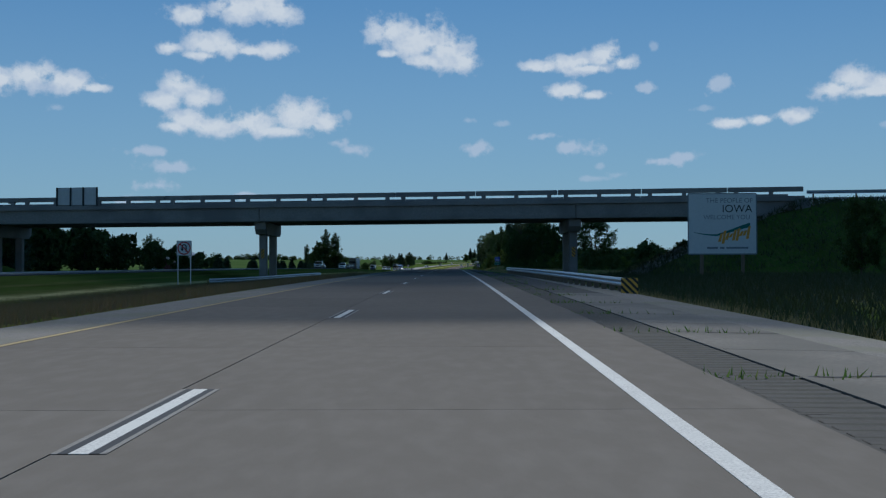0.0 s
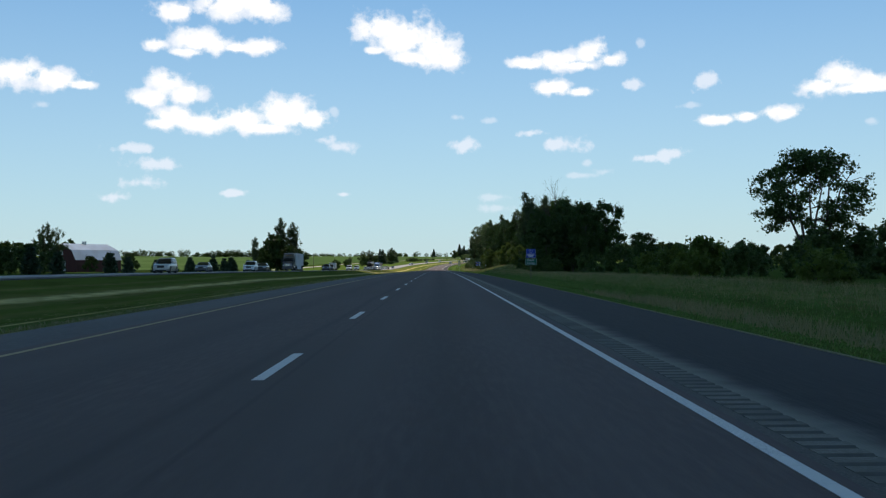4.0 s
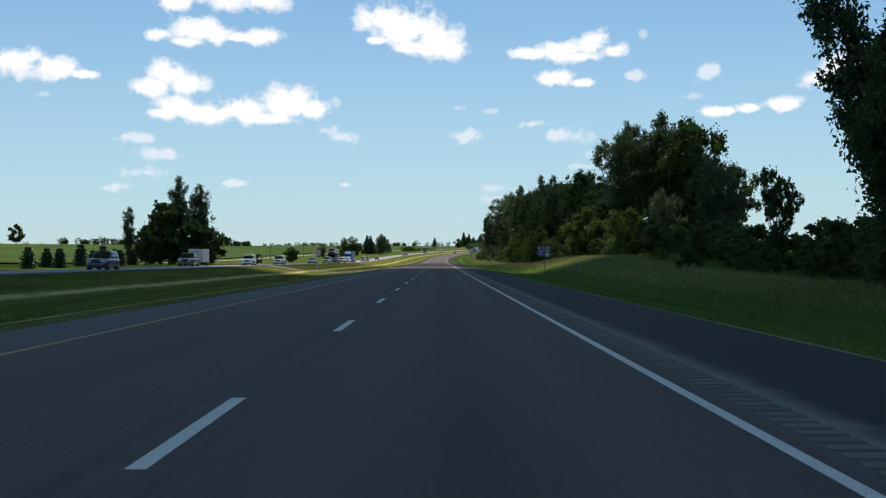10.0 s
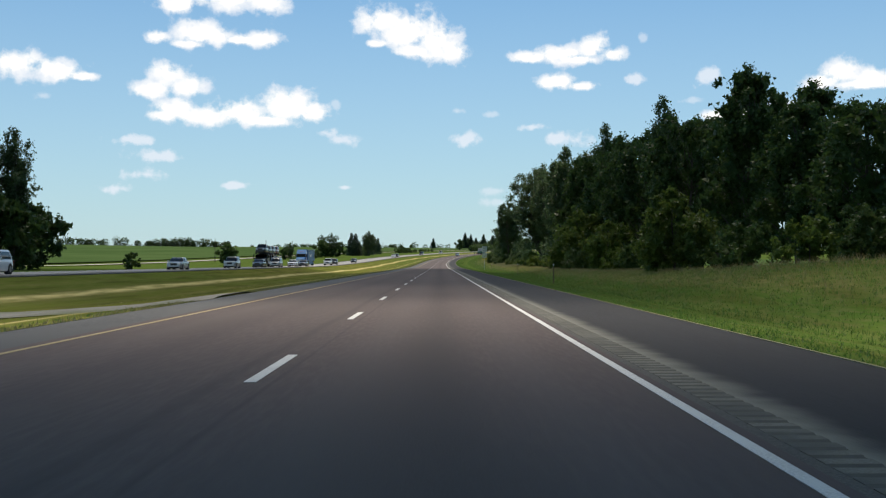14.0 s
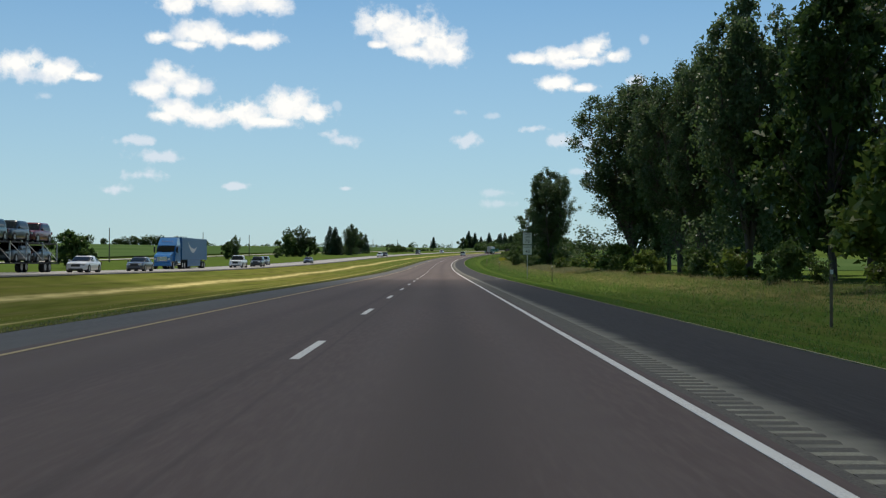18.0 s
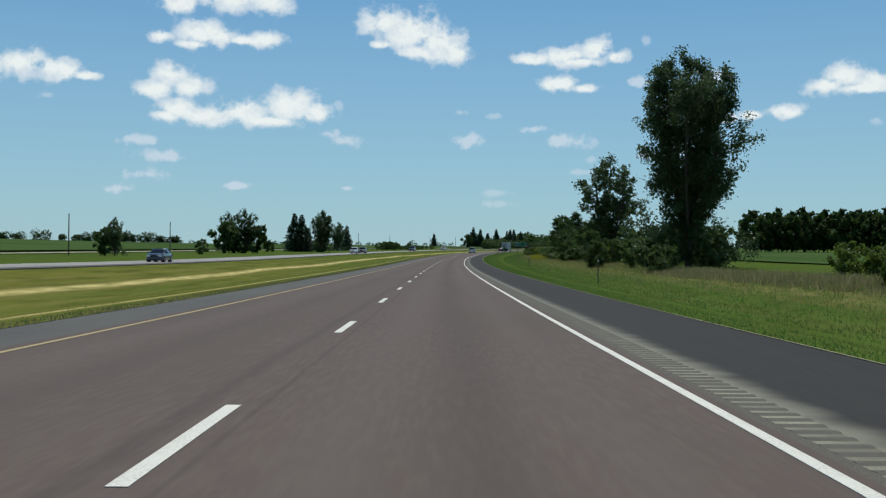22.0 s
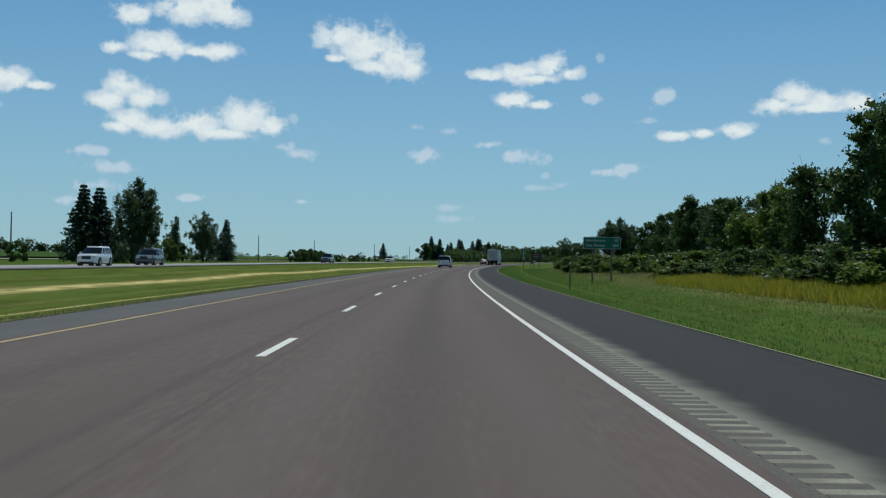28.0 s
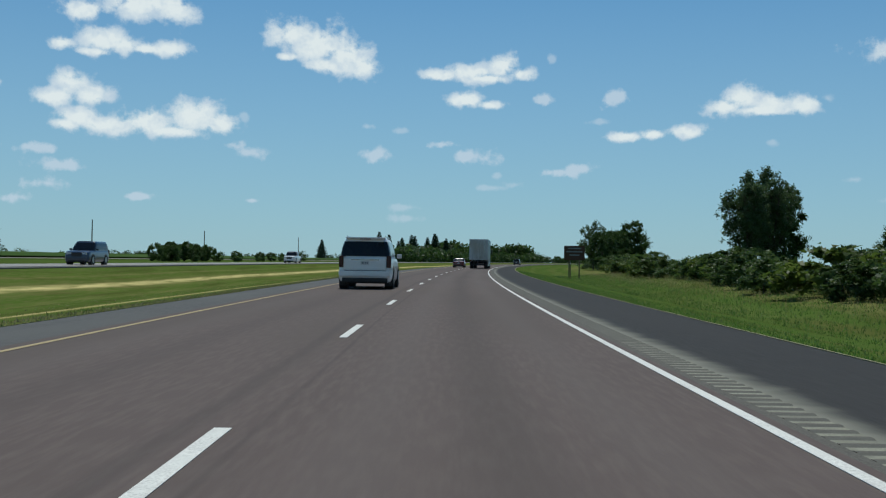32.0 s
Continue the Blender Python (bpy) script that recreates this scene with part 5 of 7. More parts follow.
def make_stemmed(seed, h, w, stems=5, leaves=9000, leaf=.27, mat=None, base=.16, top=.62, open_=.5, skirt=.25, twigs=1.5):
    """An open cottonwood-like tree: stems that fan upwards, twigs along them, a small leafy spray at each twig's end."""
    rng = np.random.default_rng(seed)
    bm = bmesh.new()
    r0 = h * .017
    pts, nor, cl = [], [], []
    fork = h * base
    limb(bm, (0, 0, -.4), (0, 0, fork), r0, r0 * .8, rng, 9, .02)

    def reach(t):
        # crown radius at height share t
        return (w / 2) * (np.interp(t, (0, base, top * .6, top, .8, 1.0), (.3, .45, .9, 1.0, .74, .24)))

    for i in range(stems):
        a = i * 2.399 + rng.uniform(-.4, .4)
        q = 0 if i == 0 else rng.uniform(.45, 1.0)
        ht = h * (.97 if i == 0 else rng.uniform(.84, 1.0) - .07 * q)
        rr = reach(ht / h) * q
        tip = np.array((math.cos(a) * rr, math.sin(a) * rr, ht))
        start = np.array((0, 0, fork * rng.uniform(.45, 1.0)))
        mid = start + (tip - start) * .5 + np.array((math.cos(a), math.sin(a), 0)) * rr * .22
        way = [start, start * .4 + mid * .6, mid, (mid + tip) / 2 + rng.normal(size=3) * .2, tip]
        rad = [r0 * (.75 if i == 0 else .55) * k for k in (1, .72, .5, .3, .1)]
        for p, qq, ra, rb in zip(way, way[1:], rad, rad[1:]):
            tube(bm, p, qq, ra, rb, 6)
        for k in range(int(h * twigs)):
            f = rng.uniform(.10, 1.0)
            j = min(3, int(f * 4))
            p = way[j] + (way[j + 1] - way[j]) * (f * 4 - j)
            b = rng.uniform(0, 6.28)
            ln = reach(p[2] / h) * rng.uniform(.28, .75) * (1.15 - .55 * f)
            d = np.array((math.cos(b), math.sin(b), rng.uniform(.35, 1.1)))
            d /= np.linalg.norm(d)
            e = p + d * ln
            rr2 = math.hypot(e[0], e[1])
            lim = reach(min(1, e[2] / h))
            if rr2 > lim:
                e[:2] *= lim / rr2
            tube(bm, p, e, .045 * h / 20 + .01, .012, 4)
            for g in range(3):
                c = p + (e - p) * rng.uniform(.45, 1.05) + rng.normal(size=3) * .25
                cl.append((c, rng.uniform(.28, .62) * (h / 20) ** .6 * (1.25 - .5 * open_)))
    for k in range(int(60 * skirt)):
        a, q = rng.uniform(0, 6.28), rng.uniform(0, 1) ** .5
        cl.append((np.array((math.cos(a) * q * w * .42, math.sin(a) * q * w * .42, h * rng.uniform(.02, .22))), rng.uniform(.5, 1.0) * h / 20))
    tot = sum(s ** 1.6 for _, s in cl)
    for c, s in cl:
        m = max(4, int(leaves * s ** 1.6 / tot))
        q = c + rng.normal(size=(m, 3)) * s * np.array((.5, .5, .62))
        pts.append(q)
        v = q - c + np.array((0, 0, .15))
        nor.append(v / (np.linalg.norm(v, axis=1)[:, None] + 1e-6))
    pts, nor = np.concatenate(pts), np.concatenate(nor)
    pts[:, 2] = np.maximum(pts[:, 2], .08)
    crown = cards_mesh("crown", leaf_cards(rng, pts, nor, leaf, .35, None), mat or M_LEAF_P)
    trunk = bpy.data.meshes.new("trunk")
    bm.to_mesh(trunk)
    bm.free()
    trunk.materials.append(M_BARK)
    return trunk, crown, h


def make_spreading(seed, h, w, clumps=150, leaves=11000, leaf=.2, mat=None):
    """An open, round-headed field tree: stems that part near the ground and arch out, small sprays on the crown's shell."""
    rng = np.random.default_rng(seed)
    bm = bmesh.new()
    r0 = h * .017
    cen, rad = np.array((0, 0, h * .63)), np.array((w / 2, w / 2, h * .36))
    ways = []
    for i in range(6):
        a = i * 2.399 + rng.uniform(-.3, .3)
        out = np.array((math.cos(a), math.sin(a), 0))
        way = [out * .1, out * w * .07 + (0, 0, h * .22), out * w * .17 + (0, 0, h * .45), out * w * rng.uniform(.2, .3) + (0, 0, h * .68), out * w * rng.uniform(.2, .36) + (0, 0, h * .84)]
        way = [np.array(q, float) + rng.normal(size=3) * (0 if j == 0 else .12) for j, q in enumerate(way)]
        for j in range(4):
            tube(bm, way[j], way[j + 1], r0 * (1, .7, .5, .3)[j], r0 * (.7, .5, .3, .12)[j], 6)
        ways.append(way)
    pts, nor = [], []
    for k in range(clumps):
        d = rng.normal(size=3)
        d /= np.linalg.norm(d)
        if d[2] < -.75:
            d[2] *= -1
        c = cen + d * rad * rng.uniform(.45, 1.0) ** .7
        way = min(ways, key=lambda q: np.linalg.norm(q[3] - c))
        p = min((way[2] + (way[4] - way[2]) * f for f in (0, .25, .5, .75, 1)), key=lambda q: np.linalg.norm(q - c) + .6 * max(0, q[2] - c[2] + .4))
        m = (p + c) / 2 + rng.normal(size=3) * .15 + (0, 0, .1)
        tube(bm, p, m, .03 * h / 10, .02 * h / 10, 4)
        tube(bm, m, c, .02 * h / 10, .008, 4)
        s = rng.uniform(.25, .55) * h / 10
        n = int(leaves / clumps * (s / (.4 * h / 10)) ** 2)
        q = c + rng.normal(size=(n, 3)) * s * np.array((.75, .75, .5))
        pts.append(q)
        v = q - c + np.array((0, 0, .2))
        nor.append(v / (np.linalg.norm(v, axis=1)[:, None] + 1e-6))
    crown = cards_mesh("crown", leaf_cards(rng, np.concatenate(pts), np.concatenate(nor), leaf, .35, None), mat or M_LEAF)
    trunk = bpy.data.meshes.new("trunk")
    bm.to_mesh(trunk)
    bm.free()
    trunk.materials.append(M_BARK)
    return trunk, crown, h


KINDS = {
    "spreading": make_spreading(21, 10, 8.8),
    "wood_a": make_tree(1, 17, 12, "round", 10500, .33, M_LEAF, 34, .06, lobe=.17),
    "wood_b": make_tree(2, 19, 10.5, "tall", 10500, .33, M_LEAF, 36, .08, lobe=.18),
    "wood_c": make_tree(3, 14, 12, "round", 8500, .31, M_LEAF, 30, .04, lobe=.17),
    "cottonwood": make_stemmed(4, 21, 13, 11, 24000, .32, M_LEAF_P, .12, .5, .3, .5),
    "great_cottonwood": make_stemmed(16, 26, 17, 12, 62000, .25, M_LEAF_P, .12, .5, .3, .5),
    "poplar": make_stemmed(5, 23, 7, 5, 11000, .32, M_LEAF_P, .10, .45, .3, .5),
    "light": make_tree(6, 9, 8, "round", 8000, .3, M_LEAF_Y, 14, .04),
    "airy": make_stemmed(7, 10, 8.5, 6, 8000, .25, M_LEAF, .2, .58, .4, .2, 1.0),
    "ash": make_stemmed(8, 13, 10, 9, 14000, .225, M_LEAF_P, .12, .58, .5, .4, .95),
    "shrub_a": make_tree(9, 3.4, 5, "shrub", 2600, .19, M_LEAF_S, 9, .05, True),
    "shrub_b": make_tree(10, 2.4, 4, "shrub", 2200, .17, M_LEAF_Y, 8, .05, True),
    "shrub_c": make_tree(14, 5.2, 5.5, "round", 3400, .24, M_LEAF_S, 13, .03, True),
    "spruce": make_tree(11, 15, 9.2, "spruce", 9000, .36, M_NEEDLE),
    "cedar": make_tree(12, 4.5, 2.8, "spruce", 1100, .4, M_NEEDLE),
    "mid": make_tree(15, 12, 11, "round", 2400, .66, M_LEAF, 18, .04, lobe=.18),
    "far": make_tree(13, 14, 12, "round", 2200, .72, M_LEAF, 16, .04, lobe=.18),
}
LABELS = {
    "spreading": "round-headed open field tree with arching bare stems",
    "wood_a": "dense dark green broadleaf tree at the wood's edge", "wood_b": "tall dark green broadleaf tree with a narrow crown",
    "wood_c": "low spreading dark green broadleaf tree", "cottonwood": "tall cottonwood tree with glossy grey-green leaves",
    "great_cottonwood": "very tall broad cottonwood tree at the wood's end",
    "poplar": "slender upright poplar tree with an uneven crown", "light": "small bright yellow-green tree", "airy": "airy roadside tree with gaps in its crown",
    "ash": "medium grey-green broadleaf tree beside the road", "shrub_a": "rounded dark green shrub in rough grass", "shrub_b": "low light green shrub in rough grass",
    "shrub_c": "tall bushy green thicket", "spruce": "dark conical spruce tree", "cedar": "small dark conical cedar", "far": "distant broadleaf tree beside the fields"}
GROUPS = {"wood_a": "wood by the road", "wood_b": "wood by the road", "wood_c": "wood by the road", "shrub_a": "roadside shrubs", "shrub_b": "roadside shrubs", "shrub_c": "roadside shrubs", "far": "far field trees",
          "cedar": "row of small cedars", "spruce": "spruces by the farm"}
trng = np.random.default_rng(77)


def plant(kind, s, u, h=None, wide=None, lean=0.0):
    kind0 = kind
    if abs(u) > 57 and kind.startswith("wood"):
        kind = "mid"
    trunk, crown, h0 = KINDS[kind]
    kind = kind0
    k = (h or h0) / h0
    kw = k * (wide or 1.0)
    p = at(s, u, bank(s, u) if abs(u) < 95 else 0.0)
    if abs(u) > 88:
        p.z += swell(s, u)
    nm = "shrub" if kind.startswith("shrub") else "spruce_tree" if kind == "spruce" else "cedar" if kind == "cedar" else "tree"
    r = empty(nm, Matrix.LocRotScale(p - Vector((0, 0, .05)), Euler((0, -radians(lean), trng.uniform(0, 6.28) if not lean else 0)), (kw, kw * trng.uniform(.92, 1.08), k)))
    tagged(r, LABELS[kind], "shrub" if nm == "shrub" else "tree", GROUPS.get(kind, ""))
    for n, me in (("trunk", trunk), ("crown", crown)):
        o = new(n, me)
        o.parent = r
    return r


# right: lone airy tree past the overpass, thickets along the fence
plant("spreading", 232, 31, 10.3)
plant("wood_c", 300, 52, 5.6)
plant("wood_c", 320, 33.2, 6.7, .98)
for i in range(13):
    plant("wood_c", 440 + trng.uniform(0, 30), 57 + i * 5 + trng.uniform(-1, 1), trng.uniform(5.4, 7.0), 1.1)
for i in range(34):
    s = 122 + i * 6.2 + trng.uniform(-2, 2)
    plant(("shrub_a", "shrub_c", "shrub_b")[i % 3], s, trng.uniform(24, 36) - (0 if s > 150 else -4), trng.uniform(2.0, 4.2))
# embankment bushes beside the overpass
for s, u, h in ((80, 30.5, 6.0),):
    plant("wood_c", s, u, h, .72)
# first wood
for s, u, h, k in ((379, 32, 12.5, "wood_a"), (381, 29.5, 12.5, "wood_c"), (384, 24.5, 10, "wood_c"), (388, 28, 15, "wood_a"), (393, 33, 15.5, "wood_a"), (397, 25.5, 13, "wood_c"), (401, 30, 17, "wood_b"), (405, 35, 16.5, "wood_a"), (409, 26, 15, "wood_a"), (413, 31, 17, "wood_b"), (418, 37, 16, "wood_a"),
                   (418, 30, 15, "wood_a"), (396, 38.5, 16, "wood_a")):
    plant(k, s, u, h, .85)
# low growth at the wood's foot
for i in range(10):
    s = 376 + i * 4 + trng.uniform(-1.5, 1.5)
    plant("shrub_c" if i % 2 else "shrub_a", s, 23.4 + trng.uniform(0, 1.8), trng.uniform(2.4, 4.2))
plant("poplar", 417, 27.5, 20, .85, 15)
plant("airy", 446, 28.5, 8.5, .7)
# rows behind, seen through the gap
for i in range(11):
    plant("far", 560 + i * 14, 118 + trng.uniform(-8, 12), trng.uniform(8, 11))
# second wood, rising towards the far end
for s, u, h, k in ((497, 36, 12, "ash"), (516, 33, 9, "ash"), (561, 36, 15, "wood_a"), (553, 40, 24.5, "cottonwood"), (557, 46, 24.5, "wood_b"), (548, 44, 23, "wood_a"), (520, 44, 12.5, "airy"), (560, 50, 18, "wood_a"), (545, 29, 9, "wood_c"), (580, 33, 12.5, "wood_c"), (587, 37, 13.5, "wood_a"), (596, 33, 15, "wood_b"),
                   (604, 37, 18, "wood_b"), (612, 33, 21, "wood_b"), (622, 36, 21.5, "wood_b"), (630, 31, 18.5, "wood_a"), (638, 36, 20, "wood_a"), (647, 33, 19, "wood_b"), (655, 38, 21, "wood_a"), (664, 33, 19, "wood_c"), (673, 37, 23, "wood_b"), (682, 33, 22, "wood_a"), (692, 37, 24, "wood_b"),
                   (701, 32, 22, "wood_a"), (712, 36, 25, "wood_b"), (722, 30, 23, "wood_b"), (731, 36, 25, "wood_a"), (741, 29, 25.5, "cottonwood"), (752, 35, 24, "wood_a"), (763, 30, 24.5, "great_cottonwood"), (775, 35, 23, "wood_b"), (797, 33, 22, "wood_a")):
    plant(k, s, u, h, .85 if h > 18 else 1.0)
plant("great_cottonwood", 550, 34, 22.8)
plant("great_cottonwood", 799, 28.4, 26.5, 1.25)
plant("great_cottonwood", 775, 30, 25)
plant("light", 545, 26, 8.2, 1.05)
plant("poplar", 640, 30, 22, .8)
plant("light", 600, 23, 7.6)
plant("light", 692, 26, 10.2, 1.1)
plant("light", 655, 25, 7)
for i in range(42):
    s = 366 + i * 10.4 + trng.uniform(-3, 3)
    if 486 < s < 498:
        continue
    plant(("shrub_a", "shrub_c", "shrub_b")[i % 3], s, (25.2 if s < 490 else 25) + trng.uniform(-1.5, 1.8), trng.uniform(1.2, 2.2) if 410 < s < 530 else trng.uniform(1.8, 3.8))
for i in range(44):
    s = 402 + i * 4.1 + trng.uniform(-1.5, 1.5)
    plant(("shrub_c", "shrub_a", "shrub_c")[i % 3], s, 29.5 + trng.uniform(-1.5, 4.5), trng.uniform(2.6, 4.4), trng.uniform(1.0, 1.4))
# lone trees before the bend
plant("great_cottonwood", 895, 25.6, 21.6, 1.06)
plant("ash", 969, 27.4, 17, 1.2)
plant("wood_c", 894, 25, 6.5, .7)
plant("wood_c", 968, 27, 6, .8)
for s, u, h, k in ((820, 27, 2.4, "shrub_b"), (832, 22, 2.0, "shrub_b"), (848, 30, 2.2, "shrub_a"), (882, 20.5, 2.4, "shrub_a"), (890, 22, 3.4, "shrub_c"), (899, 26, 5, "shrub_c"), (905, 22, 3, "shrub_a"), (913, 24, 3.2, "shrub_c"), (921, 20, 3.6, "shrub_c"),
                   (922, 29, 5.4, "wood_c"), (931, 31, 5.2, "wood_c"), (940, 29, 4.9, "wood_c"), (950, 31, 5.8, "wood_c"), (958, 29, 5.2, "shrub_c"), (937, 24, 3.4, "shrub_a"), (948, 24.5, 3.2, "shrub_b"), (978, 25, 5.2, "shrub_c"), (984, 26, 7.5, "wood_c"), (990, 29, 8.0, "wood_a"), (999, 27, 7, "wood_c"), (926, 33, 4.8, "wood_a"), (936, 34, 5.2, "wood_a"), (945, 35, 5.4, "wood_c"), (918, 33, 5, "wood_c"), (908, 31, 4.6, "wood_c"), (900, 30, 4.2, "shrub_c"), (915, 27, 3.4, "shrub_c"), (928, 27, 3.4, "shrub_b"), (942, 27, 3.6, "shrub_c")):
    plant(k, s, u, h)
for i in range(20):
    plant("far", 1281 - i * 1.5 + trng.uniform(-5, 5), 106 + i * 5.2 + trng.uniform(-1.5, 1.5), trng.uniform(16, 19), .9)
    plant("far", 1292 - i * 1.5 + trng.uniform(-5, 5), 109 + i * 5.2 + trng.uniform(-2, 2), trng.uniform(15, 18), .95)
plant("shrub_b", 838, 27, 2.8, .8)
plant("shrub_b", 850, 31, 2.4)
plant("shrub_b", 843, 29.5, 2.6)
plant("shrub_b", 856, 28, 2.2)
plant("shrub_b", 845, 25.5, 1.8)
plant("light", 512, 27.5, 6.5, 1.1)
# long thicket on the right of the bend
for s, u, h, k in ((985, 22, 3.6, "shrub_c"), (996, 23, 4.5, "ash"), (1008, 24, 5.6, "wood_c"), (1020, 25, 6.4, "wood_a"), (1033, 24.5, 6.6, "wood_c"), (1043, 26, 9, "wood_a"), (1052, 25.5, 10.2, "wood_a"), (1060, 29, 11, "wood_b"), (1070, 27, 8.2, "wood_c"), (1081, 27, 7.4, "light"), (1093, 30, 8.4, "ash"),
                   (1104, 29, 8.2, "wood_c"), (1117, 30, 8, "ash"), (1125, 28.8, 9.2, "wood_b"), (1133, 32, 7, "wood_c"), (1145, 33, 8.4, "wood_a"), (1158, 34, 9, "wood_c"), (1170, 36, 9.6, "wood_a"), (1182, 39, 11, "wood_a"), (1192, 36, 10.2, "wood_a"), (1202, 38, 11, "wood_a"), (1212, 36, 9.6, "wood_c"), (1222, 36.5, 7.6, "wood_c"), (1286, 56, 7, "wood_c"), (1290, 59, 6.6, "wood_a"), (1281, 60, 6, "wood_c"), (1258, 32.9, 11.4, "cottonwood"), (1255, 30.2, 10.6, "cottonwood"), (1262, 35.6, 10, "wood_b"),
                   (1333, 21.5, 6.8, "wood_c"), (1340, 20.5, 8.6, "ash"), (1351, 28.6, 9.2, "wood_a"), (1346, 24.5, 7.4, "wood_c"), (1368, 28, 8, "wood_c"), (1385, 27, 7.4, "wood_c"), (1402, 28, 6.5, "ash"), (1230, 47, 7, "wood_c"), (1216, 52, 8, "wood_c")):
    plant(k, s, u, h)
for i in range(112):
    s = 980 + i * 3.4 + trng.uniform(-2, 2)
    plant(("shrub_a", "shrub_c", "shrub_b")[i % 3], s, float(np.interp(s, (980, 1050, 1120, 1170, 1260, 1360), (22, 23.5, 25, 18.6, 21, 23))) + trng.uniform(-1.2, 2.8), trng.uniform(1.2, 2.6), trng.uniform(1.3, 2.0))

# left: farm trees, barn row, poplars and field trees
for s, u, h, k in ((150, -70, 9, "wood_c"), (165, -66, 10.5, "wood_a"), (182, -72, 9, "wood_c"), (196, -74, 11, "spruce"), (205, -78, 10, "wood_c"), (220, -80, 13, "spruce"), (228, -88, 10, "wood_c"), (240, -80, 9, "wood_c"), (262, -90, 8.6, "wood_c"), (280, -95, 8.8, "wood_a"), (300, -104, 8, "wood_c"), (318, -98, 12.5, "ash"), (140, -82, 10, "wood_a"), (120, -92, 11, "spruce")):
    plant(k, s, u, h)
for i in range(26):
    plant("cedar", 330 + i * 12.5 + trng.uniform(-3, 3), -62 + trng.uniform(-4, 3) - (12 if i > 20 else 0), trng.uniform(3.2, 5.4))
for s, u, h, k in ((615, -158, 20, "ash"), (1620, -683, 26, "far"), (1609, -626, 24, "far"), (700, -200, 14, "wood_a"), (720, -215, 15, "wood_a"), (658, -80.5, 15.5, "poplar"), (662, -77, 9, "wood_c"), (672, -73, 17, "wood_b"), (677, -71.5, 25, "poplar"), (679, -68.5, 20, "ash"), (675, -76, 14, "wood_c"), (680, -66, 23, "poplar"), (684, -65, 11, "wood_c"), (674, -64, 11, "wood_c"),
                   (705, -54, 3.2, "shrub_c"), (830, -60, 6.4, "wood_c"), (842, -62, 5.6, "wood_c"), (1017, -69, 8, "ash"), (1020, -72, 6, "wood_c"), (1121, -66, 13.2, "ash"), (1125, -72, 12.4, "ash"), (1117, -71, 9.5, "wood_c"), (1124, -63, 8.5, "wood_c"), (1120, -67, 4.6, "shrub_c"), (1124, -70, 4.2, "shrub_c"),
                   (1197, -68.3, 14.8, "spruce"), (1199, -66, 14.4, "spruce"), (1206, -65, 9.5, "spruce"), (1193.5, -57.2, 15, "cottonwood"), (1203, -58.2, 11, "ash"), (1196, -57.5, 4, "shrub_c"), (1204, -61.5, 4.5, "shrub_c"), (1259, -71, 10.9, "poplar"), (1262, -73, 7.5, "ash"), (1255, -71.5, 5.5, "light"), (1268.5, -67.3, 12.3, "ash"), (1271, -67.8, 9, "ash"), (1285, -78, 5, "wood_c"), (1298, -70.3, 12, "spruce"), (1305, -76, 9.8, "spruce"), (1183, -73.8, 3.6, "shrub_c"), (1075, -66, 4, "shrub_c"),
                   (1392, -72, 4.4, "wood_c"), (1397, -75, 4.6, "wood_c"), (1403, -73, 4.8, "wood_c"), (1408, -76, 4.2, "wood_c"), (1414, -74, 4.4, "wood_c"), (1390, -71, 3.8, "shrub_c"), (1412, -73, 4, "shrub_c"), (1387, -73.5, 3.6, "shrub_c"), (1394, -76.5, 4.2, "shrub_c"), (1418, -73, 4.2, "wood_c"), (1424, -73.5, 3.8, "shrub_c"), (1400, -70, 3.4, "shrub_c")):
    plant(k, s, u, h)
for i in range(9):
    plant("shrub_c", 1420 + i * 16, -70 - i * 1.5 + trng.uniform(-2, 2), trng.uniform(2.2, 3.4))
for i in range(14):
    plant("wood_c", 128 + i * 6 + trng.uniform(-2, 2), -64 - trng.uniform(0, 16), trng.uniform(7, 10.5))
for i in range(14):
    plant("wood_c", 186 + i * 5.5 + trng.uniform(-2, 2), -66 - trng.uniform(0, 10), trng.uniform(7, 9.5))
for s, u, h, k in ((640, -141, 8.5, "ash"), (648, -134, 8.2, "wood_c"), (632, -146, 7, "wood_c")):
    plant(k, s, u, h)
for s, u, h, k in ((330, -76, 7.6, "wood_c"), (322, -82, 8, "wood_c"), (338, -84, 8, "wood_a"), (312, -90, 8.6, "wood_a"), (352, -80, 6.4, "wood_c"), (366, -78, 6, "wood_c"), (345, -74, 5, "shrub_c"), (305, -84, 8, "wood_c"), (358, -71, 4.4, "shrub_c")):
    plant(k, s, u, h)
plant("spruce", 168, -62, 11)
plant("spruce", 158, -67, 10)
plant("poplar", 712, 33, 27.5, .8)
# far spruces over the wood at the end of the bend
for s, u, h, k in ((1760, -96, 14, "spruce"), (1800, -100, 16, "spruce"), (1815, -92, 18, "spruce"), (1958, -177, 22, "spruce"), (1960, -170, 20, "spruce"), (1952, -160, 15, "spruce"), (1956, -151, 20, "spruce"), (1940, -134, 18, "spruce"), (1962, -134, 20, "spruce"), (1964, -127, 18, "spruce"), (1745, -110, 12, "wood_c"), (2300, -300, 24, "spruce"), (1887, -194, 14, "spruce")):
    plant(k, s, u, h)

# dead tree standing out of the first wood
bm = bmesh.new()
drng = np.random.default_rng(5)


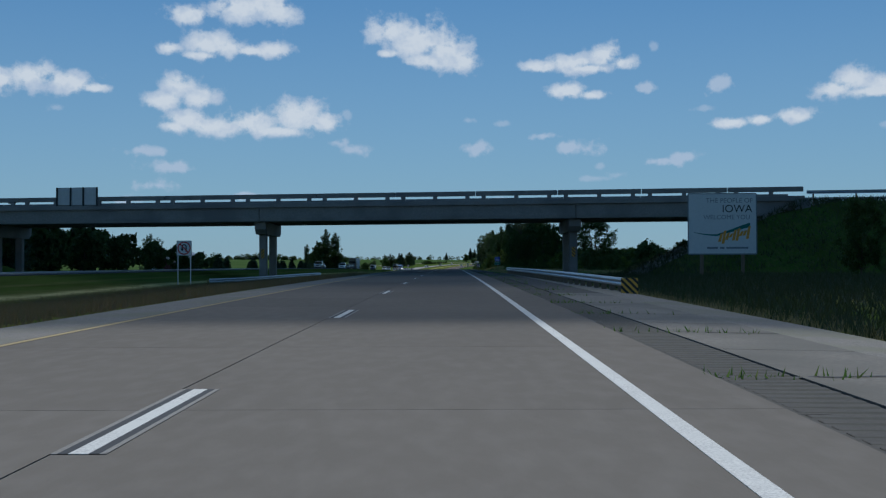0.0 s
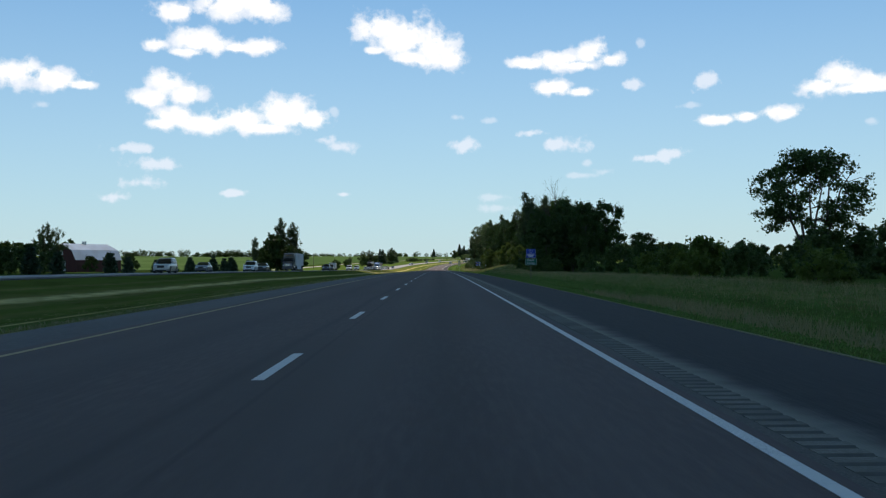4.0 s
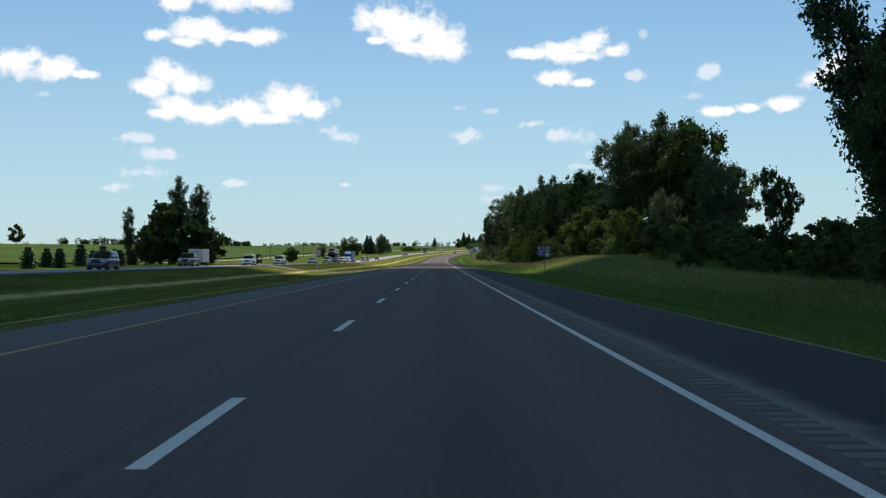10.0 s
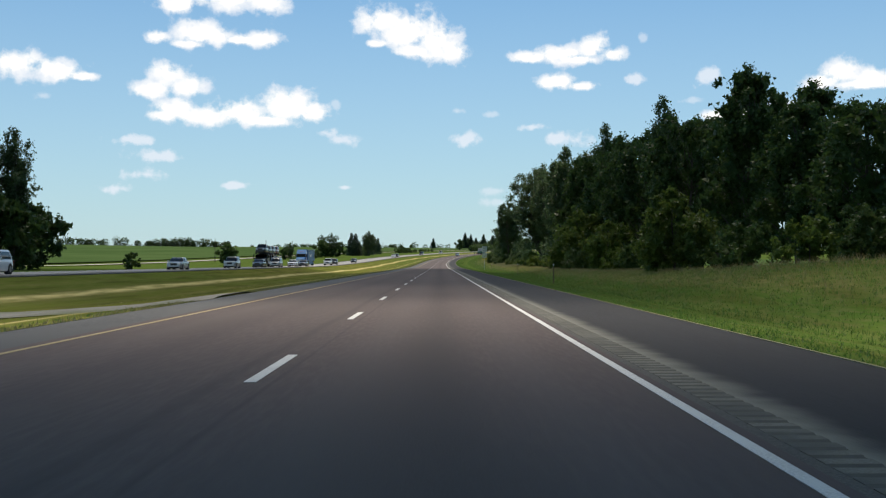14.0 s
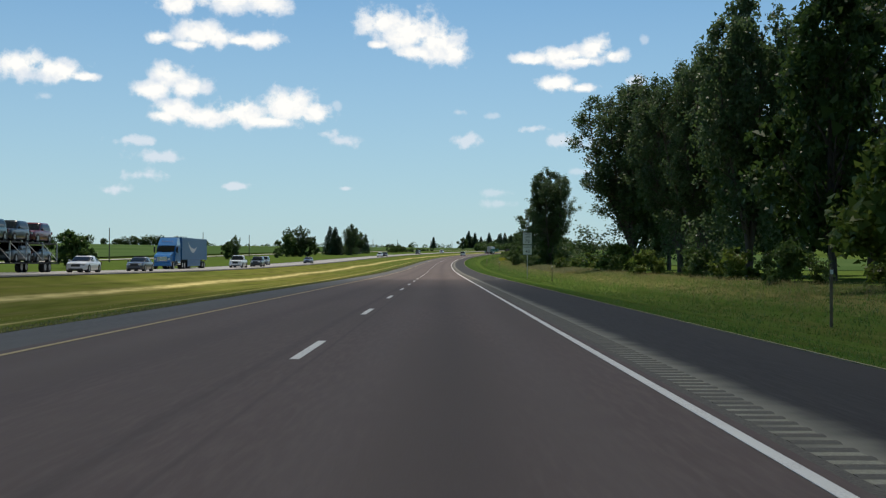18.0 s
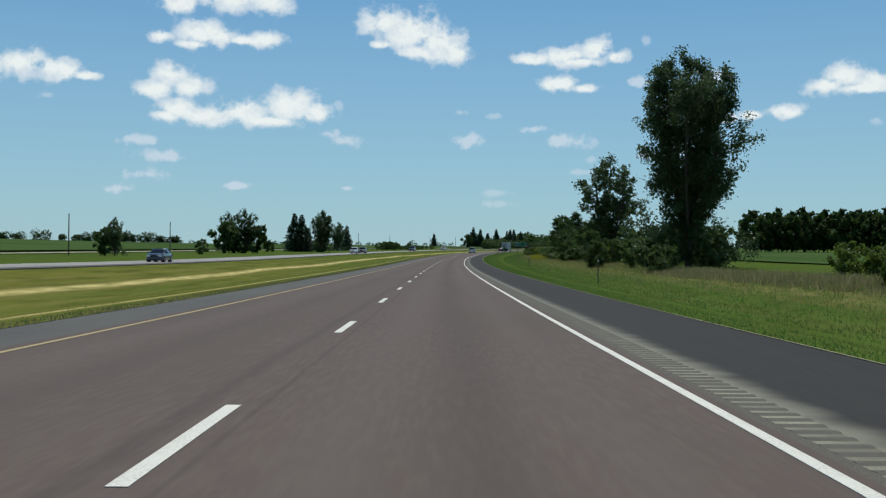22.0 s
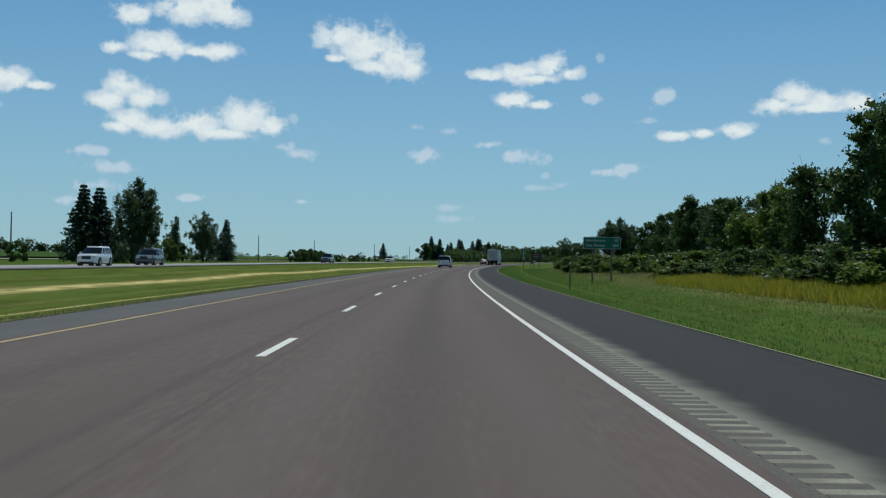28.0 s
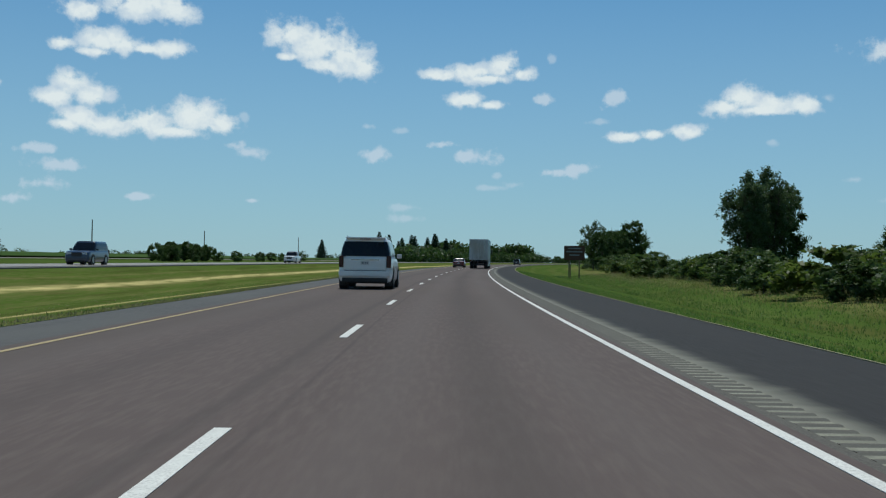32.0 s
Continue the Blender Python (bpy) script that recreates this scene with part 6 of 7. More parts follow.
def twig(p, d, L, r, depth):
    q = p + d * L
    tube(bm, p, q, r, r * .55, 5)
    if depth:
        for _ in range(3):
            nd = (d + Vector(drng.normal(size=3)) * .33 + Vector((0, 0, .12))).normalized()
            twig(p.lerp(q, drng.uniform(.55, 1.0)), nd, L * drng.uniform(.55, .8), r * .5, depth - 1)


twig(Vector((0, 0, 0)), Vector((0, .02, 1)), 10.6, .22, 4)
dp = at(404, 28.2, bank(404, 28.2) - .2)
dead = empty("dead_tree", Matrix.Translation(dp))
tagged(dead, "bare grey dead tree standing above the wood", "tree")
part("trunk", bm, M_BARK, dead)


# ---- far woods: belts of crowns along the fields ----
def belt(name, pts, h, count, seed, label, mat=None):
    """Crowns along world points (s, u); one sheet of leaf sprays."""
    rng = np.random.default_rng(seed)
    S = np.array([p[0] for p in pts], float)
    U = np.array([p[1] for p in pts], float)
    t = np.linspace(0, 1, len(pts))
    cs = []
    for i in range(count):
        q = rng.uniform(0, 1)
        s, u = float(np.interp(q, t, S)), float(np.interp(q, t, U))
        p = at(s, u)
        if abs(u) > 88:
            p.z += swell(s, u)
        hh = h * rng.uniform(.55, 1.05) * (.75 + .5 * (noise.noise((q * 9, seed, 0)) + .3))
        m = 135
        k = rng.normal(size=(m, 3))
        k /= np.linalg.norm(k, axis=1)[:, None]
        w = hh * .55
        cs.append(np.array(p) + np.array((0, 0, hh * .48)) + k * np.array((w, w, hh * .52)) * rng.uniform(.5, 1, (m, 1)))
    pts3 = np.concatenate(cs)
    ob = new(name, cards_mesh(name, leaf_cards(rng, pts3, np.tile((0, 0, 1.0), (len(pts3), 1)), h * .115), mat or M_LEAF))
    tagged(ob, label, "woods", kind="stuff")
    return ob


belt("far_woods", [(1980, -185), (1990, -165), (2010, -140), (2020, -118)], 13, 80, 32, "distant dark wood under the spruces")
belt("far_woods", [(1560, -48), (1680, -56), (1820, -62), (2000, -60), (2150, -20)], 8, 210, 21, "distant belt of dark broadleaf trees along the bend")
belt("far_woods", [(2040, -152), (2064, -135), (2078, -112), (2090, -90)], 19, 80, 22, "distant dark wood beyond the bend")
belt("far_woods", [(1700, -640), (1750, -520), (1790, -420)], 13, 70, 23, "distant wood on the field's rise")
belt("far_woods", [(2300, -900), (2450, -600), (2500, -380)], 12, 90, 24, "distant hedge of trees on the horizon")
belt("far_woods", [(2000, -1500), (2300, -1100), (2400, -850)], 12, 90, 25, "distant hedge of trees on the horizon")
belt("far_woods", [(1250, -640), (1400, -700), (1600, -660)], 10, 60, 26, "distant hedge of trees across the fields")
belt("far_woods", [(2600, -200), (2500, 200), (2300, 500)], 13, 110, 27, "distant hedge of trees on the horizon")
belt("far_woods", [(1100, 300), (1400, 380), (1800, 500)], 11, 90, 28, "distant wood across the field")
belt("far_woods", [(620, 220), (800, 260), (1000, 240)], 10, 70, 29, "distant wood across the field")
belt("far_woods", [(2300, 400), (2000, 800), (1500, 1200)], 12, 110, 30, "distant hedge of trees on the horizon")
belt("far_woods", [(-150, 120), (-200, 0), (-150, -120)], 10, 60, 31, "trees behind the overpass approach")


# ---- vehicles ----
def paint(name, col, rough=.28, metal=.0):
    m = material(name, col, tuple(c * .93 for c in col), .7, rough, metal, spec=.6)
    m.node_tree.nodes["Principled BSDF"].inputs["Coat Weight"].default_value = .6
    return m


P_WHITE = paint("white_car_paint", (.74, .75, .76))
P_BLACK = paint("black_car_paint", (.012, .012, .014))
P_GREY = paint("grey_car_paint", (.07, .075, .085))
P_SILVER = paint("silver_car_paint", (.42, .42, .40), .3, .5)
P_BLUE = paint("blue_truck_paint", (.015, .16, .42))
P_NAVY = paint("navy_car_paint", (.02, .035, .075))
P_GREEN = paint("dark_green_car_paint", (.015, .06, .045))
P_RED = paint("dark_red_car_paint", (.14, .012, .012))
M_TYRE = material("tyre_rubber", (.015, .015, .015), (.022, .022, .022), 12, .9, bump=.003)
M_RIM = material("alloy_rim", (.4, .41, .42), (.3, .3, .31), 6, .35, .9)
M_CGLASS = material("car_glass", (.006, .007, .009), (.009, .011, .013), 2, .08, spec=.35)
M_PLASTIC = material("black_plastic", (.02, .02, .021), (.03, .03, .03), 9, .6)
M_CHROME = material("chrome", (.6, .61, .62), (.5, .51, .52), 4, .18, 1.0)
M_TAIL = material("tail_lamp", (.16, .006, .006), (.11, .005, .005), 9, .2)
M_TAIL_DARK = material("smoked_tail_lamp", (.05, .006, .006), (.035, .005, .005), 9, .2)
M_HEAD = material("head_lamp", (.75, .78, .8), (.6, .63, .66), 8, .12, .3)
M_AMBER = material("amber_lamp", (.6, .2, .02), (.5, .17, .02), 9, .25)
M_TRAILER = material("trailer_white", (.58, .59, .6), (.5, .51, .52), .8, .45, third=(.47, .46, .44), big=.5)
M_DOORS = material("trailer_doors", (.55, .56, .56), (.46, .47, .47), .9, .5, third=(.4, .38, .35), big=.6)
M_TRAILBLUE = material("trailer_blue", (.012, .12, .27), (.01, .1, .24), .8, .4)
M_STEEL = material("dark_chassis", (.03, .03, .032), (.045, .042, .04), 4, .7, .3)


def lathe_x(bm, prof, n=20):
    """Turn (radius, x) points round the x axis."""
    rings = []
    for r, x in prof:
        rings.append([bm.verts.new((x, r * math.cos(2 * math.pi * i / n), r * math.sin(2 * math.pi * i / n))) for i in range(n)])
    for a, b in zip(rings, rings[1:]):
        for i in range(n):
            bm.faces.new((a[i], a[(i + 1) % n], b[(i + 1) % n], b[i]))
    bm.faces.new(rings[0][::-1])
    bm.faces.new(rings[-1])
    bmesh.ops.recalc_face_normals(bm, faces=bm.faces[:])
    return bm


WHEELS = {}


def wheel(parent, x, y, r, w, rim=None):
    key = (r, w, rim)
    if key not in WHEELS:
        a = bmesh.new()
        lathe_x(a, [(r * .62, -w / 2), (r * .93, -w / 2), (r, -w * .36), (r, w * .36), (r * .93, w / 2), (r * .62, w / 2)])
        me = bpy.data.meshes.new("tyre")
        a.to_mesh(me)
        a.free()
        me.materials.append(M_TYRE)
        b = bmesh.new()
        lathe_x(b, [(r * .61, -w * .52), (r * .5, -w * .42), (r * .18, -w * .40), (r * .14, -w * .5), (r * .14, w * .5), (r * .18, w * .4), (r * .5, w * .42), (r * .61, w * .52)], 16)
        mr = bpy.data.meshes.new("rim")
        b.to_mesh(mr)
        b.free()
        mr.materials.append(rim or M_RIM)
        WHEELS[key] = (me, mr)
    me, mr = WHEELS[key]
    whl = new("wheel", me)
    whl.parent = parent
    whl.location = (x, y, r)
    o = new("rim", mr)
    o.parent = whl
    return whl


def cabin(bm, y0, y1, y0r, y1r, z0, z1, wb, wr):
    """A tapered block: base y0..y1 at z0, roof y0r..y1r at z1."""
    v = [bm.verts.new(p) for p in ((-wb, y0, z0), (wb, y0, z0), (wb, y1, z0), (-wb, y1, z0), (-wr, y0r, z1), (wr, y0r, z1), (wr, y1r, z1), (-wr, y1r, z1))]
    for f in ((0, 3, 2, 1), (4, 5, 6, 7), (0, 1, 5, 4), (1, 2, 6, 5), (2, 3, 7, 6), (3, 0, 4, 7)):
        bm.faces.new([v[i] for i in f])
    return bm


def quad_slab(pts, thick, mat, name, parent, label=""):
    """A thin pane through four points, pushed out along its normal by thick."""
    a, b, c, d = [Vector(p) for p in pts]
    nrm = (b - a).cross(d - a).normalized() * thick
    bm = bmesh.new()
    lo = [bm.verts.new(p) for p in (a, b, c, d)]
    hi = [bm.verts.new(p + nrm) for p in (a, b, c, d)]
    bm.faces.new(hi)
    bm.faces.new(lo[::-1])
    for i in range(4):
        j = (i + 1) % 4
        bm.faces.new((lo[i], lo[j], hi[j], hi[i]))
    bmesh.ops.recalc_face_normals(bm, faces=bm.faces[:])
    return part(name, bm, mat, parent, label)


SHAPES = {
    # length, width, height, belt, wheel radius, hood z, cabin base rear/front, roof rear/front (from the middle, front is +y)
    "suv": (4.75, 1.9, 1.72, 1.02, .36, 1.0, -2.28, 1.05, -2.0, .25),
    "big_suv": (5.2, 2.04, 1.93, 1.16, .41, 1.12, -2.55, 1.15, -2.40, .45),
    "sedan": (4.75, 1.84, 1.45, .93, .33, .88, -1.75, 1.15, -.85, .25),
    "minivan": (5.0, 1.96, 1.74, 1.0, .34, .96, -2.4, 1.55, -2.15, .55),
    "pickup": (5.7, 2.0, 1.88, 1.12, .4, 1.1, -.75, 1.2, -.55, .45),
}


def skin(point, us, vs, closed):
    """A sheet of quads through point(u, v); closed joins the last u to the first."""
    bm = bmesh.new()
    rows = [[bm.verts.new(point(u, v)) for u in us] for v in vs]
    n = len(us)
    for a, b in zip(rows, rows[1:]):
        for i in range(n if closed else n - 1):
            bm.faces.new((a[i], a[(i + 1) % n], b[(i + 1) % n], b[i]))
    return bm


def rounded(a, half_w, y0, y1, n):
    """A point of a rounded oblong in plan, at angle a."""
    c, d = math.cos(a), math.sin(a)
    return (math.copysign(abs(c) ** (2 / n), c) * half_w, (y0 + y1) / 2 + math.copysign(abs(d) ** (2 / n), d) * (y1 - y0) / 2)


AROUND = [2 * math.pi * (i + .5) / 56 for i in range(56)]


def make_car(shape, col, name, label, m):
    L, W, H, belt, wr_, hood, cb0, cb1, rf0, rf1 = SHAPES[shape]
    root = empty(name, m)
    tagged(root, label, "pickup truck" if shape == "pickup" else "car")
    hl, hw = L / 2, W / 2
    sill = wr_ * .62
    ax0, ax1 = -hl + L * .205, hl - L * .19
    nose = hood - .06
    square = 12 if shape == "big_suv" else 7

    def top_of(y):
        # bonnet falls away in front of the windscreen, the tail drops a little behind the cabin
        z = float(np.interp(y, (cb0, cb1, hl - .5, hl - .12, hl), (belt, belt, hood - .02, nose - .04, nose - .2)))
        return z - (.10 if shape == "sedan" else .03) * max(0.0, (cb0 - y) / (cb0 + hl + .01)) ** 2

    def shell(a, v):
        # v below 1 climbs the side, above 1 it closes over the top
        k = min(v, 1.0)
        inset = float(np.interp(k, (0, .1, .3, .62, .9, 1.0), (.93, .985, 1.0, 1.0, .965, .93)))
        x, y = rounded(a, hw * inset, -hl * (1 - .25 * (1 - inset)), hl * (1 - .25 * (1 - inset)), square)
        z = sill + (top_of(y) - sill) * k
        over = max(0.0, v - 1.0)
        return (x * (1 - over), y, z + .045 * over * (2 - over))

    body = part("body", skin(shell, AROUND, (0, .06, .14, .3, .5, .68, .82, .92, 1.0, 1.06, 1.3, 1.65, 1.98), True), col, root, smooth=True)
    part("underside", boxed(-hw * .9, hw * .9, -hl * .95, hl * .95, sill - .05, sill + .03, .01), M_PLASTIC, root)
    wb, wr = hw * .935, hw * .76

    def roof(a, v):
        # cabin surface from the belt line up; past 1 it closes over the roof
        k = min(v, 1.0)
        bulge = .025 * math.sin(math.pi * k)
        x, y = rounded(a, wb + (wr - wb) * k ** 1.25 + bulge, cb0 + (rf0 - cb0) * k, cb1 + (rf1 - cb1) * k ** 1.1, square)
        over = max(0.0, v - 1.0)
        yc = (rf0 + rf1) / 2
        return (x * (1 - over), yc + (y - yc) * (1 - .1 * over) if over else y, belt - .03 + (H - .05 - belt + .03) * k + .05 * min(1, over * 3) ** .5)

    part("cabin", skin(roof, AROUND, (0, .2, .45, .7, .88, .96, 1.0, 1.06, 1.16, 1.34, 1.65, 1.98), True), col, root, smooth=True)

    def pane(a0, a1, v0, v1, name, label=""):
        def out(a, v):
            x, y, z = roof(radians(a), v)
            yc = (cb0 + cb1) / 2
            return (x * 1.012, yc + (y - yc) * 1.009, z + .004)
        part(name, skin(out, np.linspace(a0, a1, 9), np.linspace(v0, v1, 5), False), M_CGLASS, root, label, smooth=True)

    # angles at which the cabin's corners lie in plan
    pane(42, 138, .1, .9, "windscreen", "dark windscreen")
    pane(222, 318, .12, .86, "rear_window", "dark rear window")
    n = 2 if shape in ("pickup", "sedan") else 3
    edges = (-33, 0, 33) if n == 2 else (-36, -14, 8, 34)
    for a, b in zip(edges, edges[1:]):
        pane(a + 1.2, b - 1.2, .14, .86, "side_window")
        pane(180 - b + 1.2, 180 - a - 1.2, .14, .86, "side_window")
    for sgn in (1, -1):
        for y in (ax0, ax1):
            part("wheel_arch", lathe_x(bmesh.new(), [(wr_ * .3, sgn * (hw - .3)), (wr_ * 1.16, sgn * (hw - .3)), (wr_ * 1.16, sgn * (hw + .004)), (wr_ * .3, sgn * (hw + .004))], 18), M_PLASTIC, root).location = (0, y, wr_)
    # lamps, grille, bumpers, mirrors, plate
    for sgn in (1, -1):
        part("head_lamp", boxed(sgn * hw * .62 - .2, sgn * hw * .62 + .2, hl - .16, hl - .03, nose - .25, nose - .08, .02), M_HEAD, root)
        if shape == "big_suv":
            part("tail_lamp", boxed(sgn * hw * .875 - .085, sgn * hw * .875 + .085, -hl - .015, -hl + .25, .80, 1.24, .02), M_TAIL_DARK, root)
        else:
            part("tail_lamp", boxed(sgn * hw * .8 - .12, sgn * hw * .8 + .12, -hl - .01, -hl + .2, belt - .3, belt - .06, .02), M_TAIL, root)
        part("mirror", boxed(sgn * (hw + .09) - .1, sgn * (hw + .09) + .1, cb1 - .45, cb1 - .3, belt + .0, belt + .17, .03), col, root)
        for y in (ax0, ax1):
            wheel(root, sgn * (hw - .10), y, wr_, .24)
    part("grille", boxed(-hw * .42, hw * .42, hl - .1, hl - .005, sill + .28, nose - .1, .015), M_PLASTIC, root)
    part("front_bumper", boxed(-hw * .66, hw * .66, hl - .15, hl + .015, sill - .02, sill + .14, .03), M_PLASTIC, root)
    part("rear_bumper", boxed(-hw * .84, hw * .84, -hl - .05, -hl + .15, sill + .0, sill + .16, .03), M_PLASTIC, root)
    part("plate", boxed(-.16, .16, -hl - .022, -hl - .004, belt - .32 if shape != "big_suv" else .9, belt - .17 if shape != "big_suv" else 1.05, .004), M_MARK_W, root, "number plate")
    if shape == "pickup":
        part("bed", boxed(-hw * .8, hw * .8, -hl + .12, cb0 - .1, belt - .02, belt + .012), M_PLASTIC, root, "dark open load bed")
    return root


def opp_pose(s, u, z=None):
    p = at(s, u, OPP_Z if z is None else z)
    return pose(p.x, p.y, p.z + .012, math.degrees(math.atan(-np.interp(s, GRADE_S, GRADE_V))), 0, turn_at(s) + 180)


def own_pose(s, u):
    p = at(s, u, 0)
    return pose(p.x, p.y, p.z + .008, math.degrees(math.atan(np.interp(s, GRADE_S, GRADE_V))), 0, turn_at(s))


# white sport utility vehicle ahead
P_PEARL = paint("pearl_white_paint", (.85, .855, .85))
suv = make_car("big_suv", P_PEARL, "sport_utility_vehicle", "large white sport utility vehicle with dark windows and roof rails", own_pose(1179.3 + 2.6, -1.74))
hl, hw = 2.6, 1.02
part("tailgate", boxed(-.8, .8, -hl - .012, -hl + .05, .72, 1.14, .02), P_PEARL, suv)
part("trim_strip", boxed(-.52, .52, -hl - .026, -hl - .008, 1.08, 1.115, .004), M_CHROME, suv, "chrome strip")
part("tailgate_sill", boxed(-.78, .78, -hl - .02, -hl + .04, .66, .70, .006), M_PLASTIC, suv)
part("bumper_cover", boxed(-.98, .98, -hl - .09, -hl + .2, .46, .68, .05), P_PEARL, suv)
part("spoiler", boxed(-.74, .74, -hl + .02, -hl + .34, 1.885, 1.945, .02), P_PEARL, suv)
part("brake_lamp", boxed(-.2, .2, -hl + .01, -hl + .04, 1.86, 1.885, .004), M_TAIL, suv)
for sgn in (1, -1):
    part("roof_rail", boxed(sgn * .72 - .02, sgn * .72 + .02, -2.1, .2, 1.95, 1.99, .012), M_CHROME, suv)
    part("mud_flap", boxed(sgn * .86 - .14, sgn * .86 + .14, -hl + .42, -hl + .45, .12, .42, .005), M_PLASTIC, suv)
for k, (a, b) in enumerate(((-.12, -.04), (-.01, .05), (.07, .12))):
    part("plate_bar", boxed(a, b, -hl - .03, -hl - .0225, .94, 1.01), M_SIGN_GREY, suv)


def trailer_parts(root, y0, y1, z0, z1, w, skin, doors):
    """A box trailer from y0 (rear) to y1."""
    part("trailer_box", boxed(-w / 2, w / 2, y0, y1, z0, z1, .03), skin, root)
    for sgn in (1, -1):
        part("trailer_door", boxed(min(sgn * .02, sgn * (w / 2 - .06)), max(sgn * .02, sgn * (w / 2 - .06)), y0 - .03, y0 - .002, z0 + .12, z1 - .12, .01), doors, root)
        for x in (.22, .8):
            part("lock_rod", tube(bmesh.new(), (sgn * x, y0 - .06, z0 + .1), (sgn * x, y0 - .06, z1 - .1), .02, .02, 6), M_CHROME, root)
        part("tail_lamp", boxed(sgn * 1.05 - .1, sgn * 1.05 + .1, y0 - .05, y0 - .002, z0 - .16, z0 - .04, .01), M_TAIL, root)
        part("side_skirt", boxed(sgn * (w / 2 - .05) - .02, sgn * (w / 2 - .05) + .02, y0 + 4.3, y1 - 3.4, .35, z0 - .01), skin, root)
    part("rear_guard", boxed(-1.15, 1.15, y0 + .05, y0 + .15, .5, .62, .01), M_STEEL, root)
    for sgn in (1, -1):
        part("guard_strut", boxed(sgn * .6 - .05, sgn * .6 + .05, y0 + .05, y0 + .15, .5, z0), M_STEEL, root)
    part("trailer_frame", boxed(-.5, .5, y0 + .3, y1 - .6, z0 - .22, z0 - .002), M_STEEL, root)
    for y in (y0 + 1.6, y0 + 2.85):
        for x in (-1.0, 1.0):
            wheel(root, x, y, .5, .5, None)
        part("axle", tube(bmesh.new(), (-1, y, .5), (1, y, .5), .07, .07, 8), M_STEEL, root)


def tractor_parts(root, col, y, low=False):
    """A tractor whose front is at y: a tall sleeper, or the low cab of a car carrier."""
    def zz(z):
        return .9 + (z - .9) * .7 if low and z > .9 else z

    prof = [(y - 2.2, .9), (y - .15, .75), (y, 1.0), (y - .05, zz(1.55)), (y - .35, zz(1.85)), (y - 1.75, zz(2.15)), (y - 2.2, zz(2.15))]
    part("hood", prism(prof, -1.0, 1.0, .06), col, root)
    bm = cabin(bmesh.new(), y - 5.0, y - 1.75, y - 5.0, y - 2.55, 1.0, zz(3.0), 1.22, 1.2)
    bmesh.ops.bevel(bm, geom=bm.edges[:], offset=.06, segments=2, affect="EDGES")
    part("cab", bm, col, root)
    if not low:
        bm = cabin(bmesh.new(), y - 5.0, y - 2.5, y - 5.0, y - 3.6, 2.98, 4.0, 1.2, 1.12)
        bmesh.ops.bevel(bm, geom=bm.edges[:], offset=.08, segments=2, affect="EDGES")
        part("roof_fairing", bm, col, root)
    quad_slab(((1.08, y - 1.92, zz(2.22)), (-1.08, y - 1.92, zz(2.22)), (-1.04, y - 2.46, zz(2.93)), (1.04, y - 2.46, zz(2.93))), .02, M_CGLASS, "windscreen", root, "dark windscreen")
    for sgn in (1, -1):
        xs = sgn * 1.222
        pts = ((xs, y - 3.3, zz(2.2)), (xs, y - 2.2, zz(2.2)), (xs, y - 2.6, zz(2.85)), (xs, y - 3.3, zz(2.85)))
        quad_slab(pts if sgn > 0 else (pts[1], pts[0], pts[3], pts[2]), .015, M_CGLASS, "side_window", root)
        part("head_lamp", boxed(sgn * .85 - .14, sgn * .85 + .14, y - .2, y - .01, zz(1.15), zz(1.42), .03), M_HEAD, root)
        part("mirror", boxed(sgn * 1.45 - .1, sgn * 1.45 + .1, y - 2.15, y - 2.05, zz(2.1), zz(2.85), .03), M_PLASTIC, root)
        part("fuel_tank", tube(bmesh.new(), (sgn * .95, y - 4.9, .75), (sgn * .95, y - 3.2, .75), .32, .32, 14), M_CHROME, root)
        wheel(root, sgn * 1.05, y - 1.15, .5, .32)
        for yy in (y - 5.9, y - 7.15):
            wheel(root, sgn * .98, yy, .5, .55)
    part("grille", boxed(-.62, .62, y - .12, y + .01, 1.02, zz(1.6), .03), M_CHROME, root)
    part("bumper", boxed(-1.15, 1.15, y - .35, y + .06, .4, .85, .06), col, root)
    part("chassis", boxed(-.45, .45, y - 7.8, y - .6, .72, .98), M_STEEL, root)
    for k in range(0 if low else 5):
        part("marker_lamp", boxed(-.6 + .3 * k - .05, -.6 + .3 * k + .05, y - 3.05, y - 2.95, 3.52, 3.6), M_AMBER, root)


def semi(m, col, skin, label, doors=None, swoosh=False):
    root = empty("semi_truck", m)
    tagged(root, label, "truck")
    trailer_parts(root, -10.6, 5.2, 1.22, 4.1, 2.6, skin, doors or M_DOORS)
    tractor_parts(root, col, 10.6)
    if swoosh:
        for sgn in (1, -1):
            x = sgn * 1.301
            arc = [(-3.6 + 5.2 * k / 10, 2.15 + 1.5 * (k / 10 - .42) ** 2 * 2.4) for k in range(11)]
            bm = bmesh.new()
            lo = [bm.verts.new((x, y, z)) for y, z in arc]
            hi = [bm.verts.new((x, y, z + .16 + .4 * math.sin(math.pi * k / 10))) for k, (y, z) in enumerate(arc)]
            for k in range(10):
                bm.faces.new((lo[k], lo[k + 1], hi[k + 1], hi[k]))
            part("side_mark", bm, M_SIGN_W, root, "pale curved mark")
    return root


# truck ahead in our lane, and a dark red car beside it
semi(own_pose(1297 + 10.6, 1.9), P_WHITE, M_TRAILER, "semi truck with a tall white box trailer")
make_car("sedan", P_RED, "sedan", "dark red sedan far ahead on the bend", own_pose(1318, -1.8))
make_car("suv", P_BLACK, "car", "small dark car far ahead on the bend", own_pose(1480, 1.9))

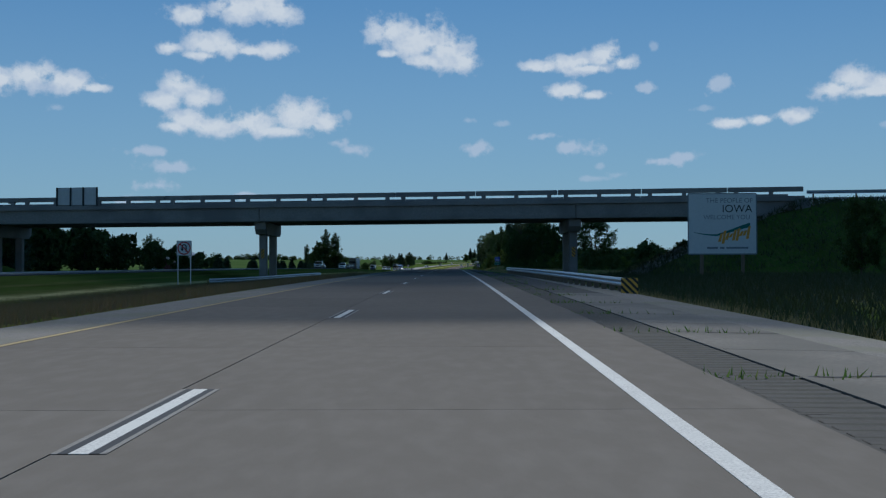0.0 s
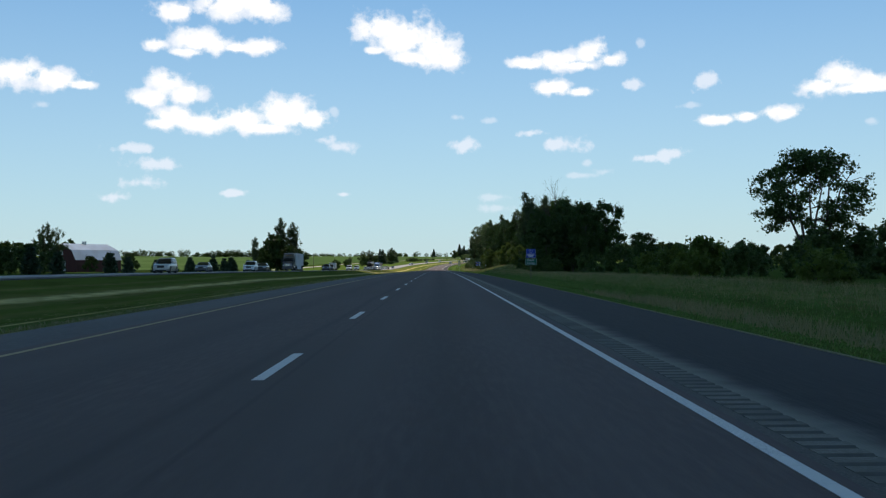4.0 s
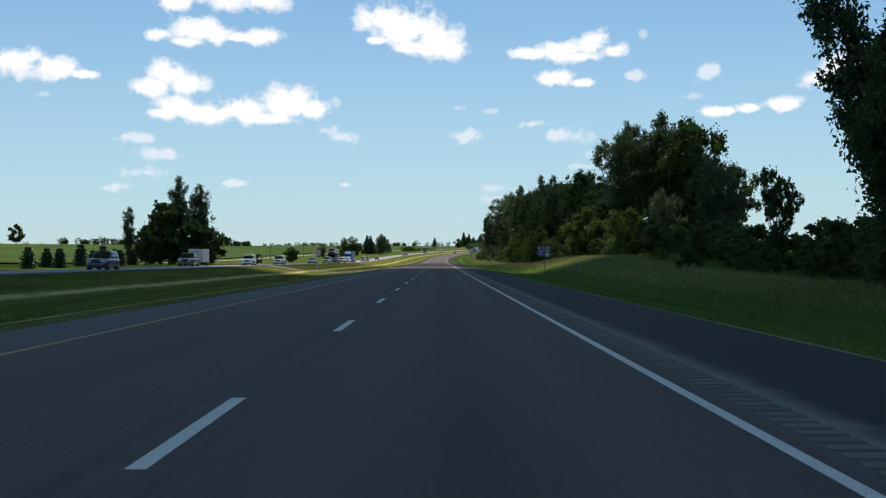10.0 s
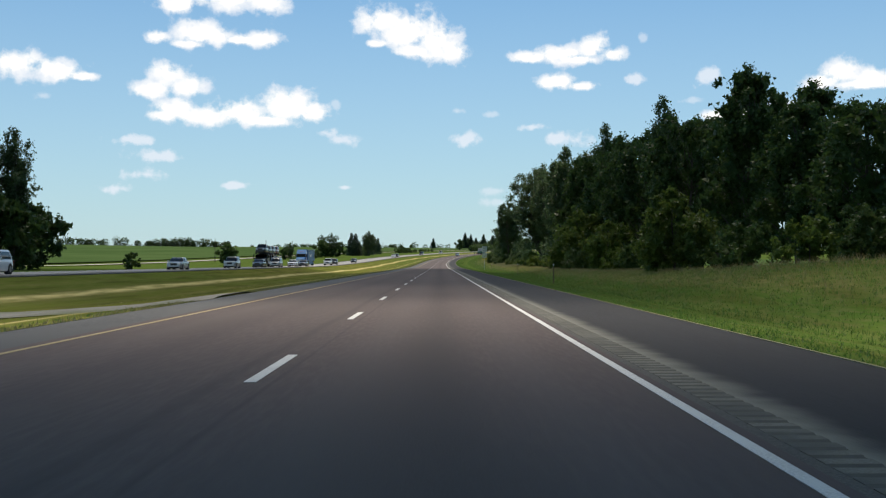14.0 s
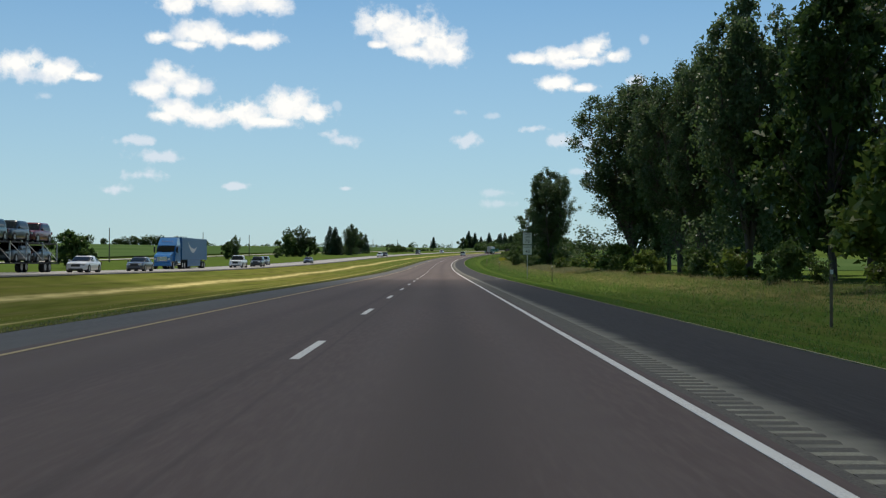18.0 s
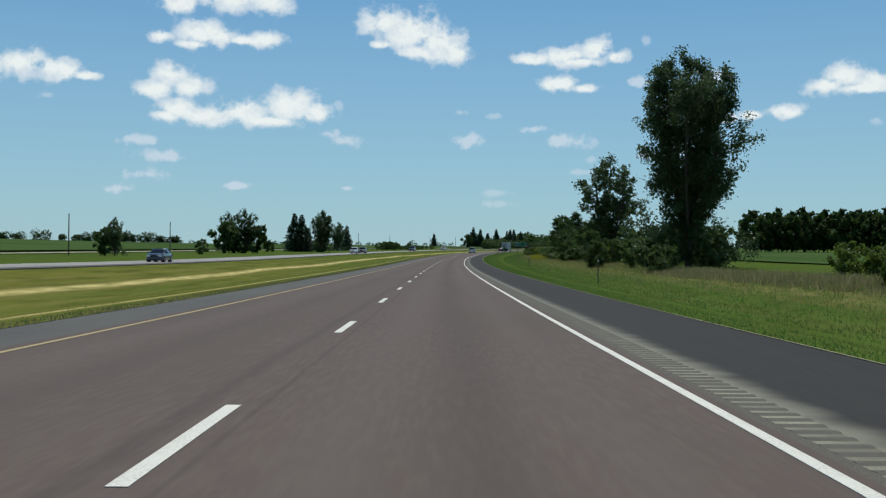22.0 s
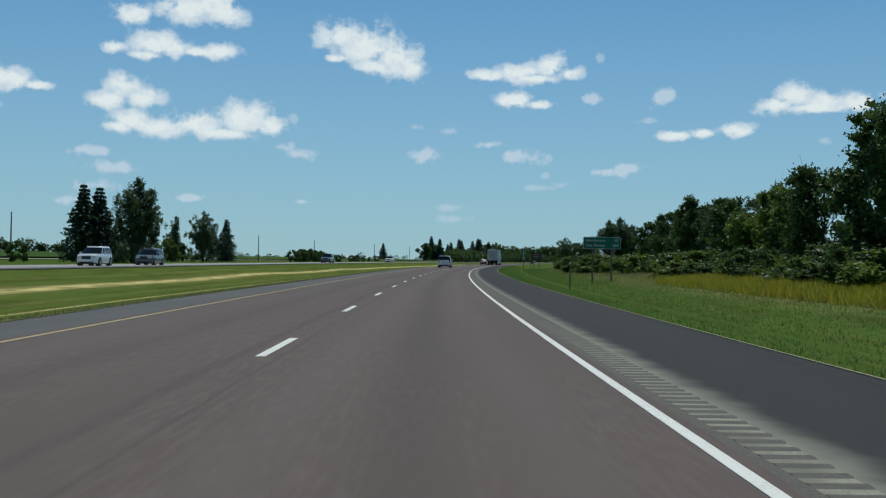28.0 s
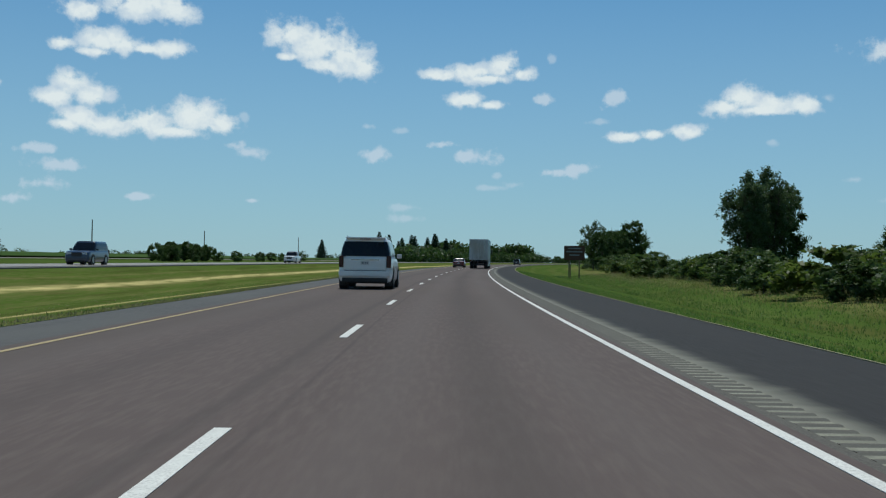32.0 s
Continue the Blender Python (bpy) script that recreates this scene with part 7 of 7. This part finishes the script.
# oncoming traffic
semi(opp_pose(427 - 10.6, -33), P_GREY, M_TRAILER, "semi truck with a dirty white box trailer and dark cab")
semi(opp_pose(783 + 10.6, -33), P_BLUE, M_TRAILBLUE, "bright blue semi truck with a blue box trailer", M_TRAILBLUE, True)
for shape, col, s, u, nm, lb in (
        ("suv", P_NAVY, 459.7, -29.2, "car", "dark blue car with shining headlights"),
        ("suv", P_WHITE, 540, -29.2, "car", "small white car on the opposite carriageway"),
        ("sedan", P_BLACK, 344.7, -29.2, "sedan", "black sedan on the opposite carriageway"),
        ("suv", P_SILVER, 272.6, -29.2, "car", "silver car on the opposite carriageway"),
        ("sedan", P_GREY, 312.5, -33, "sedan", "grey sedan in the outer opposite lane"),
        ("suv", P_WHITE, 331.8, -29.2, "car", "white car on the opposite carriageway"),
        ("pickup", P_GREY, 513.1, -33, "pickup_truck", "grey pickup truck pulling a white box trailer"),
        ("suv", P_WHITE, 575, -29.2, "car", "white hatchback on the opposite carriageway"),
        ("sedan", P_SILVER, 632.4, -29.2, "sedan", "silver sedan on the opposite carriageway"),
        ("suv", P_SILVER, 668, -29.2, "car", "silver crossover on the opposite carriageway"),
        ("sedan", P_BLACK, 694, -29.2, "sedan", "black sedan following other cars"),
        ("minivan", P_SILVER, 714.5, -29.2, "minivan", "silver minivan on the opposite carriageway"),
        ("sedan", P_WHITE, 739.3, -29.2, "sedan", "white sedan on the opposite carriageway"),
        ("sedan", P_GREY, 758, -29.2, "sedan", "dark grey sedan on the opposite carriageway"),
        ("pickup", P_WHITE, 815.7, -29.2, "pickup_truck", "white pickup truck on the opposite carriageway"),
        ("suv", P_BLACK, 834, -29.2, "car", "black car with sun glinting on its windscreen"),
        ("suv", P_GREY, 864.8, -33, "car", "grey car in the outer opposite lane"),
        ("sedan", P_NAVY, 905, -29.2, "sedan", "dark blue sedan on the opposite carriageway"),
        ("suv", P_WHITE, 1093.8, -29.2, "car", "white crossover on the opposite carriageway"),
        ("suv", P_GREY, 1110.9, -29.2, "car", "dark grey crossover on the opposite carriageway"),
        ("big_suv", P_NAVY, 1229.8, -29.2, "sport_utility_vehicle", "dark blue sport utility vehicle on the opposite carriageway"),
        ("pickup", P_WHITE, 1322, -29.2, "pickup_truck", "white pickup truck far along the opposite carriageway")):
    make_car(shape, col, nm, lb, opp_pose(s, u))
# small box trailer behind the grey pickup
bt = empty("box_trailer", opp_pose(519.6, -33))
tagged(bt, "small white box trailer behind a pickup truck", "trailer")
part("box", boxed(-1.05, 1.05, -2.1, 2.1, .55, 2.4, .05), M_TRAILER, bt)
part("drawbar", boxed(-.06, .06, 2.1, 3.0, .45, .55, .01), M_STEEL, bt)
for sgn in (1, -1):
    wheel(bt, sgn * 1.12, -.2, .34, .22)

# car carrier: tractor, two-deck frame, loaded cars
cc = empty("car_carrier", opp_pose(718.6 + 10.5, -33))
tagged(cc, "car carrier truck with two decks of dark cars", "truck")
tractor_parts(cc, P_GREY, 10.6, True)
part("lower_deck", boxed(-1.2, 1.2, -11, 3.6, .72, .82, .01), M_STEEL, cc)
part("upper_deck", boxed(-1.2, 1.2, -11, 5.2, 2.40, 2.50, .01), M_STEEL, cc)
for y in (-10.8, -7.2, -3.4, .2, 3.4):
    for sgn in (1, -1):
        part("frame_post", boxed(sgn * 1.22 - .05, sgn * 1.22 + .05, y - .06, y + .06, .95, 2.52, .01), M_GALV, cc)
for a, b in ((-10.8, -7.2), (-7.2, -3.4), (-3.4, .2), (.2, 3.4)):
    for sgn in (1, -1):
        part("brace", tube(bmesh.new(), (sgn * 1.26, a, 1.05), (sgn * 1.26, b, 2.4), .035, .035, 6), M_GALV, cc)
for y in (-9.0, -7.9):
    for sgn in (1, -1):
        wheel(cc, sgn * 1.0, y, .45, .45)
ccm = opp_pose(718.6 + 10.5, -33)
for y, z, shape, col, lb in ((-8.4, .83, "sedan", P_BLACK, "black sedan on the lower deck of a car carrier"), (-3.4, .83, "suv", P_GREY, "grey car on the lower deck of a car carrier"),
                             (-8.3, 2.51, "suv", P_RED, "dark red car on the upper deck of a car carrier"), (-3.0, 2.51, "suv", P_BLACK, "black car on the upper deck of a car carrier"),
                             (1.9, 2.51, "suv", P_GREEN, "dark green car on the upper deck of a car carrier")):
    make_car(shape, col, "car", lb, ccm @ pose(0, y, z))
make_car("pickup", P_BLACK, "pickup_truck", "black pickup truck on the front of a car carrier", ccm @ pose(0, 7.2, 2.57))
part("front_rack", boxed(-1.2, 1.2, 4.2, 9.8, 2.52, 2.56, .005), M_STEEL, cc)
for sgn in (1, -1):
    for y in (5.0, 9.3):
        part("rack_leg", boxed(sgn * 1.3 - .05, sgn * 1.3 + .05, y - .06, y + .06, .95, 2.56), M_STEEL, cc)


M_STRAWEND = material("straw_end", (.3, .24, .12), (.22, .18, .09), 8, .95, bump=.02)
# ---- barn, poles, far overpass, fields ----
M_BARN = material("barn_red_boards", (.085, .022, .02), (.06, .017, .015), 1.2, .85, stretch=(1, 1, .1), bump=.01)
M_ROOF = material("barn_metal_roof", (.72, .73, .74), (.62, .63, .64), .5, .35, .2, third=(.55, .54, .53), big=.1)
bp = at(662, -158)
barn = empty("barn", pose(bp.x, bp.y, bp.z, 0, 0, -25) @ Matrix.Scale(1.45, 4))
tagged(barn, "dark red gambrel barn with a bright metal roof", "barn")
prof = [(-6, 0), (6, 0), (6, 3.6), (4.4, 6.6), (0, 8.6), (-4.4, 6.6), (-6, 3.6)]
bm = bmesh.new()
fr = [bm.verts.new((y, -10, z)) for y, z in prof]
bk = [bm.verts.new((y, 10, z)) for y, z in prof]
bm.faces.new(fr)
bm.faces.new(bk[::-1])
for i in range(len(prof)):
    j = (i + 1) % len(prof)
    bm.faces.new((fr[i], bk[i], bk[j], fr[j]))
bmesh.ops.recalc_face_normals(bm, faces=bm.faces[:])
part("wall", bm, M_BARN, barn)
for a, b in ((2, 3), (3, 4), (4, 5), (5, 6)):
    (y0, z0), (y1, z1) = prof[a], prof[b]
    quad_slab(((y0, -10.4, z0 + .05), (y0, 10.4, z0 + .05), (y1, 10.4, z1 + .05), (y1, -10.4, z1 + .05)), .12, M_ROOF, "roof_panel", barn, "bright corrugated metal")
part("barn_door", boxed(-1.8, 1.8, -10.12, -10.02, 0, 3.6, .01), M_SIGN_W, barn)
part("loft_door", boxed(-.8, .8, -10.12, -10.02, 5.2, 6.8, .01), M_SIGN_W, barn)
part("cupola", boxed(-.5, .5, -.5, .5, 8.5, 9.5, .04), M_ROOF, barn)


def utility_pole(s, u, h, arms=1):
    p = at(s, u, bank(s, u) if abs(u) < 95 else 0)
    r = empty("utility_pole", pose(p.x, p.y, p.z, 0, 0, turn_at(s)))
    tagged(r, "brown wooden utility pole in the field", "pole", "utility poles")
    part("shaft", tube(bmesh.new(), (0, 0, -.5), (0, 0, h), .17, .11, 8), M_POSTWOOD, r)
    for k in range(arms):
        part("crossarm", boxed(-1.1, 1.1, -.07, .05, h - .7 - 1.1 * k, h - .56 - 1.1 * k, .01), M_POSTWOOD, r)
        for x in (-.95, .95):
            part("insulator", tube(bmesh.new(), (x, 0, h - .56 - 1.1 * k), (x, 0, h - .38 - 1.1 * k), .05, .03, 6), M_SIGN_GREY, r)


for i in range(12):
    utility_pole(940 + i * 86, -86 + (4 if i % 2 else 0), 8.6 if i > 3 else 9.0, 0)

# far overpass on the horizon of the bend
fp = at(2422, -137)
fo = empty("far_overpass", pose(fp.x, fp.y, fp.z, 0, 0, turn_at(2050)))
tagged(fo, "distant grey concrete overpass", "bridge")
part("deck", boxed(-45, 45, 0, 9, 6.2, 7.9, .05), M_BRIDGE, fo)
for x in (-40, -15, 14, 36):
    part("pier", boxed(x - .6, x + .6, 1, 8, -1.5, 6.2, .05), M_BRIDGE, fo)

# crop fields and a gravel farm road beyond the far ditch
M_CROP = material("crop_rows", (.052, .092, .03), (.064, .108, .036), .35, .9, fine=(.042, .075, .022), third=(.07, .112, .038), big=.02, bump=.15, bump_scale=2.0, object_space=False, stretch=(1, .3, 1), spec=0)


def field(name, s0, s1, us, mat, lift, label, cat):
    ss = np.arange(s0, s1 + 1, 20.0)
    verts, faces = [], []
    for s in ss:
        for u in us:
            p = at(s, u, lift)
            if abs(u) > 88:
                p.z += swell(s, u)
            verts.append(p)
    k = len(us)
    faces = [(i * k + j, i * k + j + 1, (i + 1) * k + j + 1, (i + 1) * k + j) for i in range(len(ss) - 1) for j in range(k - 1)]
    setting(raw(name, verts, faces, mat), label, cat)


LEFT_U = (-1200, -900, -700, -500, -400, -300, -250, -200, -160, -130, -112)
field("crop_field", 700, 2300, LEFT_U, M_CROP, .45, "deep green crop field", "field")
field("crop_field", 420, 680, tuple(u for u in LEFT_U if u < -135), M_CROP, .45, "deep green crop field", "field")
field("crop_field", 800, 1500, (52, 70, 95, 130, 145), M_CROP, .35, "deep green crop field", "field")
M_GRAVELROAD = material("gravel_road", (.42, .38, .31), (.34, .31, .26), 1, .95, bump=.02, object_space=False)
field("gravel_road", 700, 2000, (-99, -94), M_GRAVELROAD, .25, "pale gravel farm road along the field", "road")

M_CROSS = material("crossover_gravel", (.24, .22, .175), (.18, .165, .13), 1.5, .95, fine=(.3, .275, .22), third=(.14, .15, .07), big=.3, bump=.02, object_space=False)
# gravel crossover in the median, flared where it meets the carriageways
cross_us = np.linspace(-5.9, -25.9, 22)
cross_v = []
for u in cross_us:
    flare = 3.0 + 5.0 * max(0.0, abs(u + 15.9) / 10 - .45) ** 2
    for k in np.linspace(-1, 1, 9):
        ss_ = 539 + flare * k
        cross_v.append(at(ss_, u, bank(ss_, u) + .10 * (1 - k ** 4) + .02))
cross_f = [(i * 9 + j, i * 9 + j + 1, i * 9 + j + 10, i * 9 + j + 9) for i in range(21) for j in range(8)]
setting(raw("median_crossover", cross_v, cross_f, M_CROSS), "pale gravel crossover through the median", "road")

# wrapped hay bales in the farm's grass
M_WRAP = material("bale_wrap", (.62, .62, .56), (.5, .5, .44), 2, .55, third=(.45, .43, .36), big=.8, bump=.02, bump_scale=4)
for s, u, L in ((1294.2, -75.3, 1.3), (1294.6, -72.8, 2.1)):
    p = at(s, u, bank(s, u))
    bale = empty("hay_bale", pose(p.x, p.y, p.z, 0, 0, 20 + L * 8))
    tagged(bale, "pale wrapped round hay bale lying in the grass", "hay bale", "hay bales")
    bm = bmesh.new()
    lathe_x(bm, [(.2, -L / 2), (.5, -L / 2), (.57, -L / 2 + .1), (.58, 0), (.57, L / 2 - .1), (.5, L / 2), (.2, L / 2)], 22)
    bmesh.ops.translate(bm, verts=bm.verts[:], vec=(0, 0, .53))
    part("wrap", bm, M_WRAP, bale)
    for sgn in (1, -1):
        part("bale_end", lathe_x(bmesh.new(), [(.1, sgn * (L / 2 + .004)), (.45, sgn * (L / 2 + .004)), (.45, sgn * (L / 2 + .012)), (.1, sgn * (L / 2 + .012))], 18), M_STRAWEND, bale).location.z = .53

# concrete slope paving under the overpass ends
for side, u0, u1 in ((1, 20.0, 34.2), (-1, -47.5, -61.0)):
    us = np.linspace(u0, u1, 10)
    off = -.155 * us
    cols = np.linspace(-5.6, 5.6, 8)
    sv = [at(118 + o + c, u, bank(118 + o + c, u) + .07) for u, o in zip(us, off) for c in cols]
    k = len(cols)
    sf = [(i * k + j, i * k + j + 1, (i + 1) * k + j + 1, (i + 1) * k + j) for i in range(len(us) - 1) for j in range(k - 1)]
    lo = [v - Vector((0, 0, .2)) for v in sv]
    rim = list(range(k)) + [i * k + k - 1 for i in range(1, len(us))] + list(range(len(us) * k - 2, (len(us) - 1) * k - 1, -1)) + [i * k for i in range(len(us) - 2, 0, -1)]
    n0 = len(sv)
    walls = [(a, b, b + n0, a + n0) for a, b in zip(rim, rim[1:] + rim[:1])]
    setting(raw("slope_paving", sv + lo, sf + walls, M_OLDCON), "weathered concrete slope paving under the overpass", "slope")

# ---- grass ----
M_BLADE = leaf_material("grass_blades", (.115, .21, .04), (.09, .175, .032), (.22, .24, .085), .55)
# embankment weeds: the bank's shade is put into their dark colour
M_SHADEWEED = leaf_material("shade_toned_weeds", (.052, .07, .026), (.04, .055, .02), (.075, .075, .035), .3)
M_STRAW = leaf_material("straw_blades", (.36, .29, .14), (.28, .235, .11), (.2, .2, .07), .5)
M_RUST = leaf_material("reddish_grass", (.22, .145, .08), (.17, .13, .06), (.13, .14, .05), .5)
M_WEED = leaf_material("weed_leaves", (.2, .19, .085), (.15, .155, .06), (.42, .36, .22), .5)


def tufts(name, count, s0, s1, u0, u1, h0, h1, width, mat, seed, label, power=1.0, where=None):
    """Upright blades, three to a tuft, strewn over a stretch of verge."""
    rng = np.random.default_rng(seed)
    s = rng.uniform(s0, s1, count)
    u = u0 + (u1 - u0) * rng.uniform(0, 1, count) ** power
    if where is not None:
        keep = where(s, u, rng)
        s, u = s[keep], u[keep]
    n = len(s)
    x, y, z, h = road_arrays(s)
    gz = np.array([bank(a, b) for a, b in zip(s, u)])
    base = np.stack([x + u * np.cos(h), y - u * np.sin(h), z + gz - .02], axis=1)
    tri = []
    for k in range(3):
        a = rng.uniform(0, math.pi, n)
        d = np.stack([np.cos(a), np.sin(a), np.zeros(n)], axis=1) * width * rng.uniform(.6, 1.3, n)[:, None]
        o = np.stack([rng.normal(size=n) * .12, rng.normal(size=n) * .12, np.zeros(n)], axis=1)
        lean = np.stack([rng.normal(size=n) * .4, rng.normal(size=n) * .4, np.ones(n)], axis=1) * rng.uniform(h0, h1, n)[:, None]
        b = base + o
        tri.append(np.stack([b - d, b + d, b + lean], axis=1))
    v = np.concatenate(tri).reshape(-1, 3)
    m = len(v) // 3
    me = bpy.data.meshes.new(name)
    me.vertices.add(len(v))
    me.vertices.foreach_set("co", np.ascontiguousarray(v, dtype=np.float32).ravel())
    me.loops.add(m * 3)
    me.loops.foreach_set("vertex_index", np.arange(m * 3, dtype=np.int32))
    me.polygons.add(m)
    me.polygons.foreach_set("loop_start", np.arange(0, m * 3, 3, dtype=np.int32))
    me.update(calc_edges=True)
    me.materials.append(mat)
    return tagged(new(name, me), label, "grass", kind="stuff")


tufts("grass", 110000, 115, 1290, 7.03, 12, .025, .09, .015, M_BLADE, 41, "short green verge grass", 1.4)
tufts("grass", 110000, 115, 1290, 11.5, 23.5, .05, .17, .02, M_BLADE, 42, "taller rough green grass in the ditch")
tufts("grass", 42000, 115, 1290, 14.5, 24.5, .22, .5, .007, M_STRAW, 43, "straw-coloured grass heads", .55)
tufts("grass", 16000, -10, 1290, -11, -5.9, .03, .09, .025, M_BLADE, 44, "short mown median grass", 1.6)
tufts("grass", 34000, 118, 1290, -7.4, -5.8, .03, .13, .013, M_WEED, 45, "weedy fringe beside the median shoulder")
tufts("grass", 9000, 118, 1290, -20.0, -18.6, .03, .10, .03, M_STRAW, 50, "pale windrow of dry mown grass along the median")
tufts("grass", 9000, 118, 1290, -11.2, -10.6, .02, .07, .03, M_STRAW, 51, "thin windrow of dry mown grass along the median")
tufts("grass", 12000, 118, 1290, -14.5, -8.9, .02, .06, .03, M_STRAW, 53, "sparse dry clippings on the median")
tufts("grass", 36000, -30, 112, -17, -5.9, .18, .5, .009, M_RUST, 47, "dry reddish grass in the median before the overpass", 1.3)
tufts("grass", 26000, 8, 125, 10.5, 42, .2, .6, .035, M_SHADEWEED, 48, "rank weeds on the embankment, coloured dark for its shade")
tufts("grass", 5000, 20, 200, 9.0, 13, .15, .4, .02, M_STRAW, 49, "dry grass beside the guardrail")


tufts("grass", 26000, -50, 116, LANE + 1.0, LANE + 3.5, .08, .17, .02, M_BLADE, 66, "small weeds in the cracks of the shoulder", 1.6,
      lambda s, u, r: np.min(np.abs(s[:, None] - np.array(CRACKS)[None, :]), axis=1) < .05 + .05 * r.uniform(0, 1, len(s)))
M_FLOWER = leaf_material("yellow_weed", (.42, .36, .03), (.3, .3, .035), (.13, .18, .035))
tufts("grass", 9000, 1030, 1085, 18.5, 23, .3, .75, .03, M_FLOWER, 61, "tall yellow-flowered weeds before the thicket")
tufts("grass", 4000, 800, 885, 19, 24, .2, .5, .03, M_WEED, 62, "pale weeds at the field's edge")


# ---- clouds out of view overhead, added so that their shade lies on the road ----
def soften(mat, mix_node, half_y, half_x, core, least):
    """Let more light through towards the cloud's thin rim."""
    nt = mat.node_tree
    tc, sc, ln, rg = (nt.nodes.new(k) for k in ("ShaderNodeTexCoord", "ShaderNodeMapping", "ShaderNodeVectorMath", "ShaderNodeMapRange"))
    nt.links.new(tc.outputs["Object"], sc.inputs["Vector"])
    sc.inputs["Scale"].default_value = (1 / half_x, 1 / half_y, 0)
    ln.operation = "LENGTH"
    nt.links.new(sc.outputs[0], ln.inputs[0])
    rg.interpolation_type = "SMOOTHSTEP"
    nt.links.new(ln.outputs["Value"], rg.inputs["Value"])
    rg.inputs["From Min"].default_value, rg.inputs["From Max"].default_value = core, 1.0
    rg.inputs["To Min"].default_value, rg.inputs["To Max"].default_value = least, 1.0
    nt.links.new(rg.outputs[0], mix_node.inputs[0])


def cloud(s0, s1, u0, u1, height, seed, mat=None, grow=1.0):
    """A flattened, lumpy cumulus that stands between the sun and the stretch s0..s1, u0..u1."""
    rng = np.random.default_rng(seed)
    a, b = at((s0 + s1) / 2, (u0 + u1) / 2), height
    sd = Vector((math.sin(SUN_AZ) * math.cos(SUN_EL), math.cos(SUN_AZ) * math.cos(SUN_EL), math.sin(SUN_EL)))
    c = a + sd * (height / math.sin(SUN_EL))
    bm = bmesh.new()
    bmesh.ops.create_icosphere(bm, subdivisions=5, radius=1)
    L, W = grow * (s1 - s0) / 2, grow * (u1 - u0) / 2
    for v in bm.verts:
        d = v.co.normalized()
        k = 1 + .10 * noise.noise(d * 2.2 + Vector((seed, 0, 0))) + .06 * noise.noise(d * 6 + Vector((0, seed, 0)))
        v.co = Vector((d.x * W * k, d.y * L * k, d.z * 55 * k * (1.5 if d.z > 0 else .35)))
    ob = mesh_object("cloud", bm, M_CLOUD, None, "", True)
    ob.matrix_world = Matrix.Translation(c)
    ob.data.materials[0] = mat or M_CLOUD
    return tagged(ob, "unseen cumulus cloud added high above the road for its shade", "cloud", kind="structure")


M_CLOUD = material("cloud_white", (.85, .86, .88), (.8, .81, .84), .02, 1.0, spec=0, translucent=.1)
nt = M_CLOUD.node_tree
tr, mx = nt.nodes.new("ShaderNodeBsdfTransparent"), nt.nodes.new("ShaderNodeMixShader")
nt.links.new(nt.nodes["Material Output"].inputs[0].links[0].from_socket, mx.inputs[1])
nt.links.new(tr.outputs[0], mx.inputs[2])
nt.links.new(mx.outputs[0], nt.nodes["Material Output"].inputs[0])
soften(M_CLOUD, mx, 220, 330, .88, 0.0)
cloud(85, 525, -400, 260, 430, 3, grow=1.14)
# unseen denser puff with a crisper rim, added to dim the sun before the overpass
M_PUFF = material("dimming_puff", (.85, .86, .88), (.8, .81, .84), .02, 1.0, spec=0, translucent=.1)
nt = M_PUFF.node_tree
tr, mx = nt.nodes.new("ShaderNodeBsdfTransparent"), nt.nodes.new("ShaderNodeMixShader")
nt.links.new(nt.nodes["Material Output"].inputs[0].links[0].from_socket, mx.inputs[1])
nt.links.new(tr.outputs[0], mx.inputs[2])
nt.links.new(mx.outputs[0], nt.nodes["Material Output"].inputs[0])
soften(M_PUFF, mx, 53, 325, .72, .36)
cloud(34, 140, -390, 260, 300, 5, M_PUFF, 1.12)
# unseen thin cloud, added to dim this stretch, lets about half the sun through
M_THIN = material("dimming_cloud", (.85, .86, .88), (.8, .81, .84), .02, 1.0, spec=0)
nt = M_THIN.node_tree
tr, mx = nt.nodes.new("ShaderNodeBsdfTransparent"), nt.nodes.new("ShaderNodeMixShader")
nt.links.new(nt.nodes["Principled BSDF"].outputs[0], mx.inputs[1])
nt.links.new(tr.outputs[0], mx.inputs[2])
nt.links.new(mx.outputs[0], nt.nodes["Material Output"].inputs[0])
soften(M_THIN, mx, 96, 305, .8, .57)
cloud(538, 730, -350, 260, 520, 8, M_THIN)
